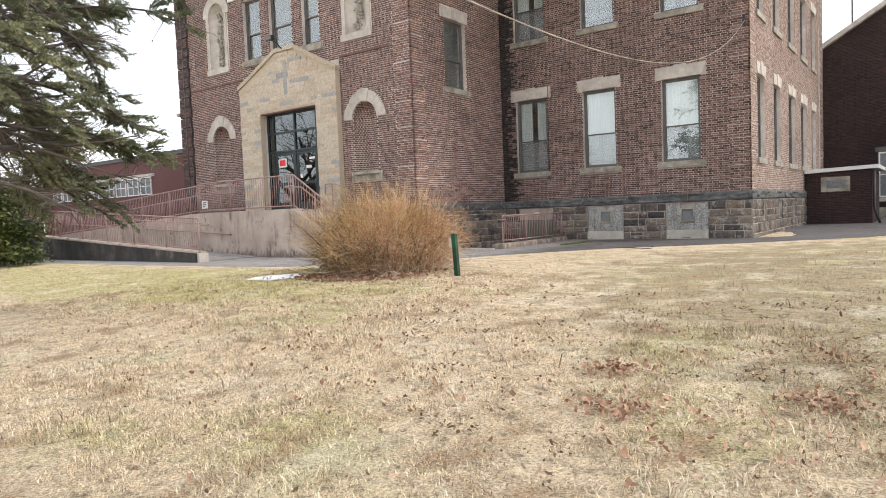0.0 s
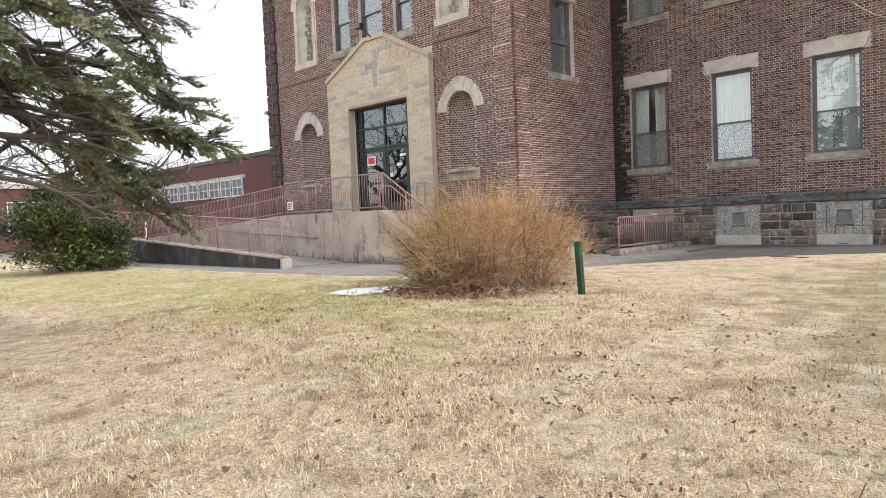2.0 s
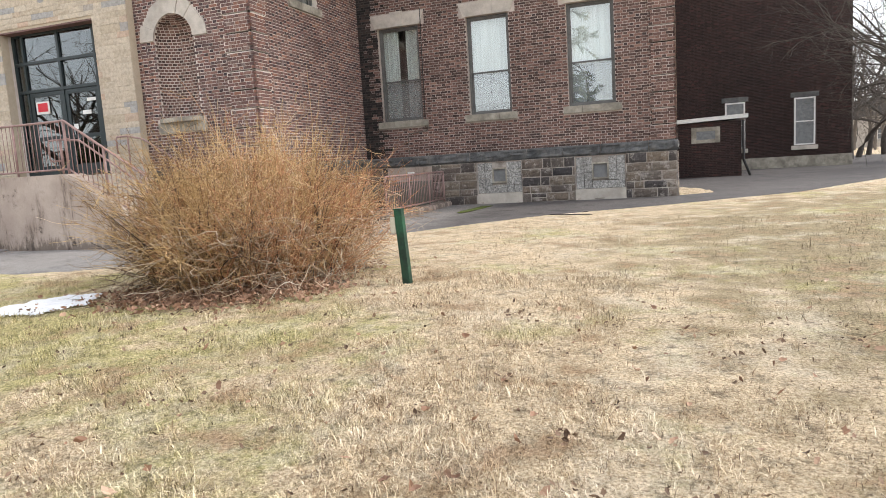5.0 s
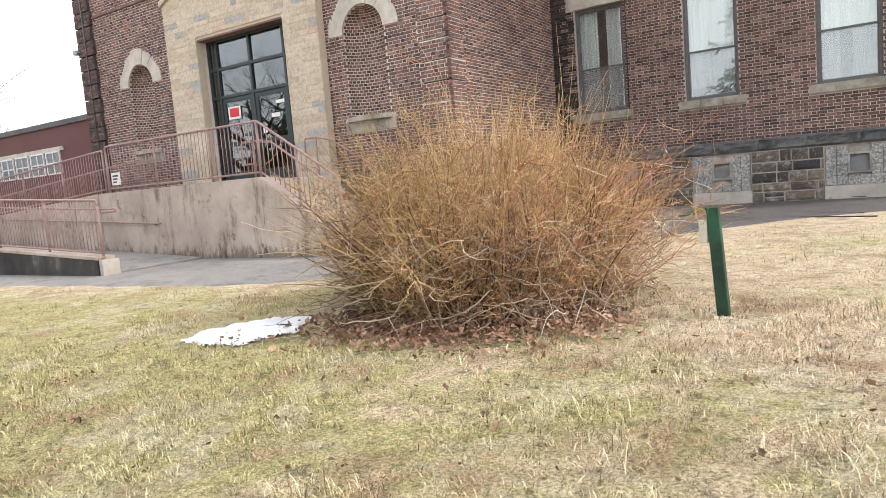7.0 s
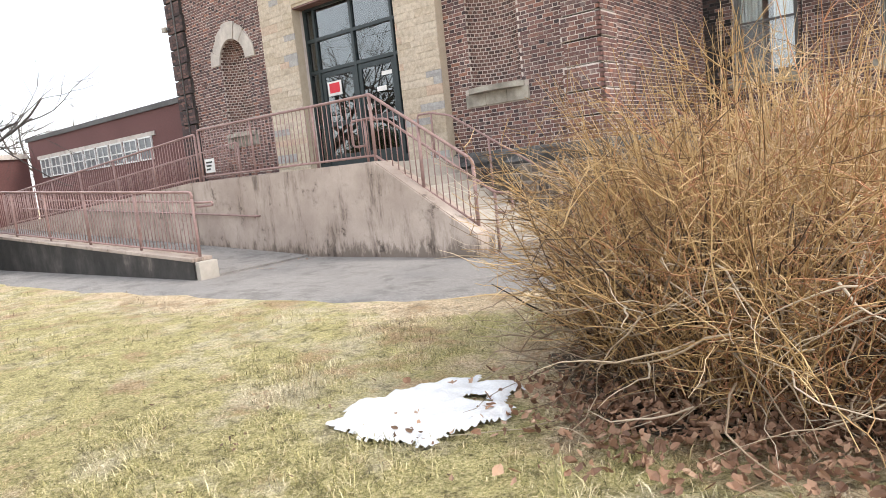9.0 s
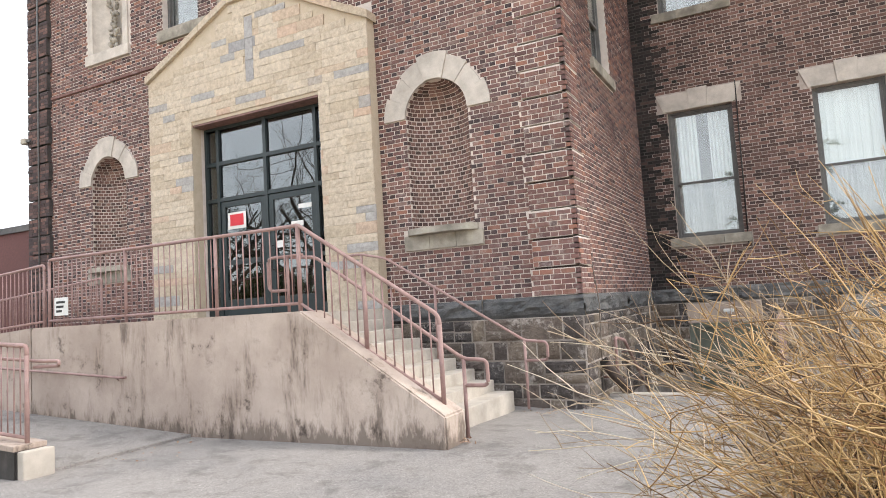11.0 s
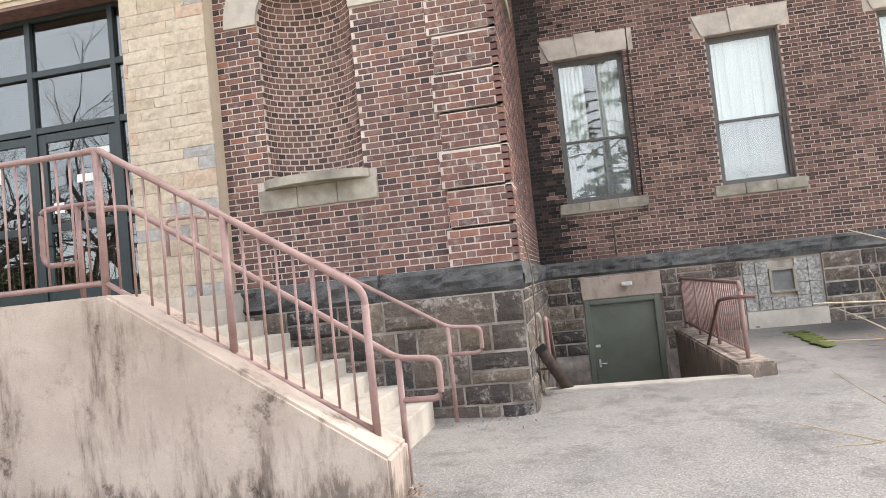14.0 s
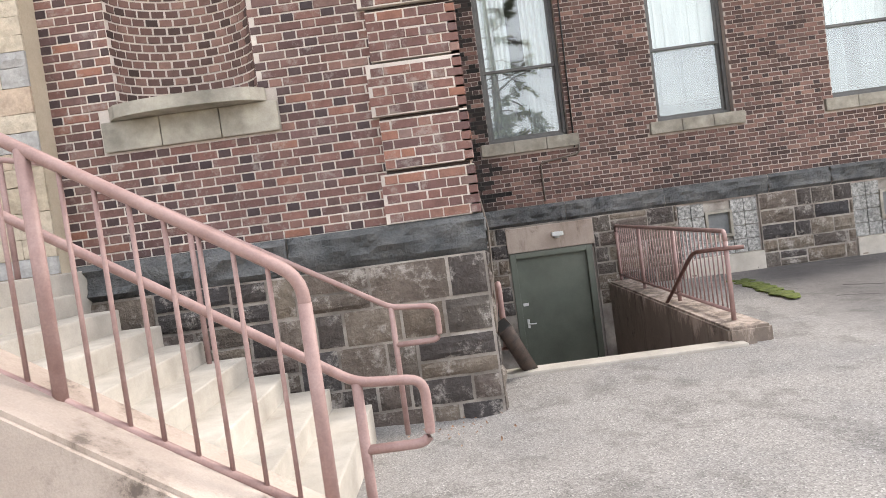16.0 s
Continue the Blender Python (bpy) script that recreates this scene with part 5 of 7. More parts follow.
# stairwell rail and its handrails
wr = railing("well_railing", (-12.14, 18.72, 0.35), (-12.14, 22.95, 0.35), 0.9, (0, 0.36, 0.7, 1), "dusty pink pipe railing on the stairwell curb")
handrail = thing("well_handrail", pose(-12.3, 18.75, 1.05), "worn dark handrail running down into the stairwell", "handrail")
bar("rail", bent([(0.3, -0.12, 0.03), (0.05, 0.0, 0.03), (0.0, 0.45, -0.02), (0.0, 3.1, -1.72)], 0.12), 0.022, M_RAIL_RUST, handrail)
bar("bracket", [(0.0, 1.6, -0.78), (0.12, 1.6, -0.82)], 0.012, M_RAIL_RUST, handrail)
tub = thing("steel_chute", pose(-14.47, 17.97, 0.74), "rusty square steel pipe end leaning into the stairwell", "pipe")
bar("pipe", [(0, 0, 0), (0.27, 0.5, -0.6)], 0.09, M_RUST_DARK, tub, sides=4)
bar("opening", [(-0.003, -0.005, 0.006), (0.01, 0.02, -0.02)], 0.075, M_BLACK, tub, "dark open end", sides=4)
bar("stay", [(0.1, 0.22, -0.25), (-0.13, 0.22, -0.25)], 0.015, M_RAIL_RUST, tub)
th = thing("side_handrail", pose(-14.42, 18.55, 0.25), "short pink handrail beside the tower corner", "handrail")
bar("rail", bent([(0, 0, 0.15), (0, 0, 0.8), (0, 0.6, 0.72), (0, 2.6, -0.55)], 0.08), 0.028, M_RAIL, th)
bar("bracket", [(-0.12, 0.9, 0.5), (0, 0.9, 0.52)], 0.012, M_RAIL, th)

# ---- platform, ramps and entrance stair ----
RY = 14.48
stair = tagged(new("entrance_stair"), "pale concrete stair with a stained cheek wall", "stair", "", "structure")
boxed("platform", (-22.45, -17.72, RY + 0.37, PY + 0.3, 0.0, 1.716), M_STEP, stair, "pale concrete landing", bevel=0.012)
bm = bmesh.new()
prism(bm, [(-22.45, 0.0), (-15.25, 0.0), (-15.25, 0.55), (-17.12, 1.74), (-22.45, 1.74)], RY - 0.1, RY + 0.36)
bmesh.ops.bevel(bm, geom=[e for e in bm.edges], offset=0.02, segments=2, affect="EDGES")
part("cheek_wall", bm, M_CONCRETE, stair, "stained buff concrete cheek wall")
for k in range(8):
    z1 = 1.556 - 0.16 * k
    x1 = -17.65 + 0.297 * k
    bm2 = bmesh.new()
    box(bm2, -17.73 if k == 0 else x1 - 0.42, x1, RY + 0.365, 17.1, 0.02, z1, bevel=0.014)
    part("step", bm2, M_STEP, stair)
ramp_t = tagged(new("access_ramp"), "stained concrete access ramp with two flights", "ramp", "", "structure")
bm = bmesh.new()
prism(bm, [(-34.5, 0.0), (-22.46, 0.0), (-22.46, 1.74), (-34.5, 1.0)], RY - 0.1, RY + 0.3)
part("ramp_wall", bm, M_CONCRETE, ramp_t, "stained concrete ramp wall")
bm = bmesh.new()
prism(bm, [(-34.5, 0.0), (-22.46, 0.0), (-22.46, 1.7), (-34.5, 0.95)], RY + 0.302, 16.6)
part("upper_flight", bm, M_STEP, ramp_t)
bm = bmesh.new()
prism(bm, [(-32.6, 0.0), (-19.0, 0.0), (-19.0, 0.24), (-32.6, 1.0)], 12.5, RY - 0.102)
part("lower_flight", bm, M_ASPHALT, ramp_t)
LY = 12.2
bm = bmesh.new()
prism(bm, [(-32.2, 0.0), (-19.05, 0.0), (-19.05, 0.5), (-32.2, 1.24)], LY, LY + 0.3)
bmesh.ops.bevel(bm, geom=[e for e in bm.edges], offset=0.018, segments=2, affect="EDGES")
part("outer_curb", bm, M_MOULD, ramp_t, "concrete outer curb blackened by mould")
boxed("curb_cap", (-6.6, 6.58, -0.02, 0.33, 0.0, 0.06), M_CONCRETE, ramp_t, "paler top of the curb", bevel=0.012).matrix_world = pose(-25.62, LY, 0.855, 0, math.degrees(math.atan(0.74 / 13.15)), 0)
boxed("curb_end", (-19.04, -18.93, LY + 0.01, LY + 0.34, 0.0, 0.49), M_STEP, ramp_t, "pale concrete curb end", bevel=0.02)

railing("landing_railing", (-22.4, RY + 0.17, 1.74), (-17.33, RY + 0.17, 1.74), 1.07, (0, 0.36, 0.72, 1), "dusty pink pipe railing round the entrance landing")
railing("ramp_railing", (-33.9, RY + 0.15, 1.03), (-22.5, RY + 0.15, 1.735), 1.0, (0, 0.17, 0.34, 0.5, 0.67, 0.84, 1), "dusty pink pipe railing down the upper ramp")
railing("ramp_railing", (-31.9, 16.4, 1.03), (-23.6, 16.4, 1.62), 1.0, (0, 0.25, 0.5, 0.75, 1), "dusty pink pipe railing on the far side of the ramp")
railing("outer_ramp_railing", (-32.0, LY + 0.15, 1.22), (-19.1, LY + 0.15, 0.5), 1.05, (0, 0.15, 0.29, 0.43, 0.57, 0.71, 0.86, 1), "dusty pink pipe railing on the outer ramp curb")
inner = thing("ramp_handrail", pose(-22.6, RY - 0.17, 0.98), "thin pink handrail on the ramp wall", "handrail")
bar("rail", bent([(-9.0, 0, 0.6), (0, 0, 0.13), (2.35, 0, 0.0), (2.35, 0.07, 0.0)], 0.04), 0.018, M_RAIL, inner)
for s in (-6.0, -3.0, 0.0, 2.2):
    z = 0.13 - s * 0.052 if s <= 0 else 0.13 - s * 0.055
    bar("bracket", [(s, 0.0, z), (s, 0.072, z - 0.05)], 0.01, M_RAIL, inner)
curl = thing("rail_return", pose(-19.1, LY + 0.15, 1.38), "rounded handrail return at the end of the ramp", "handrail")
bar("rail", bent([(-6, 0.08, 0.33), (0.1, 0.08, 0.0), (0.42, 0.08, 0.0), (0.42, 0.08, -0.05), (0.0, 0.08, -0.06)], 0.04), 0.018, M_RAIL, curl)

# stair railing, near side
SY = RY + 0.17
sr = thing("stair_railing", pose(0, SY, 0), "dusty pink pipe stair railing with a looped handrail end", "railing")
TOPL, BOTL = [(-17.33, 2.82), (-15.4, 1.6)], [(-17.33, 1.84), (-15.4, 0.66)]


def on(line, x):
    (a, b), (c, d) = line
    return b + (d - b) * (x - a) / (c - a)


bar("top_rail", bent([(-17.45, 0, 2.81), (-17.33, 0, 2.82), (-15.4, 0, 1.6), (-15.4, 0, 1.4)], 0.1), 0.026, M_RAIL, sr)
bar("bottom_rail", [(-17.33, 0, 1.84), (-15.4, 0, 0.66)], 0.021, M_RAIL, sr)
for x, zb in ((-17.33, 1.74), (-16.37, 1.24), (-15.4, 0.62)):
    bar("post", [(x, 0, zb), (x, 0, on(TOPL, x) - (0.1 if x > -15.5 else 0.0))], 0.028, M_RAIL, sr)
me_b = None
for k in range(1, 16):
    x = -17.33 + 1.93 * k / 16
    if abs(x + 16.37) < 0.05:
        continue
    if me_b is None:
        o = bar("baluster", [(0, 0, 0), (0, 0, 0.96)], 0.0095, M_RAIL, sr, sides=6)
        me_b = o.data
    else:
        o = new("baluster", me_b)
        o.parent = sr
    o.location = (x, 0, on(BOTL, x))
bar("handrail", bent([(-17.75, 0.36, 2.46), (-17.36, 0.36, 2.43), (-15.31, 0.36, 1.09), (-15.02, 0.36, 1.07), (-15.02, 0.36, 0.79), (-15.3, 0.36, 0.79)], 0.07), 0.023, M_RAIL, sr)
bar("handrail_post", [(-15.31, 0.36, 1.09), (-15.31, 0.36, 0.18)], 0.024, M_RAIL, sr)
loop = thing("landing_handrail_loop", pose(-17.6, SY + 0.1, 2.0), "looped pink handrail end on the landing", "handrail")
bar("rail", bent([(0.25, 0, 0.45), (-0.15, 0, 0.45), (-0.32, 0, 0.45), (-0.32, 0, 0.02), (0.0, 0, 0.02)], 0.09), 0.02, M_RAIL, loop)
bar("post", [(0.0, 0, -0.28), (0.0, 0, 0.45)], 0.02, M_RAIL, loop)
fr_ = thing("far_stair_handrail", pose(0, 17.0, 0), "dusty pink wall-side handrail with looped ends", "handrail")
bar("rail", bent([(-18.35, 0, 2.2), (-18.35, 0, 2.6), (-18.0, 0, 2.6), (-17.55, 0, 2.5), (-15.32, 0, 1.15), (-14.99, 0, 1.12), (-14.99, 0, 0.87), (-15.32, 0, 0.87)], 0.07), 0.021, M_RAIL, fr_)
for x, z0, z1 in ((-18.0, 1.72, 2.6), (-16.7, 0.9, 1.98), (-15.32, 0.2, 1.15)):
    bar("post", [(x, 0, z0), (x, 0, z1)], 0.021, M_RAIL, fr_)
signb = thing("ramp_sign", pose(-22.02, RY + 0.12, 2.05), "small white notice board tied to the railing", "sign")
boxed("plate", (-0.17, 0.17, -0.006, 0.0, -0.14, 0.14), M_WHITE, signb)
for k in range(3):
    boxed("text_bar", (-0.12, 0.1 - 0.04 * k, -0.0095, -0.0065, 0.05 - 0.07 * k, 0.085 - 0.07 * k), M_BLACK, signb)

# ---- wires, conduits, small fittings on the walls ----
wire = thing("overhead_wire", pose(-5.72, 22.97, 0), "slack pale cable from the wing corner over the lawn", "cable")
pts = []
for k in range(61):
    q = 50.0 * (k / 60) ** 1.2
    if q < 18.4:
        z = 6.962 - 0.4383 * q + 0.015195 * q * q - 0.000148 * q ** 3
    else:
        z = 3.12 - 0.029 * (q - 18.4) + 0.0048 * (q - 18.4) ** 2
    pts.append((0.0872 * q, -0.9962 * q, z))
bar("cable", [(x, y, z + 0.05) for x, y, z in pts], 0.008, M_SILL, wire, sides=5)
boxed("wall_bracket", (-0.06, 0.02, -0.05, 0.05, 6.85, 7.15), M_BLACK, wire, "dark cable bracket", bevel=0.008)
cond = thing("wall_conduit", pose(0, WING_Y - 0.03, 0), "thin conduit bent under the window sill", "pipe")
bar("pipe", bent([(-12.55, 0, 2.75), (-12.55, 0, 2.5), (-13.2, 0, 2.42), (-13.2, 0, 1.8)], 0.05), 0.014, M_DEADTWIG, cond)
bar("pipe", [(-12.62, 0, 2.6), (-12.58, 0, 6.0)], 0.012, M_BLACK, cond)
dn = thing("corner_cable", pose(TOWER_R + 0.05, 17.9, 0), "thin cable running down the tower side", "cable")
bar("cable", [(0, 0.1, 9.0), (0.0, 0.1, 2.4), (0.05, 0.15, 1.9), (0.09, 0.1, 1.6), (0.06, 0.12, 0.7), (0.06, 0.1, 0.25)], 0.009, M_DEADTWIG, dn, sides=5)
conduit2 = thing("service_pipe", pose(TOWER_R + 0.1, 19.0, 0.0), "pair of pale service pipes on the tower base", "pipe")
for y in (0.0, 0.16):
    bar("pipe", bent([(0.0, y, 0.2), (0.0, y, 1.05), (-0.08, y, 1.1)], 0.05), 0.03, M_SILL, conduit2)
tc = thing("tower_conduit", pose(TOWER_L + 0.32, TOWER_Y - 0.11, 0), "thin conduit down the dark tower corner", "pipe")
bar("pipe", [(0, 0, 1.8), (0, 0, 11.5)], 0.02, M_FRAME, tc)
fl = thing("flood_lamp", pose(TOWER_L - 0.12, TOWER_Y - 0.06, 6.15), "small weathered flood lamp on the tower corner", "lamp")
boxed("housing", (-0.16, 0.02, -0.12, 0.05, -0.06, 0.07), M_SILL, fl, bevel=0.015)
boxed("bracket", (0.02, 0.14, -0.08, 0.0, -0.03, 0.03), M_FRAME, fl, bevel=0.006)
wc = thing("wing_corner_cable", pose(WING_R - 0.35, WING_Y - 0.045, 0), "thin cable down the wing corner", "cable")
bar("cable", [(0, 0, 1.75), (0.0, 0, 7.0)], 0.008, M_DEADTWIG, wc, sides=5)
for name_pts in (((-10.35, 20.1), (-9.6, 19.6), (-9.1, 19.55), (-8.3, 19.0), (-7.2, 18.7)), ((-9.9, 20.7), (-9.3, 20.2), (-8.4, 20.0), (-7.4, 19.4)), ((-11.5, 16.9), (-11.2, 15.9), (-11.9, 15.0), (-12.4, 13.9))):
    bm = bmesh.new()
    prev = None
    rng = random.Random(int(name_pts[0][0] * 100))
    for (xa, ya), (xb, yb) in zip(name_pts, name_pts[1:]):
        for q in range(9):
            s = q / 9
            x, y = xa + (xb - xa) * s + rng.gauss(0, 0.018), ya + (yb - ya) * s + rng.gauss(0, 0.018)
            w = rng.uniform(0.006, 0.02)
            z = ground_z(x, y) + 0.016 + 0.0015 * noise.noise((x * 0.6, y * 0.6, 1)) + 0.003
            cur = (bm.verts.new((x - w * 0.4, y - w, z)), bm.verts.new((x + w * 0.4, y + w, z)), bm.verts.new((x, y, z - 0.03)))
            if prev:
                bm.faces.new((prev[0], cur[0], cur[1], prev[1]))
                bm.faces.new((prev[0], prev[2], cur[2], cur[0]))
                bm.faces.new((prev[1], cur[1], cur[2], prev[2]))
            prev = cur
    tagged(part("asphalt_crack", bm, M_CRACK), "dark filled crack running across the asphalt", "crack", "asphalt cracks", "structure")
moss = tagged(new("moss_patch"), "bright green moss in a crack of the asphalt", "moss")
bm = bmesh.new()
rng = random.Random(2)
for k in range(46):
    s = k / 46
    p = Vector((-10.62 - 0.15 * s + rng.uniform(-0.12, 0.12) * (1 - 0.5 * s), 22.1 - 1.9 * s + rng.uniform(-0.05, 0.05), ground_z(-10.6, 21) + 0.03))
    bmesh.ops.create_icosphere(bm, subdivisions=1, radius=rng.uniform(0.05, 0.1), matrix=Matrix.Translation(p) @ Matrix.Diagonal((1.2, 1.3, 0.25, 1)))
part("moss", bm, M_MOSS, moss)

# ---- green post, snow ----
post = thing("green_post", pose(-8.44, 10.9, 0.16), "green-painted square wooden post with a pale box clipped on", "post")
bm = bmesh.new()
box(bm, -0.044, 0.044, -0.044, 0.044, -0.1, 0.84, bevel=0.008)
pc = part("post_shaft", bm, M_GREENPOST, post)
pc.matrix_local = pose(0, 0, 0, 0, -3.5, 0)
boxed("clip_box", (-0.155, -0.09, -0.03, 0.03, 0.58, 0.76), M_PALEBOX, post, "pale plastic box", bevel=0.012)
boxed("shaft_cap", (-0.1, -0.006, -0.047, 0.047, 0.838, 0.85), M_GREENPOST, post)


def snow():
    """A thin ragged sheet with thawed holes, cut from a fine grid."""
    cx, cy, step = -12.14, 9.53, 0.02

    def thick(x, y):
        u, v = (x - cx) / 0.45, (y - cy) / 0.5
        f = 1.0 - u * u - v * v + 0.25 * u * v
        f += 1.15 * noise.noise((x * 3.4, y * 3.4, 4)) + 0.5 * noise.noise((x * 7, y * 7, 9)) + 0.22 * noise.noise((x * 19, y * 19, 2))
        hole = 0.9 - math.hypot((x + 11.98) / 0.2, (y - 9.74) / 0.1)
        return f - 2.0 * max(hole, 0.0)
    n, m = 72, 62
    ids, verts, faces = {}, [], []

    def corner(i, j):
        if (i, j) not in ids:
            x, y = cx + (i - n / 2) * step, cy + (j - m / 2) * step
            f = thick(x, y)
            h = 0.055 * min(max(f, 0.0), 0.5) ** 0.6 * (0.8 + 0.5 * noise.noise((x * 9, y * 9, 0)))
            ids[(i, j)] = len(verts)
            verts.append((x + 0.006 * noise.noise((x * 40, y * 40, 1)), y + 0.006 * noise.noise((x * 40, y * 40, 5)), ground_z(x, y) + 0.018 + h))
        return ids[(i, j)]
    for i in range(n):
        for j in range(m):
            if thick(cx + (i + 0.5 - n / 2) * step, cy + (j + 0.5 - m / 2) * step) > 0.0:
                faces.append((corner(i, j), corner(i + 1, j), corner(i + 1, j + 1), corner(i, j + 1)))
    ob = ob_from("snow_patch", verts, faces, M_SNOW, smooth=True)
    tagged(ob, "thin leftover patch of old snow on the lawn", "snow")


snow()


# ---- planting ----
def tubes(name, paths, material, parent=None, sides=3):
    """Many thin tapered stems in one mesh; each path is a list of (point, radius)."""
    verts, faces = [], []
    for path in paths:
        n = len(path)
        first = len(verts)
        for i, (p, r) in enumerate(path):
            d = (path[min(i + 1, n - 1)][0] - path[max(i - 1, 0)][0])
            d = d.normalized() if d.length > 1e-6 else Vector((0, 0, 1))
            s = d.cross(Vector((0, 0, 1)) if abs(d.z) < 0.9 else Vector((1, 0, 0))).normalized()
            o = s.cross(d)
            for k in range(sides):
                a = 2 * math.pi * k / sides
                verts.append(tuple(p + (s * math.cos(a) + o * math.sin(a)) * r))
        for i in range(n - 1):
            for k in range(sides):
                a, b = first + i * sides, first + (i + 1) * sides
                faces.append((a + k, a + (k + 1) % sides, b + (k + 1) % sides, b + k))
    ob = ob_from(name, verts, faces, material, parent, smooth=True)
    return ob


def stem(rng, p, d, length, r0, r1, steps, wobble, droop):
    out = []
    p, d = Vector(p), Vector(d).normalized()
    for k in range(steps + 1):
        s = k / steps
        out.append((p.copy(), r0 + (r1 - r0) * s))
        d = (d + Vector((rng.gauss(0, wobble), rng.gauss(0, wobble), rng.gauss(0, wobble) - droop * s))).normalized()
        p = p + d * (length / steps)
    return out


BUSH = Vector((-10.6, 11.25, 0.19))


def bush():
    rng = random.Random(14)
    t = thing("bush", Matrix.Translation(BUSH), "large leafless golden-twigged bush with a tangle of canes", "bush")
    canes, red, twigs, old, shoots, heart = [], [], [], [], [], []

    def ground(path):
        return [(Vector((v.x, v.y, max(v.z, 0.005))), r) for v, r in path]
    for k in range(560):
        a, q = rng.uniform(0, 2 * math.pi), math.sqrt(rng.random())
        base = Vector((math.cos(a) * q * 1.25, math.sin(a) * q * 1.25, -0.03))
        lean = 0.05 + 0.62 * q * rng.uniform(0.3, 1.3)
        b = a + rng.gauss(0, 0.8)
        d = Vector((math.cos(b) * lean, math.sin(b) * lean, 1.0))
        L = rng.uniform(1.3, 2.12) * (1.08 - 0.38 * q * q)
        if rng.random() < 0.05:
            L *= 1.2
        path = stem(rng, base, d, L, rng.uniform(0.0034, 0.0066), 0.0016, 9, 0.1, 0.05 + 0.09 * q)
        reddish = base.x + rng.gauss(0, 0.45) > 0.4
        (red if reddish else canes).append(path)
        for j in range(rng.randint(10, 15)):
            i = rng.randint(1, 8)
            p = path[i][0]
            out = Vector((p.x, p.y, 0))
            out = out.normalized() if out.length > 0.05 else Vector((1, 0, 0))
            d2 = Vector((rng.gauss(0, 0.75), rng.gauss(0, 0.75), rng.uniform(-0.1, 1.3))) + out * rng.uniform(-0.2, 0.8)
            tw = stem(rng, p, d2, rng.uniform(0.15, 0.48), 0.0029, 0.0011, 5, 0.15, 0.03)
            (red if reddish else twigs).append(ground(tw))
            if rng.random() < 0.8:
                q2 = tw[rng.randint(1, 4)]
                twigs.append(ground(stem(rng, q2[0], Vector((rng.gauss(0, 1), rng.gauss(0, 1), rng.uniform(-0.4, 1))), rng.uniform(0.1, 0.3), 0.0026, 0.0011, 3, 0.15, 0.0)))
    # straight young shoots that stand out at the top
    for k in range(260):
        a, q = rng.uniform(0, 2 * math.pi), math.sqrt(rng.random()) * 1.15
        p = Vector((math.cos(a) * q, math.sin(a) * q, 1.25 - 0.3 * q + rng.uniform(-0.2, 0.2)))
        d = Vector((math.cos(a) * q * 0.35 + rng.gauss(0, 0.12), math.sin(a) * q * 0.35 + rng.gauss(0, 0.12), 1.0))
        shoots.append(stem(rng, p, d, rng.uniform(0.45, 1.0), 0.0042, 0.0013, 6, 0.035, 0.0))
    for x, y, L in ((0.55, 0.5, 1.75), (0.62, 0.42, 1.5), (0.2, 0.3, 1.3), (-0.5, 0.2, 1.15)):    # the tallest wands
        shoots.append(stem(rng, (x, y, 0.9), (0.03, 0.02, 1.0), L, 0.006, 0.0015, 7, 0.04, 0.0))
    # short spiky side twigs all over the crown
    for k in range(5600):
        a, e = rng.uniform(0, 2 * math.pi), rng.uniform(0.05, 1.45)
        q = rng.uniform(0.62, 1.02)
        p = Vector((math.cos(a) * math.cos(e) * 1.62 * q, math.sin(a) * math.cos(e) * 1.62 * q, 0.15 + 1.35 * math.sin(e) * q))
        d = Vector((math.cos(a) * 0.4 + rng.gauss(0, 0.6), math.sin(a) * 0.4 + rng.gauss(0, 0.6), rng.uniform(0.0, 1.2)))
        (shoots if rng.random() < 0.65 else red).append(stem(rng, p, d, rng.uniform(0.1, 0.3), 0.003, 0.0011, 3, 0.16, 0.0))
    # the low tangle of old pale wood
    for k in range(1150):
        a, q = rng.uniform(0, 2 * math.pi), rng.uniform(0.75, 1.62)
        p = Vector((math.cos(a) * q, math.sin(a) * q, rng.uniform(0.0, 0.8)))
        d = Vector((math.cos(a) * 0.35 + rng.gauss(0, 0.9), math.sin(a) * 0.35 + rng.gauss(0, 0.9), rng.uniform(-0.7, 0.5)))
        old.append(ground(stem(rng, p, d, rng.uniform(0.3, 0.95), rng.uniform(0.003, 0.0085), 0.0015, 7, 0.26, 0.06)))
    # stems packed in the heart of the bush, coloured dark to deepen its inner shade
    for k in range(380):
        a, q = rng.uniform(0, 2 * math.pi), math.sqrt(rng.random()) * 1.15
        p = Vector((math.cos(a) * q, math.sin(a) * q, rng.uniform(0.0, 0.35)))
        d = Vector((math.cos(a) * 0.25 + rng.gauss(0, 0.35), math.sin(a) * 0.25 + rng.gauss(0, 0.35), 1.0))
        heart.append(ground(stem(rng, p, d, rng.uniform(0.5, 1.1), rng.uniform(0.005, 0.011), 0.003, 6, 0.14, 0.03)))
    # long arching shoots over the asphalt
    for k in range(95):
        a = rng.uniform(1.3, 3.4) if k < 60 else rng.uniform(1.9, 2.7)
        p = Vector((math.cos(a) * 0.9, math.sin(a) * 0.9, rng.uniform(0.1, 0.7)))
        d = Vector((math.cos(a + 0.1), math.sin(a + 0.1), rng.uniform(0.1, 0.9)))
        path = ground(stem(rng, p, d, rng.uniform(1.0, 1.9) if k < 60 else rng.uniform(1.6, 2.5), 0.008, 0.002, 10, 0.08, 0.055))
        old.append(path)
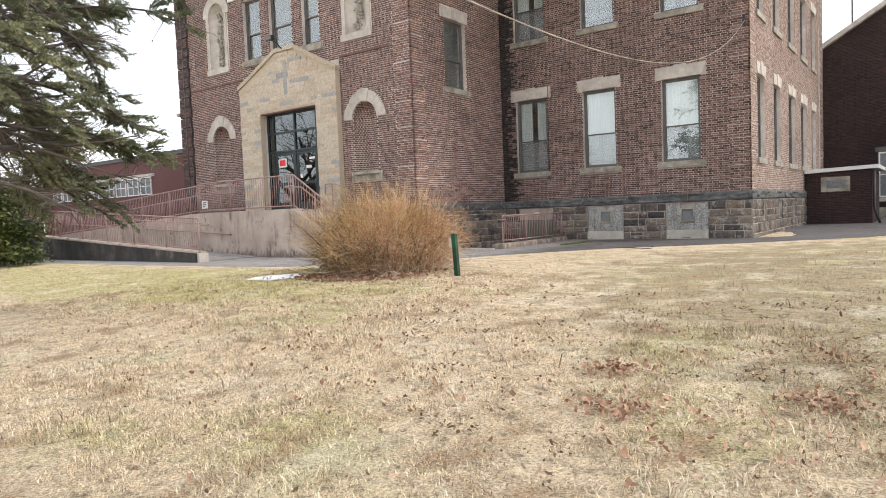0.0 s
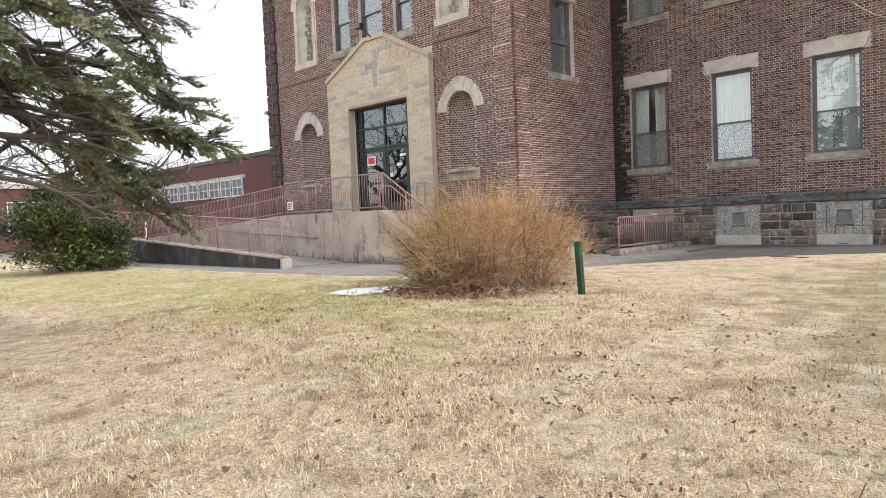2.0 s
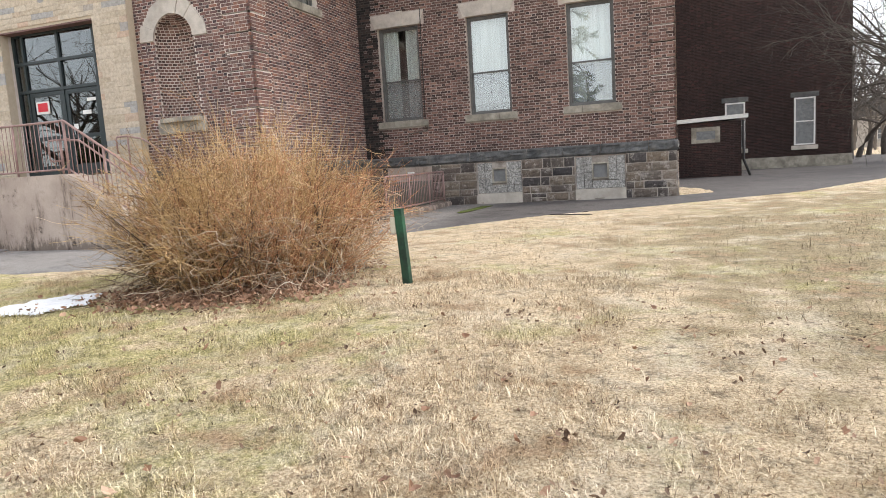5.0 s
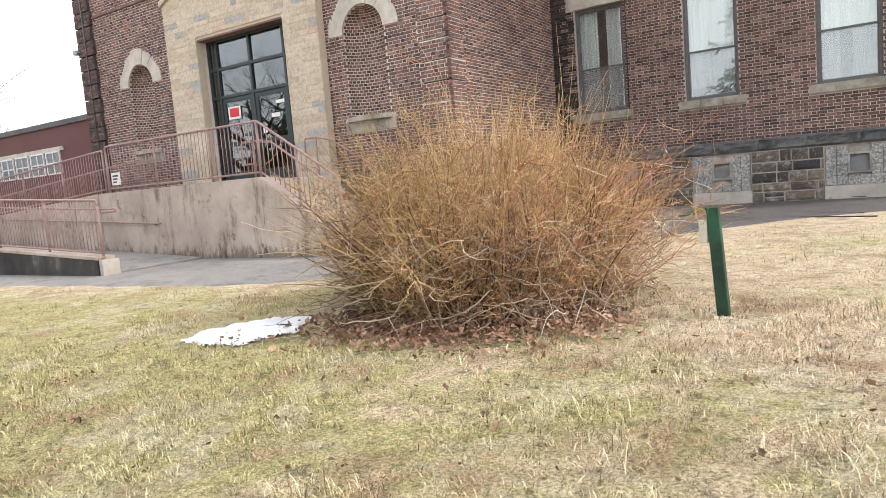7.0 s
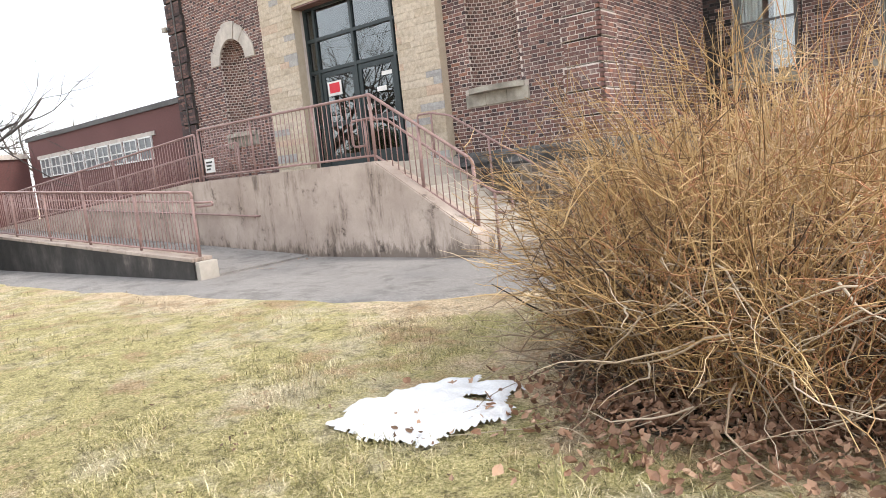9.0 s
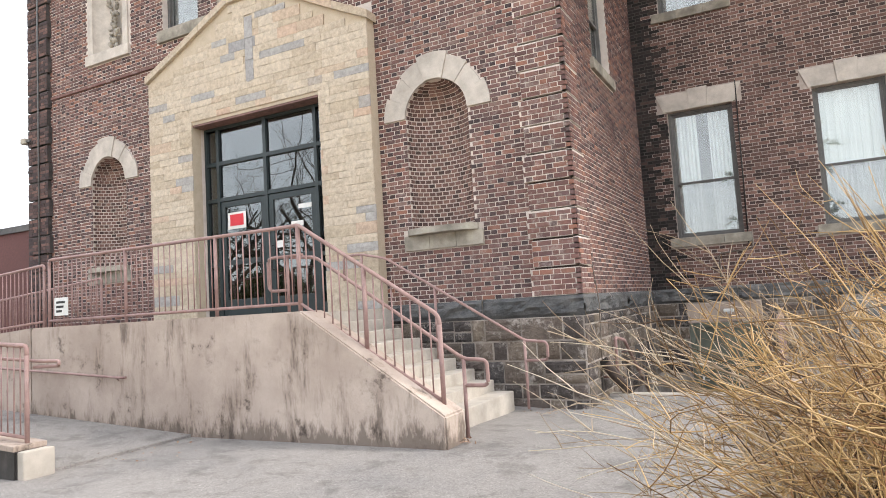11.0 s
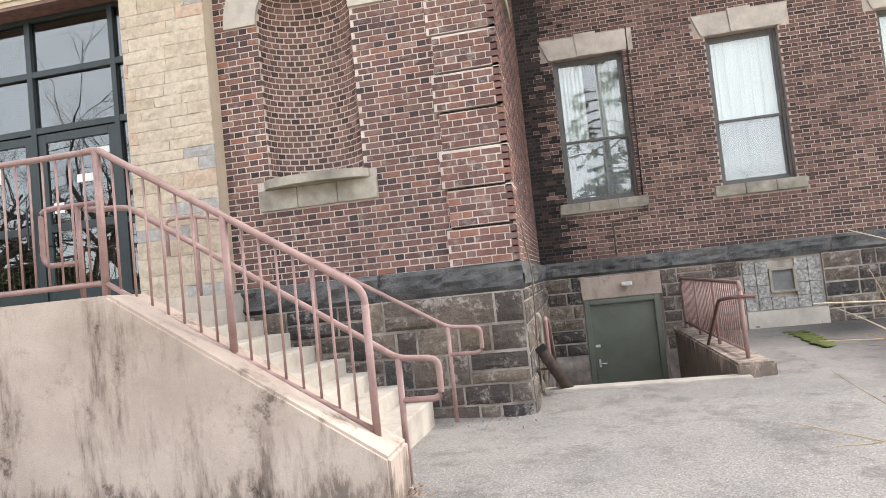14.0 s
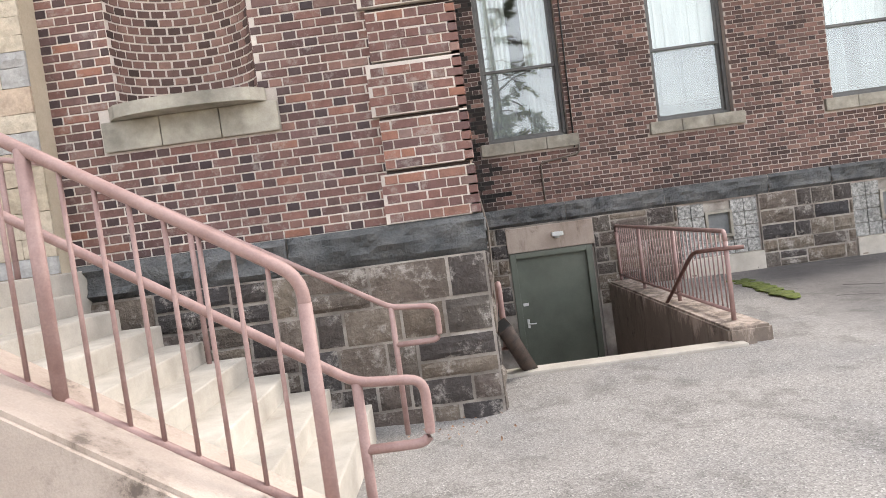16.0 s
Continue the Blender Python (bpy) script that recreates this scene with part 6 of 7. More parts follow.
        for j in range(7):
            q2 = path[rng.randint(3, 9)]
            old.append(ground(stem(rng, q2[0], d + Vector((rng.gauss(0, 0.6), rng.gauss(0, 0.6), rng.gauss(0.2, 0.5))), rng.uniform(0.15, 0.5), 0.0035, 0.0012, 4, 0.1, 0.02)))
    tagged(tubes("cane_thicket", canes, M_TWIG, t, 4), kind="stuff")
    tagged(tubes("reddish_cane", red, M_TWIG_RED, t, 3), kind="stuff")
    tagged(tubes("twig_tangle", twigs, M_TWIG, t, 3), kind="stuff")
    tagged(tubes("young_shoot", shoots, M_TWIG, t, 3), kind="stuff")
    tagged(tubes("shaded_stems", heart, M_TWIG_SHADE, t, 4), kind="stuff")
    tagged(tubes("old_wood", old, M_TWIG_GREY, t, 3), kind="stuff")


bush()


def leaf_litter(name, spots, label, material=M_DEADLEAF, seed=1, size=0.03):
    """Curled dead leaves lying on the ground: (x, y, spread, count)."""
    rng = random.Random(seed)
    verts, faces = [], []
    for x0, y0, sp, n in spots:
        for k in range(n):
            x, y = rng.gauss(x0, sp), rng.gauss(y0, sp * 0.8)
            s = size * rng.uniform(0.5, 1.25)
            z = ground_z(x, y) + 0.022 + rng.random() * 0.045
            m = pose(x, y, z, rng.gauss(0, 32), rng.gauss(0, 32), rng.uniform(0, 360))
            c = rng.uniform(0.1, 0.8)
            i = len(verts)
            for q in range(9):
                e, far = 2 * math.pi * q / 9, rng.uniform(0.45, 1.1)
                verts.append(tuple(m @ Vector((math.cos(e) * far * s, math.sin(e) * far * s * 0.62, c * far * rng.uniform(0.2, 1.1) * s))))
            verts.append(tuple(m @ Vector((0, 0, -0.05 * s))))
            faces += [(i + 9, i + q, i + (q + 1) % 9) for q in range(9)]
    return tagged(ob_from(name, verts, faces, material), label, "leaves", "", "stuff")


leaf_litter("dead_leaves", [(-11.1, 9.95, 0.4, 700), (-10.3, 10.0, 0.42, 950), (-9.6, 10.35, 0.38, 650), (-10.6, 11.2, 0.7, 250), (-9.5, 11.8, 0.3, 60)], "drift of curled brown leaves under the bush", seed=4, size=0.038)
leaf_litter("path_litter", [(-15.2, 14.75, 0.07, 45), (-15.0, 17.1, 0.2, 30), (-18.7, 13.6, 0.4, 25)], "small dry leaves and grit swept against the stair foot", seed=12, size=0.018)
leaf_litter("scattered_leaves", [(-3.05, 5.5, 0.14, 130), (-2.7, 4.6, 0.17, 140), (-1.6, 5.2, 0.16, 110), (-2.2, 4.2, 0.5, 90), (-0.8, 5.0, 0.4, 120), (-1.7, 6.4, 0.5, 120), (-4.0, 4.2, 0.7, 50), (-5.0, 5.0, 1.5, 110), (-3.5, 7.0, 2.0, 90), (-8.0, 6.0, 2.0, 80), (-6.0, 9.0, 2.2, 70), (-2.0, 9.0, 2.5, 40), (-1.6, 5.2, 0.25, 25)], "scattered dead oak leaves on the lawn", seed=6, size=0.032)

rng = random.Random(77)
clumps = [(rng.uniform(-7, 1.5), rng.uniform(3.2, 9.5), rng.uniform(0.04, 0.14), rng.randint(4, 14)) for k in range(110)]
clumps += [(rng.uniform(-13, -7.5), rng.uniform(5.6, 10), rng.uniform(0.04, 0.09), rng.randint(4, 10)) for k in range(30)]
clumps += [(-2.2, 5.2, 2.2, 500), (-9.5, 7.5, 2.0, 220)]
leaf_litter("withered_leaves", clumps, "small dark withered leaves in the lawn", M_WITHERED, seed=9, size=0.021)


def soil():
    verts, faces, n = [(BUSH.x, BUSH.y, ground_z(BUSH.x, BUSH.y) + 0.03)], [], 48
    for k in range(n):
        a = 2 * math.pi * k / n
        R = 1.5 + 0.25 * noise.noise((math.cos(a) * 2, math.sin(a) * 2, 0))
        x, y = BUSH.x + math.cos(a) * R, BUSH.y + math.sin(a) * R * 0.95
        verts.append((x, y, ground_z(x, y) + 0.004))
    faces = [(0, 1 + k, 1 + (k + 1) % n) for k in range(n)]
    tagged(ob_from("soil_bed", verts, faces, M_SOIL), "bare dark soil under the bush", "soil", "", "structure")


soil()


def grass():
    """Short dormant blades, thickest along the stretch that is walked."""
    rng = np.random.default_rng(5)
    zones = [(-8, 2.5, 2.0, 8.0, 170000, 0.9), (-14, -6, 5.0, 11.5, 150000, 0.9), (-9, 4, 8.0, 17.5, 42000, 1.25), (-24, -13, 4.5, 11.3, 30000, 1.25), (-12, -4, 2.5, 6.5, 30000, 0.95), (-8.6, -8.28, 10.74, 11.05, 900, 2.1)]
    xs, ys, ss = [], [], []
    for x0, x1, y0, y1, n, s in zones:
        xs.append(rng.uniform(x0, x1, n))
        ys.append(rng.uniform(y0, y1, n))
        ss.append(np.full(n, s))
    x, y, s = np.concatenate(xs), np.concatenate(ys), np.concatenate(ss)
    # blades gather in tufts
    cl = rng.integers(0, len(x), len(x) // 2)
    k = rng.permutation(len(x))[:len(cl)]
    x[k], y[k] = x[cl] + rng.normal(0, 0.022, len(cl)), y[cl] + rng.normal(0, 0.022, len(cl))
    keep = np.array([yy < edge_y(xx) - 0.05 + 0.12 * math.sin(xx * 9) and (xx + 12.2) ** 2 + (yy - 9.68) ** 2 > 0.3 for xx, yy in zip(x, y)])
    x, y, s = x[keep], y[keep], s[keep]
    n = len(x)
    z = np.array([ground_z(a, b) + (0.02 * noise.noise((a * 0.9, b * 0.9, 0)) if -15 < a < 5 and b < 12 else 0) for a, b in zip(x, y)])
    tuft = np.array([noise.noise((a * 1.7, b * 1.7, 3)) + 0.7 * noise.noise((a * 6, b * 6, 7)) for a, b in zip(x, y)])
    a, lean = rng.uniform(0, 2 * np.pi, n), rng.uniform(0.6, 4.0, n)
    L = rng.uniform(0.016, 0.062, n) * s * np.clip(1 + 1.7 * tuft, 0.25, 2.9)
    w = rng.uniform(0.0009, 0.0024, n) * s
    dx, dy = np.cos(a), np.sin(a)
    h1 = L * 0.55 / np.sqrt(1 + lean ** 2 * 0.35)
    h2 = h1 + L * 0.45 / np.sqrt(1 + lean ** 2 * 2.2)
    o1 = L * 0.3 * lean / (1 + lean * 0.4)
    o2 = o1 + L * 0.6 * lean / (1 + lean * 0.6)
    v = np.empty((n, 5, 3))
    px, py = -dy * w, dx * w
    v[:, 0] = np.stack([x - px, y - py, z - 0.005], 1)
    v[:, 1] = np.stack([x + px, y + py, z - 0.005], 1)
    v[:, 2] = np.stack([x + dx * o1 + px, y + dy * o1 + py, z + h1], 1)
    v[:, 3] = np.stack([x + dx * o1 - px, y + dy * o1 - py, z + h1], 1)
    v[:, 4] = np.stack([x + dx * o2, y + dy * o2, z + h2], 1)
    i = np.arange(n)[:, None] * 5
    tri = np.concatenate([i + [0, 1, 2], i + [0, 2, 3], i + [3, 2, 4]], 1).reshape(-1, 3)
    me = bpy.data.meshes.new("grass")
    me.vertices.add(n * 5)
    me.vertices.foreach_set("co", v.reshape(-1))
    me.loops.add(len(tri) * 3)
    me.loops.foreach_set("vertex_index", tri.reshape(-1).astype(np.int32))
    me.polygons.add(len(tri))
    me.polygons.foreach_set("loop_start", np.arange(0, len(tri) * 3, 3, dtype=np.int32))
    me.update(calc_edges=True)
    me.materials.append(M_BLADE)
    tagged(new("grass", me), "short dormant straw-coloured grass blades", "grass", "", "stuff")


grass()


# ---- trees ----
def conifer():
    """A spruce with long drooping limbs: trunk, limbs, bare twigs and tufted needle sprays."""
    rng = random.Random(31)
    base = Vector((-11.78, 2.86, -0.03))
    t = thing("spruce_tree", Matrix.Translation(base), "tall spruce with scaly trunk and drooping half-bare limbs", "tree")
    bm = bmesh.new()
    rings = []
    zs = [-0.1, 0.1, 0.3, 0.6, 1.0, 1.5, 2.0, 2.6, 3.2, 4.0, 5.0, 6.5, 8.0, 10.0, 12.0, 14.0]
    for z in zs:
        r = 0.345 * (1 - z / 15.0) + 0.05 * math.exp(-max(z, 0) * 4.0)
        rings.append([bm.verts.new(Vector((math.cos(2 * math.pi * k / 28), math.sin(2 * math.pi * k / 28), 0)) * r * (1 + 0.09 * noise.noise((k * 0.9, z * 2.2, 1)) + 0.05 * math.sin(k * 2.2)) + Vector((0.03 * math.sin(z), 0, z))) for k in range(28)])
    for a, b in zip(rings, rings[1:]):
        for k in range(28):
            bm.faces.new((a[k], a[(k + 1) % 28], b[(k + 1) % 28], b[k]))
    part("trunk", bm, M_BARK, t, smooth=True)
    limbs, twigs, dark = [], [], []
    nv, nf = [], []

    def finger(p, d, length):
        """A needle-clad twig end: a furry spindle, thick in the middle."""
        d = d.normalized()
        s = d.cross(Vector((0.3, 0.5, 0.8))).normalized()
        o = s.cross(d)
        for k in range(int(length * 300)):
            f = rng.random()
            q = p + d * (length * f)
            a = rng.uniform(0, 2 * math.pi)
            out = s * math.cos(a) + o * math.sin(a)
            tip = q + (out * 0.8 + d * 0.5) * rng.uniform(0.035, 0.06) * (1.15 - 0.6 * f) + Vector((0, 0, 0.008))
            wd = d.cross(out) * 0.0075
            j = len(nv)
            nv.extend([tuple(q - wd), tuple(q + wd), tuple(tip)])
            nf.append((j, j + 1, j + 2))

    def pad(p, d, size):
        """A drooping spray of puffy twig ends on a short side branch."""
        d = Vector((d.x, d.y, d.z * 0.5 + rng.gauss(-0.2, 0.3))).normalized()
        side = d.cross(Vector((0, 0, 1))).normalized()
        main = stem(rng, p, d, size, 0.007, 0.003, 6, 0.08, 0.06)
        dark.append(main)
        for i in range(1, 7):
            for sg in (-1, 1):
                q = main[i][0]
                dd = d * 0.8 + side * sg * rng.uniform(0.5, 1.0) + Vector((0, 0, rng.gauss(0.08, 0.22)))
                L = rng.uniform(0.12, 0.24) * (1.2 - 0.09 * i)
                finger(q, dd, L)
                if rng.random() < 0.6:
                    finger(q + dd.normalized() * L * 0.6, dd * 0.5 + d * 0.6 + Vector((0, 0, rng.gauss(0.05, 0.25))), L * 0.75)
        finger(main[3][0], d, size * 0.6)

    # azimuth, height on the trunk, length, rise, sprays, share of the limb that carries them
    plan = []
    for k in range(9):                                     # low limbs whose ends hang towards the ramp
        plan.append((rng.uniform(70, 98), 3.1 + 0.12 * k, rng.uniform(3.0, 3.7), rng.uniform(-0.36, -0.14), 15, 0.42))
    for k in range(13):                                    # long upper limbs on the same side
        plan.append((rng.uniform(62, 104), 4.1 + 0.17 * k, rng.uniform(3.1, 4.0), rng.uniform(-0.16, 0.06), 14, 0.5))
    for k in range(13):                                    # short full limbs over the lawn
        plan.append((rng.uniform(-25, 60), 3.4 + 0.15 * k, rng.uniform(1.5, 2.6), rng.uniform(-0.2, 0.0), 17, 0.7))
    for k in range(16):                                    # dead limbs with no needles left
        plan.append((rng.uniform(50, 112), 2.1 + 0.2 * k, rng.uniform(1.9, 3.2), rng.uniform(-0.1, 0.4), 0, 0.3))
    for k in range(22):                                    # the far sides
        z = 2.6 + k * 0.45
        plan.append((rng.uniform(112, 330), z, rng.uniform(2.0, 3.0) * (1.0 if z < 6 else max(0.3, 1 - (z - 6) / 8)), rng.uniform(-0.1, 0.15), 6, 0.5))
    for k in range(16):                                    # the crown
        plan.append((rng.uniform(-40, 110), 6.4 + k * 0.46, 2.8 * max(0.25, 1 - k / 17), 0.05, 6, 0.5))
    for az, z, L, rise, pads, share in plan:
        a = radians(az)
        d = Vector((math.cos(a), math.sin(a), rise))
        path = stem(rng, (d.x * 0.2, d.y * 0.2, z), d, L, rng.uniform(0.03, 0.055), 0.009, 14, 0.13, 0.04)
        while len(path) > 6 and path[-1][0].z < 1.6:
            path.pop()
        limbs.append(path)
        n = len(path) - 1
        for j in range(30):                                # bare inner twigs
            i = rng.randint(2, n)
            d2 = Vector((d.x, d.y, 0)) * 0.7 + Vector((rng.gauss(0, 0.6), rng.gauss(0, 0.6), rng.gauss(-0.2, 0.35)))
            tw = stem(rng, path[i][0], d2, rng.uniform(0.25, 0.75), 0.0085, 0.0025, 6, 0.12, 0.05)
            (twigs if rng.random() < 0.35 else dark).append(tw)
            for m in range(rng.randint(1, 3)):
                dark.append(stem(rng, tw[rng.randint(1, 5)][0], d2 + Vector((rng.gauss(0, 0.9), rng.gauss(0, 0.9), rng.gauss(-0.1, 0.4))), rng.uniform(0.12, 0.35), 0.0045, 0.0016, 4, 0.12, 0.03))
        for j in range(pads):
            f = 1.0 if j == 0 else 1 - share * rng.random()
            i = max(2, int(n * f))
            pd = (path[i][0] - path[i - 1][0]).normalized()
            off = Vector((-d.y, d.x, 0)).normalized() * rng.choice((-1, 1)) * (0 if j == 0 else 1)
            pad(path[i][0], pd * 0.8 + off * rng.uniform(0.2, 1.1), rng.uniform(0.28, 0.5))
    # two stout dead limbs low on the trunk
    for az, z, rise in ((70, 1.75, 0.75), (35, 2.3, 0.5)):
        a = radians(az)
        limbs.append(stem(rng, (0.25 * math.cos(a), 0.25 * math.sin(a), z), Vector((math.cos(a), math.sin(a), rise)), 1.7, 0.055, 0.02, 8, 0.08, -0.02))
    tagged(tubes("crown_limb", limbs, M_LIMB, t, 6), kind="stuff")
    tagged(tubes("dead_twig", twigs, M_DEADTWIG, t, 3), kind="stuff")
    tagged(tubes("twig_spray", dark, M_LIMB, t, 3), kind="stuff")
    tagged(ob_from("needle_foliage", nv, nf, M_NEEDLE, t), kind="stuff")


conifer()


def shrub(name, at, w, h, n, material, label, seed):
    rng = random.Random(seed)
    t = thing(name, pose(*at), label, "shrub")
    stems, verts, faces = [], [], []
    for k in range(16):
        a = rng.uniform(0, 2 * math.pi)
        d = Vector((math.cos(a) * w * 0.4, math.sin(a) * w * 0.4, h * rng.uniform(0.5, 0.9)))
        stems.append(stem(rng, (d.x * 0.1, d.y * 0.1, 0), d, d.length, 0.03, 0.008, 7, 0.09, 0.0))
    centres = []
    for k in range(60):
        a, e = rng.uniform(0, 2 * math.pi), rng.uniform(-0.25, 1.0)
        q = rng.uniform(0.35, 0.95)
        centres.append(Vector((math.cos(a) * w / 2 * q * math.cos(e * 1.2), math.sin(a) * w / 2 * q * math.cos(e * 1.2), h * (0.26 + 0.62 * e) + rng.gauss(0, 0.1))))
    for k in range(n):
        c = rng.choice(centres)
        p = c + Vector((rng.gauss(0, 1), rng.gauss(0, 1), rng.gauss(0, 0.7))) * w * 0.07
        if p.z < 0.12:
            continue
        s = rng.uniform(0.05, 0.1)
        m = Matrix.Translation(p) @ pose(0, 0, 0, rng.uniform(-50, 50), rng.uniform(-50, 50), rng.uniform(0, 360))
        i = len(verts)
        for u, v, z in ((-1, 0, 0), (0, 0.36, 0.12), (1, 0, 0), (0, -0.36, 0.12)):
            verts.append(tuple(m @ Vector((u * s, v * s, z * s))))
        faces += [(i, i + 1, i + 2), (i, i + 2, i + 3)]
    tagged(tubes("crown_stem", stems, M_LIMB, t, 5), kind="stuff")
    tagged(ob_from("foliage", verts, faces, material, t), kind="stuff")


shrub("evergreen_shrub", (-27.5, 9.3, 0.12), 4.2, 3.3, 32000, M_LEAF_GREEN, "broad-leaved evergreen shrub beside the ramp", 5)


def bare_tree(at, height, spread, seed, trunk=0.25, depth0=4, label="leafless tree with spreading dark limbs", low=0.25, name="bare_tree", reach=()):
    rng = random.Random(seed)
    t = thing(name, pose(*at), label, "tree", "bare trees")
    thick, thin = [], []

    def grow(p, d, L, r, depth):
        path = stem(rng, p, d, L, r, r * 0.62, 6, 0.13, -0.02) if depth > 1 else stem(rng, p, d, L, r, r * 0.4, 6 if depth0 == 4 else 4, 0.16, 0.02)
        (thick if r > 0.035 else thin).append(path)
        if depth == 0:
            return
        for k in range(rng.randint(2, 4)):
            i = rng.randint(2, len(path) - 1)
            q, rr = path[i]
            d2 = (path[i][0] - path[i - 1][0]).normalized() * 0.8 + Vector((rng.gauss(0, 0.6), rng.gauss(0, 0.6), rng.gauss(0.05, 0.4))) * spread
            grow(q, d2, L * rng.uniform(0.55, 0.8), rr * rng.uniform(0.5, 0.72), depth - 1)
    grow(Vector((0, 0, -0.1)), Vector((rng.gauss(0, 0.08), rng.gauss(0, 0.08), 1)), height * low + 0.6, trunk, 0)
    top, r = thick[0][-1] if thick else (Vector((0, 0, height * low)), trunk)
    for k in range(rng.randint(4, 5)):
        a = 2 * math.pi * k / 4.5 + rng.uniform(0, 1)
        grow(top, Vector((math.cos(a) * spread, math.sin(a) * spread, rng.uniform(0.5, 1.1))), height * 0.33, r * 0.75, depth0)
    for d, L in reach:
        grow(top, Vector(d), L, r * 0.7, depth0)
    tagged(tubes("crown_limb", thick, M_LIMB, t, 6), kind="stuff") if len(thick) > 1 else tubes("trunk", thick, M_LIMB, t, 8)
    tagged(tubes("crown_twig", thin, M_LIMB, t, 3), kind="stuff")


# long side limbs of some trees: direction and length
REACH = {0: (((-2.4, -1.0, 2.2), 4.0), ((-2.6, -0.6, 3.2), 5.0), ((-2.9, 0.1, 1.2), 4.6)), 2: (((-3.0, -0.5, 2.6), 5.2), ((-2.6, -0.9, 3.6), 5.4)), 1: (((-3.0, -0.8, 2.2), 4.6), ((-2.5, 0.2, 3.2), 4.6)), 3: (((-3.0, 0.4, 1.6), 5.2), ((-2.6, -0.2, 2.6), 5.4)), 4: (((-2.8, 0.0, 1.8), 4.6), ((-2.0, 0.4, 2.6), 4.6)), 12: (((0.3, 3.0, 1.2), 4.6), ((-0.3, 3.0, 0.4), 4.2))}
for k, (x, y, h, s, tr) in enumerate(((3.9, 34.6, 9.5, 1.3, 0.15), (4.5, 35.4, 10.5, 1.4, 0.22), (5.2, 34.8, 10.0, 1.4, 0.19), (5.4, 31.5, 10.5, 1.5, 0.24), (4.6, 32.8, 9.5, 1.5, 0.18), (4.6, 41.5, 9.0, 1.1, 0.18),
                                       (7.0, 44.0, 10.0, 1.0, 0.2), (10.0, 47.0, 11.0, 1.0, 0.22), (8.0, 58.0, 12.0, 1.0, 0.24), (13.0, 62.0, 13.0, 1.0, 0.26), (16.0, 74.0, 14.0, 0.9, 0.3), (6.5, 70.0, 13.0, 0.9, 0.26),
                                       (-36.5, 13.6, 9.5, 1.1, 0.2), (-70, 30, 15, 0.8, 0.35), (-64, 6, 14, 0.8, 0.35), (-85, 18, 16, 0.8, 0.35))):
    bare_tree((x, y, ground_z(x, y)), h, s, 40 + k, tr, 5 if k < 5 else 4, reach=REACH.get(k, ()))
for k, (x, y, h) in enumerate(((2.9, 47, 12), (4.2, 50, 14), (2.6, 56, 14), (5.5, 54, 13), (3.4, 66, 16), (7.5, 60, 15))):
    bare_tree((x, y, ground_z(x, y)), h, 1.1, 140 + k, 0.2, 5, low=0.16, name="bare_tree")
pav = thing("open_pavilion", pose(0, 0, 0.25), "low open pavilion with thick posts among bare trees", "pavilion")
for x, y in ((5.9, 40.2), (8.6, 40.2), (5.9, 43.4), (8.6, 43.4)):
    boxed("post", (x - 0.2, x + 0.2, y - 0.2, y + 0.2, 0.0, 2.35), M_BRICK_DARK, pav, bevel=0.01)
bm = bmesh.new()
prism(bm, [(5.1, 2.36), (9.4, 2.36), (9.4, 2.5), (7.25, 3.5), (5.1, 2.5)], 39.6, 44.0)
part("roof", bm, M_ROOF, pav)
# trees across the lawn behind the walk, which the glass mirrors
for k, (x, y, h) in enumerate(((-36, -4, 18), (-40, -8, 19), (-44, -4, 18), (-49, -10, 18), (-32, -11, 17), (-1.4, -27.2, 13))):
    bare_tree((x, y, ground_z(x, y)), h, 0.8, 80 + k, 0.55, 5 if k < 3 else 4, low=0.18)


# ---- far woods ----
def far_woods():
    rng = random.Random(91)
    paths = []
    for k in range(260):
        if k < 190:
            x, y = rng.uniform(2, 75), rng.uniform(78, 130)
        else:
            x, y = rng.uniform(-150, -100), rng.uniform(20, 110)
        h = rng.uniform(8, 15)
        trunk = stem(rng, (x, y, 0.0), (rng.gauss(0, 0.06), rng.gauss(0, 0.06), 1), h, rng.uniform(0.12, 0.24), 0.03, 7, 0.05, 0.0)
        paths.append(trunk)
        for j in range(26):
            q, r = trunk[rng.randint(2, 7)]
            limb = stem(rng, q, (rng.gauss(0, 1), rng.gauss(0, 1), rng.uniform(0.2, 1.4)), rng.uniform(1.2, 3.6), 0.05, 0.015, 4, 0.16, 0.0)
            paths.append(limb)
            paths.append(stem(rng, limb[2][0], (rng.gauss(0, 1), rng.gauss(0, 1), rng.uniform(0, 1)), rng.uniform(0.8, 2.0), 0.025, 0.01, 3, 0.16, 0.0))
    tagged(tubes("far_woods", paths, M_DEADTWIG, None, 3), "grey leafless woods along the horizon", "woods", "", "stuff")


far_woods()


# ---- neighbouring buildings ----
def plain_window(m, w, h, parent, material=M_WHITE, bars=1):
    bm = bmesh.new()
    f = 0.07
    for c in ((0, f, -0.03, 0.08, 0, h), (w - f, w, -0.03, 0.08, 0, h), (f, w - f, -0.03, 0.08, h - f, h), (f, w - f, -0.03, 0.08, 0, f), (f, w - f, -0.02, 0.07, h * 0.5 - 0.03, h * 0.5 + 0.03)):
        box(bm, *c)
    for k in range(bars - 1):
        x = w * (k + 1) / bars
        box(bm, x - 0.025, x + 0.025, -0.02, 0.07, f, h - f)
    fr = part("window", bm, material, parent)
    fr.matrix_local = m
    boxed("pane", (f, w - f, 0.02, 0.03, f, h - f), M_GREYPANE, fr)


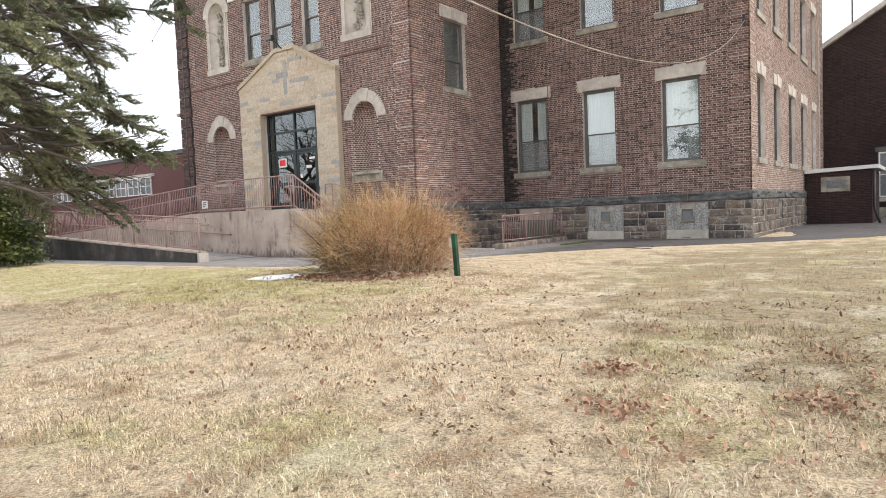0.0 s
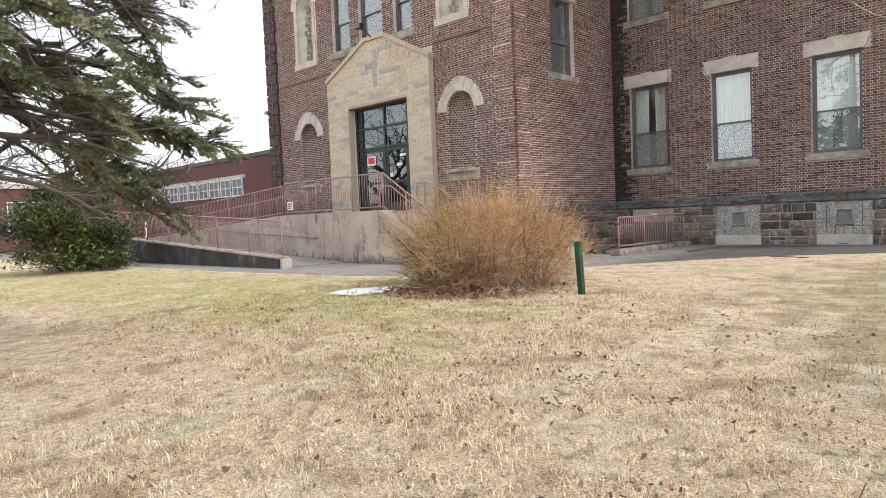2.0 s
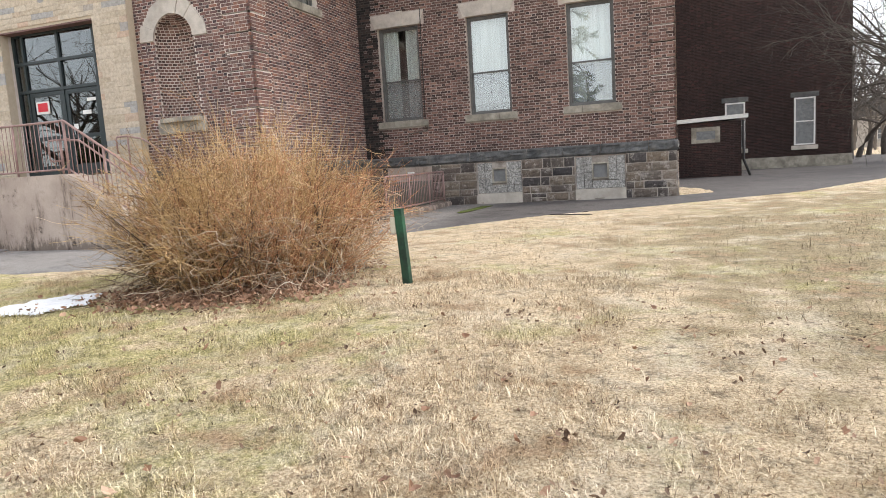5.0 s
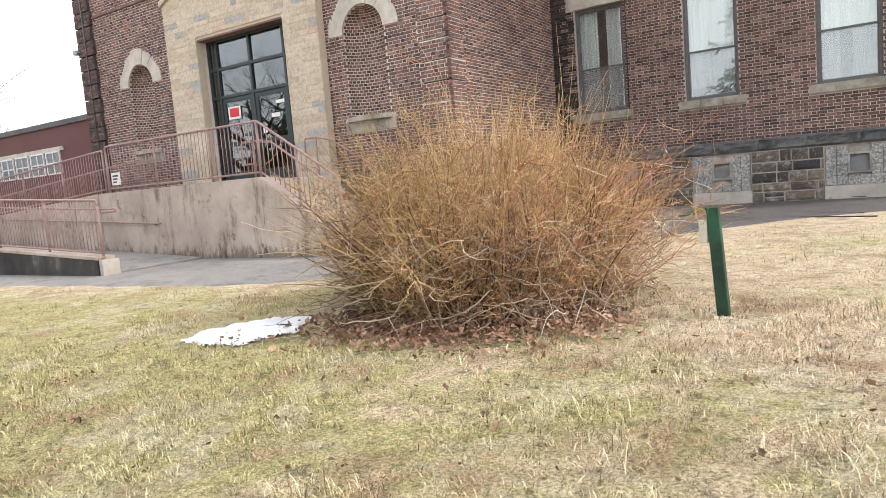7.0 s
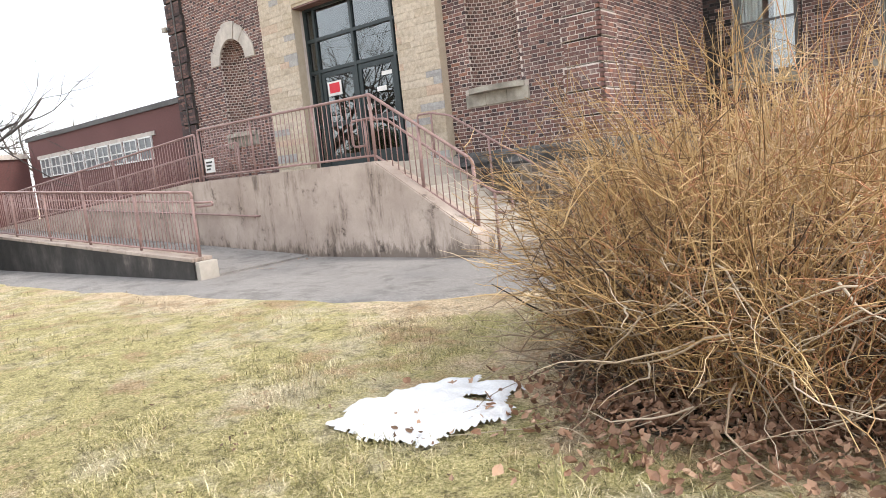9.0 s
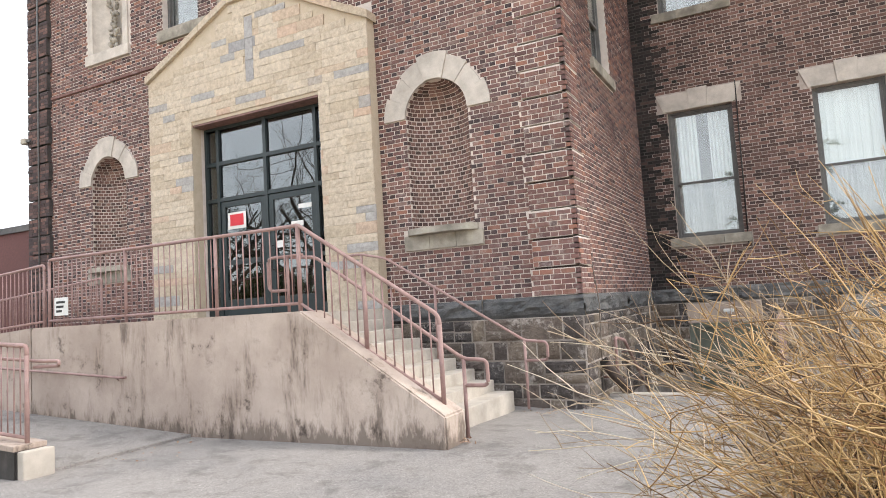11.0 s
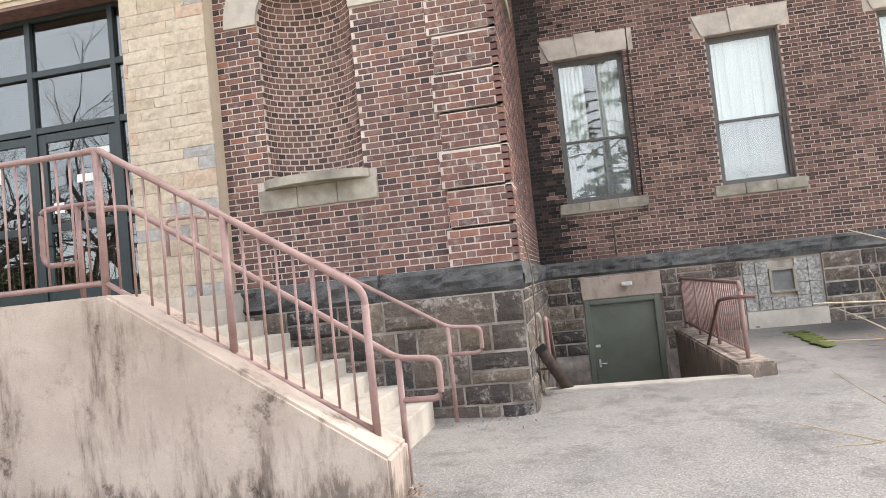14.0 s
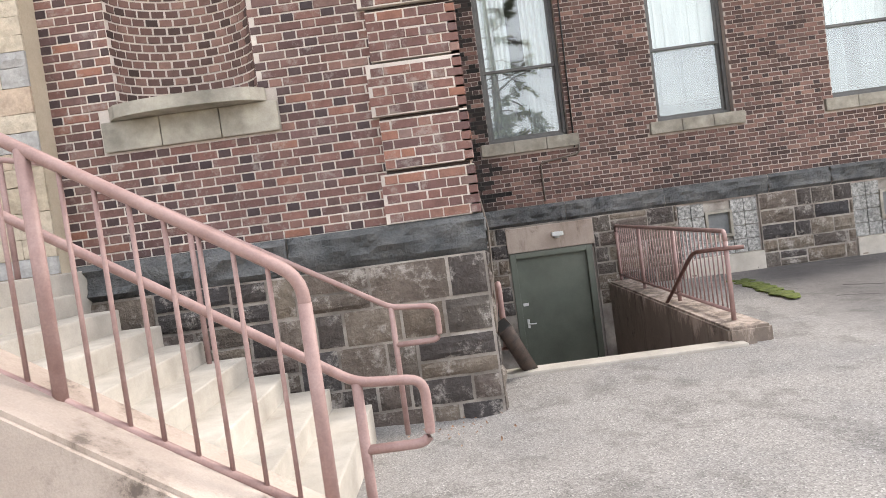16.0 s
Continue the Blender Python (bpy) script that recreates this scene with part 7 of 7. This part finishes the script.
M_GREYPANE = surface("pale_window_pane", [(0.3, (0.12, 0.13, 0.14)), (0.7, (0.24, 0.25, 0.26))], rough=0.3, stain=(0.6, 0.4), bumps=0.02)
gb = thing("gabled_building", pose(0, 41.0, 0), "dark red brick gabled building behind the wing", "building")
gx0, gx1, gpx = -6.95, 2.3, -2.34
bm = bmesh.new()
prism(bm, [(gx0, 0.75), (gx1, 0.75), (gx1, 8.45), (gpx, 11.2), (gx0, 8.45)], 0, 26)
gw = part("wall", bm, M_MORTAR_BROWN, gb)
cells = [c for c in brick_cells(gx0, gx1, 0.78, 11.0, rects((-3.3, -2.3, 1.1, 3.9), (-0.2, 0.82, 1.1, 3.9), (-2.7, -1.98, 9.15, 10.5))) if c[2] + 0.1 < 11.2 - (0.595 if (c[0] + c[1]) / 2 > gpx else 0.597) * abs((c[0] + c[1]) / 2 - gpx)]
brick_mesh("bricks", front(0.0), cells, M_BRICK_DARK, gb)
bm = bmesh.new()
prism(bm, [(gx0 - 0.4, 8.15), (gpx, 11.2), (gx1 + 0.4, 8.15), (gx1 + 0.4, 8.4), (gpx, 11.47), (gx0 - 0.4, 8.4)], -0.3, 26.3)
part("roof", bm, M_LIMESTONE, gb, "pale roof edge")
boxed("plinth", (gx0 - 0.05, gx1 + 0.05, -0.08, 26, 0.0, 0.8), M_SILL, gb)
for x in (-3.25, -0.15):
    plain_window(pose(x, -0.03, 1.32), 0.92, 2.28, gb)
    boxed("lintel", (x - 0.15, x + 1.07, -0.06, 0.05, 3.62, 3.85), M_LEDGE, gb)
    boxed("sill", (x - 0.12, x + 1.04, -0.1, 0.05, 1.1, 1.3), M_LIMESTONE, gb)
plain_window(pose(-2.62, -0.03, 9.4), 0.55, 0.95, gb, M_SILL)
for x, y, h in ((-4.6, 3.0, 13.2), (-2.2, 5.0, 14.0), (-0.9, 2.0, 12.6)):
    bar("vent_pole", [(x, y, 9.0), (x, y, h)], 0.04, M_BLACK, gb)
shed = thing("brick_shed", pose(0, 34.0, 0), "small flat-roofed dark brick shed against the wing", "shed")
bm = bmesh.new()
box(bm, -5.6, -3.1, 0.0, 4.6, 0.1, 2.5)
part("wall", bm, M_MORTAR_BROWN, shed)
brick_mesh("bricks", front(0.0), list(brick_cells(-5.6, -3.1, 0.15, 2.48, rects((-5.0, -3.88, 1.64, 2.32)))), M_BRICK_DARK, shed)
brick_mesh("bricks", right(-3.1), list(brick_cells(0.0, 4.6, 0.15, 2.48, lambda z: [])), M_BRICK_DARK, shed)
bm = bmesh.new()
prism(bm, [(-5.62, 2.5), (-2.85, 2.58), (-2.85, 2.74), (-5.62, 2.66)], -0.15, 4.8)
part("roof", bm, M_WHITE, shed, "pale metal flat roof")
bm = bmesh.new()
for c in ((-5.0, -4.8, -0.03, 0.02, 1.66, 2.3), (-4.08, -3.9, -0.03, 0.02, 1.66, 2.3), (-4.8, -4.08, -0.03, 0.02, 2.14, 2.3), (-4.8, -4.08, -0.03, 0.02, 1.66, 1.8)):
    box(bm, *c, bevel=0.01)
wf = part("window", bm, M_SILL, shed)
boxed("pane", (-4.8, -4.08, -0.01, 0.0, 1.8, 2.14), M_GREYPANE, wf)
bar("downpipe", [(-3.02, -0.06, 2.5), (-3.02, -0.06, 0.9), (-2.8, -0.3, 0.25)], 0.05, M_BLACK, shed)

lb = thing("annex_building", pose(0, 0, 0), "low flat-roofed red brick annex with a band of windows", "building")
bm = bmesh.new()
box(bm, -57.0, TOWER_L - 0.05, 24.0, 36.0, 0.0, 5.7)
part("wall", bm, M_BRICK_RED, lb)
bm = bmesh.new()
box(bm, -70.0, -57.2, -6.0, 23.9, 0.0, 4.7)
aw = part("wall", bm, M_BRICK_RED, lb)
boxed("parapet", (-57.1, TOWER_L - 0.06, 23.9, 36.1, 5.7, 5.95), M_ROOF, lb)
boxed("parapet", (-70.1, -57.05, -6.1, 23.88, 4.7, 5.0), M_LIMESTONE, lb)
for k in range(9):
    plain_window(pose(-55.4 + 1.56 * k, 23.96, 3.35), 1.35, 1.15, lb, bars=2)
boxed("lintel_band", (-55.7, -41.2, 23.93, 24.02, 4.5, 4.7), M_LIMESTONE, lb)
for y in (1.0, 5.2, 9.6, 14.5):
    plain_window(pose(-57.16, y, 1.35, 0, 0, 90), 2.3, 2.4, lb, bars=2)
for k, (x, y, w, h) in enumerate(((-95, 60, 12, 7), (-80, 75, 14, 8), (35, 95, 14, 7), (14, 105, 12, 7))):
    hs = thing("far_house", pose(x, y, 0), "distant pale house with a pitched roof", "house", "far houses")
    boxed("wall", (0, w, 0, 10, 0, h * 0.6), M_LIMESTONE, hs)
    bm = bmesh.new()
    prism(bm, [(-0.4, h * 0.6), (w + 0.4, h * 0.6), (w / 2, h)], -0.4, 10.4)
    part("roof", bm, M_ROOF, hs)
    for j in range(3):
        plain_window(pose(w * (0.12 + 0.3 * j), -0.03, 1.2), 1.2, 1.5, hs)

# ---- single bricks of the tower beside the stair ----
meshes = {}
for a, b, z, h in near:
    key = round(b - a, 3)
    if key not in meshes:
        w, e, p = b - a, 0.004, 0.008
        v = [(-e, 0.002, -e), (w + e, 0.002, -e), (w + e, 0.002, h + e), (-e, 0.002, h + e), (0.002, -p, 0.001), (w - 0.002, -p, 0.002), (w - 0.001, -p * 0.9, h - 0.001), (0.001, -p * 1.1, h - 0.002)]
        f = [(4, 5, 6, 7), (0, 1, 5, 4), (1, 2, 6, 5), (2, 3, 7, 6), (3, 0, 4, 7)]
        me = bpy.data.meshes.new("brick")
        me.from_pydata(v, [], f)
        me.materials.append(M_HEADER_PART if b - a < 0.1 else M_BRICK_PART)
        meshes[key] = me
    o = new("brick", meshes[key])
    o.parent = wall_tower
    o.location = (a, TOWER_Y, z)
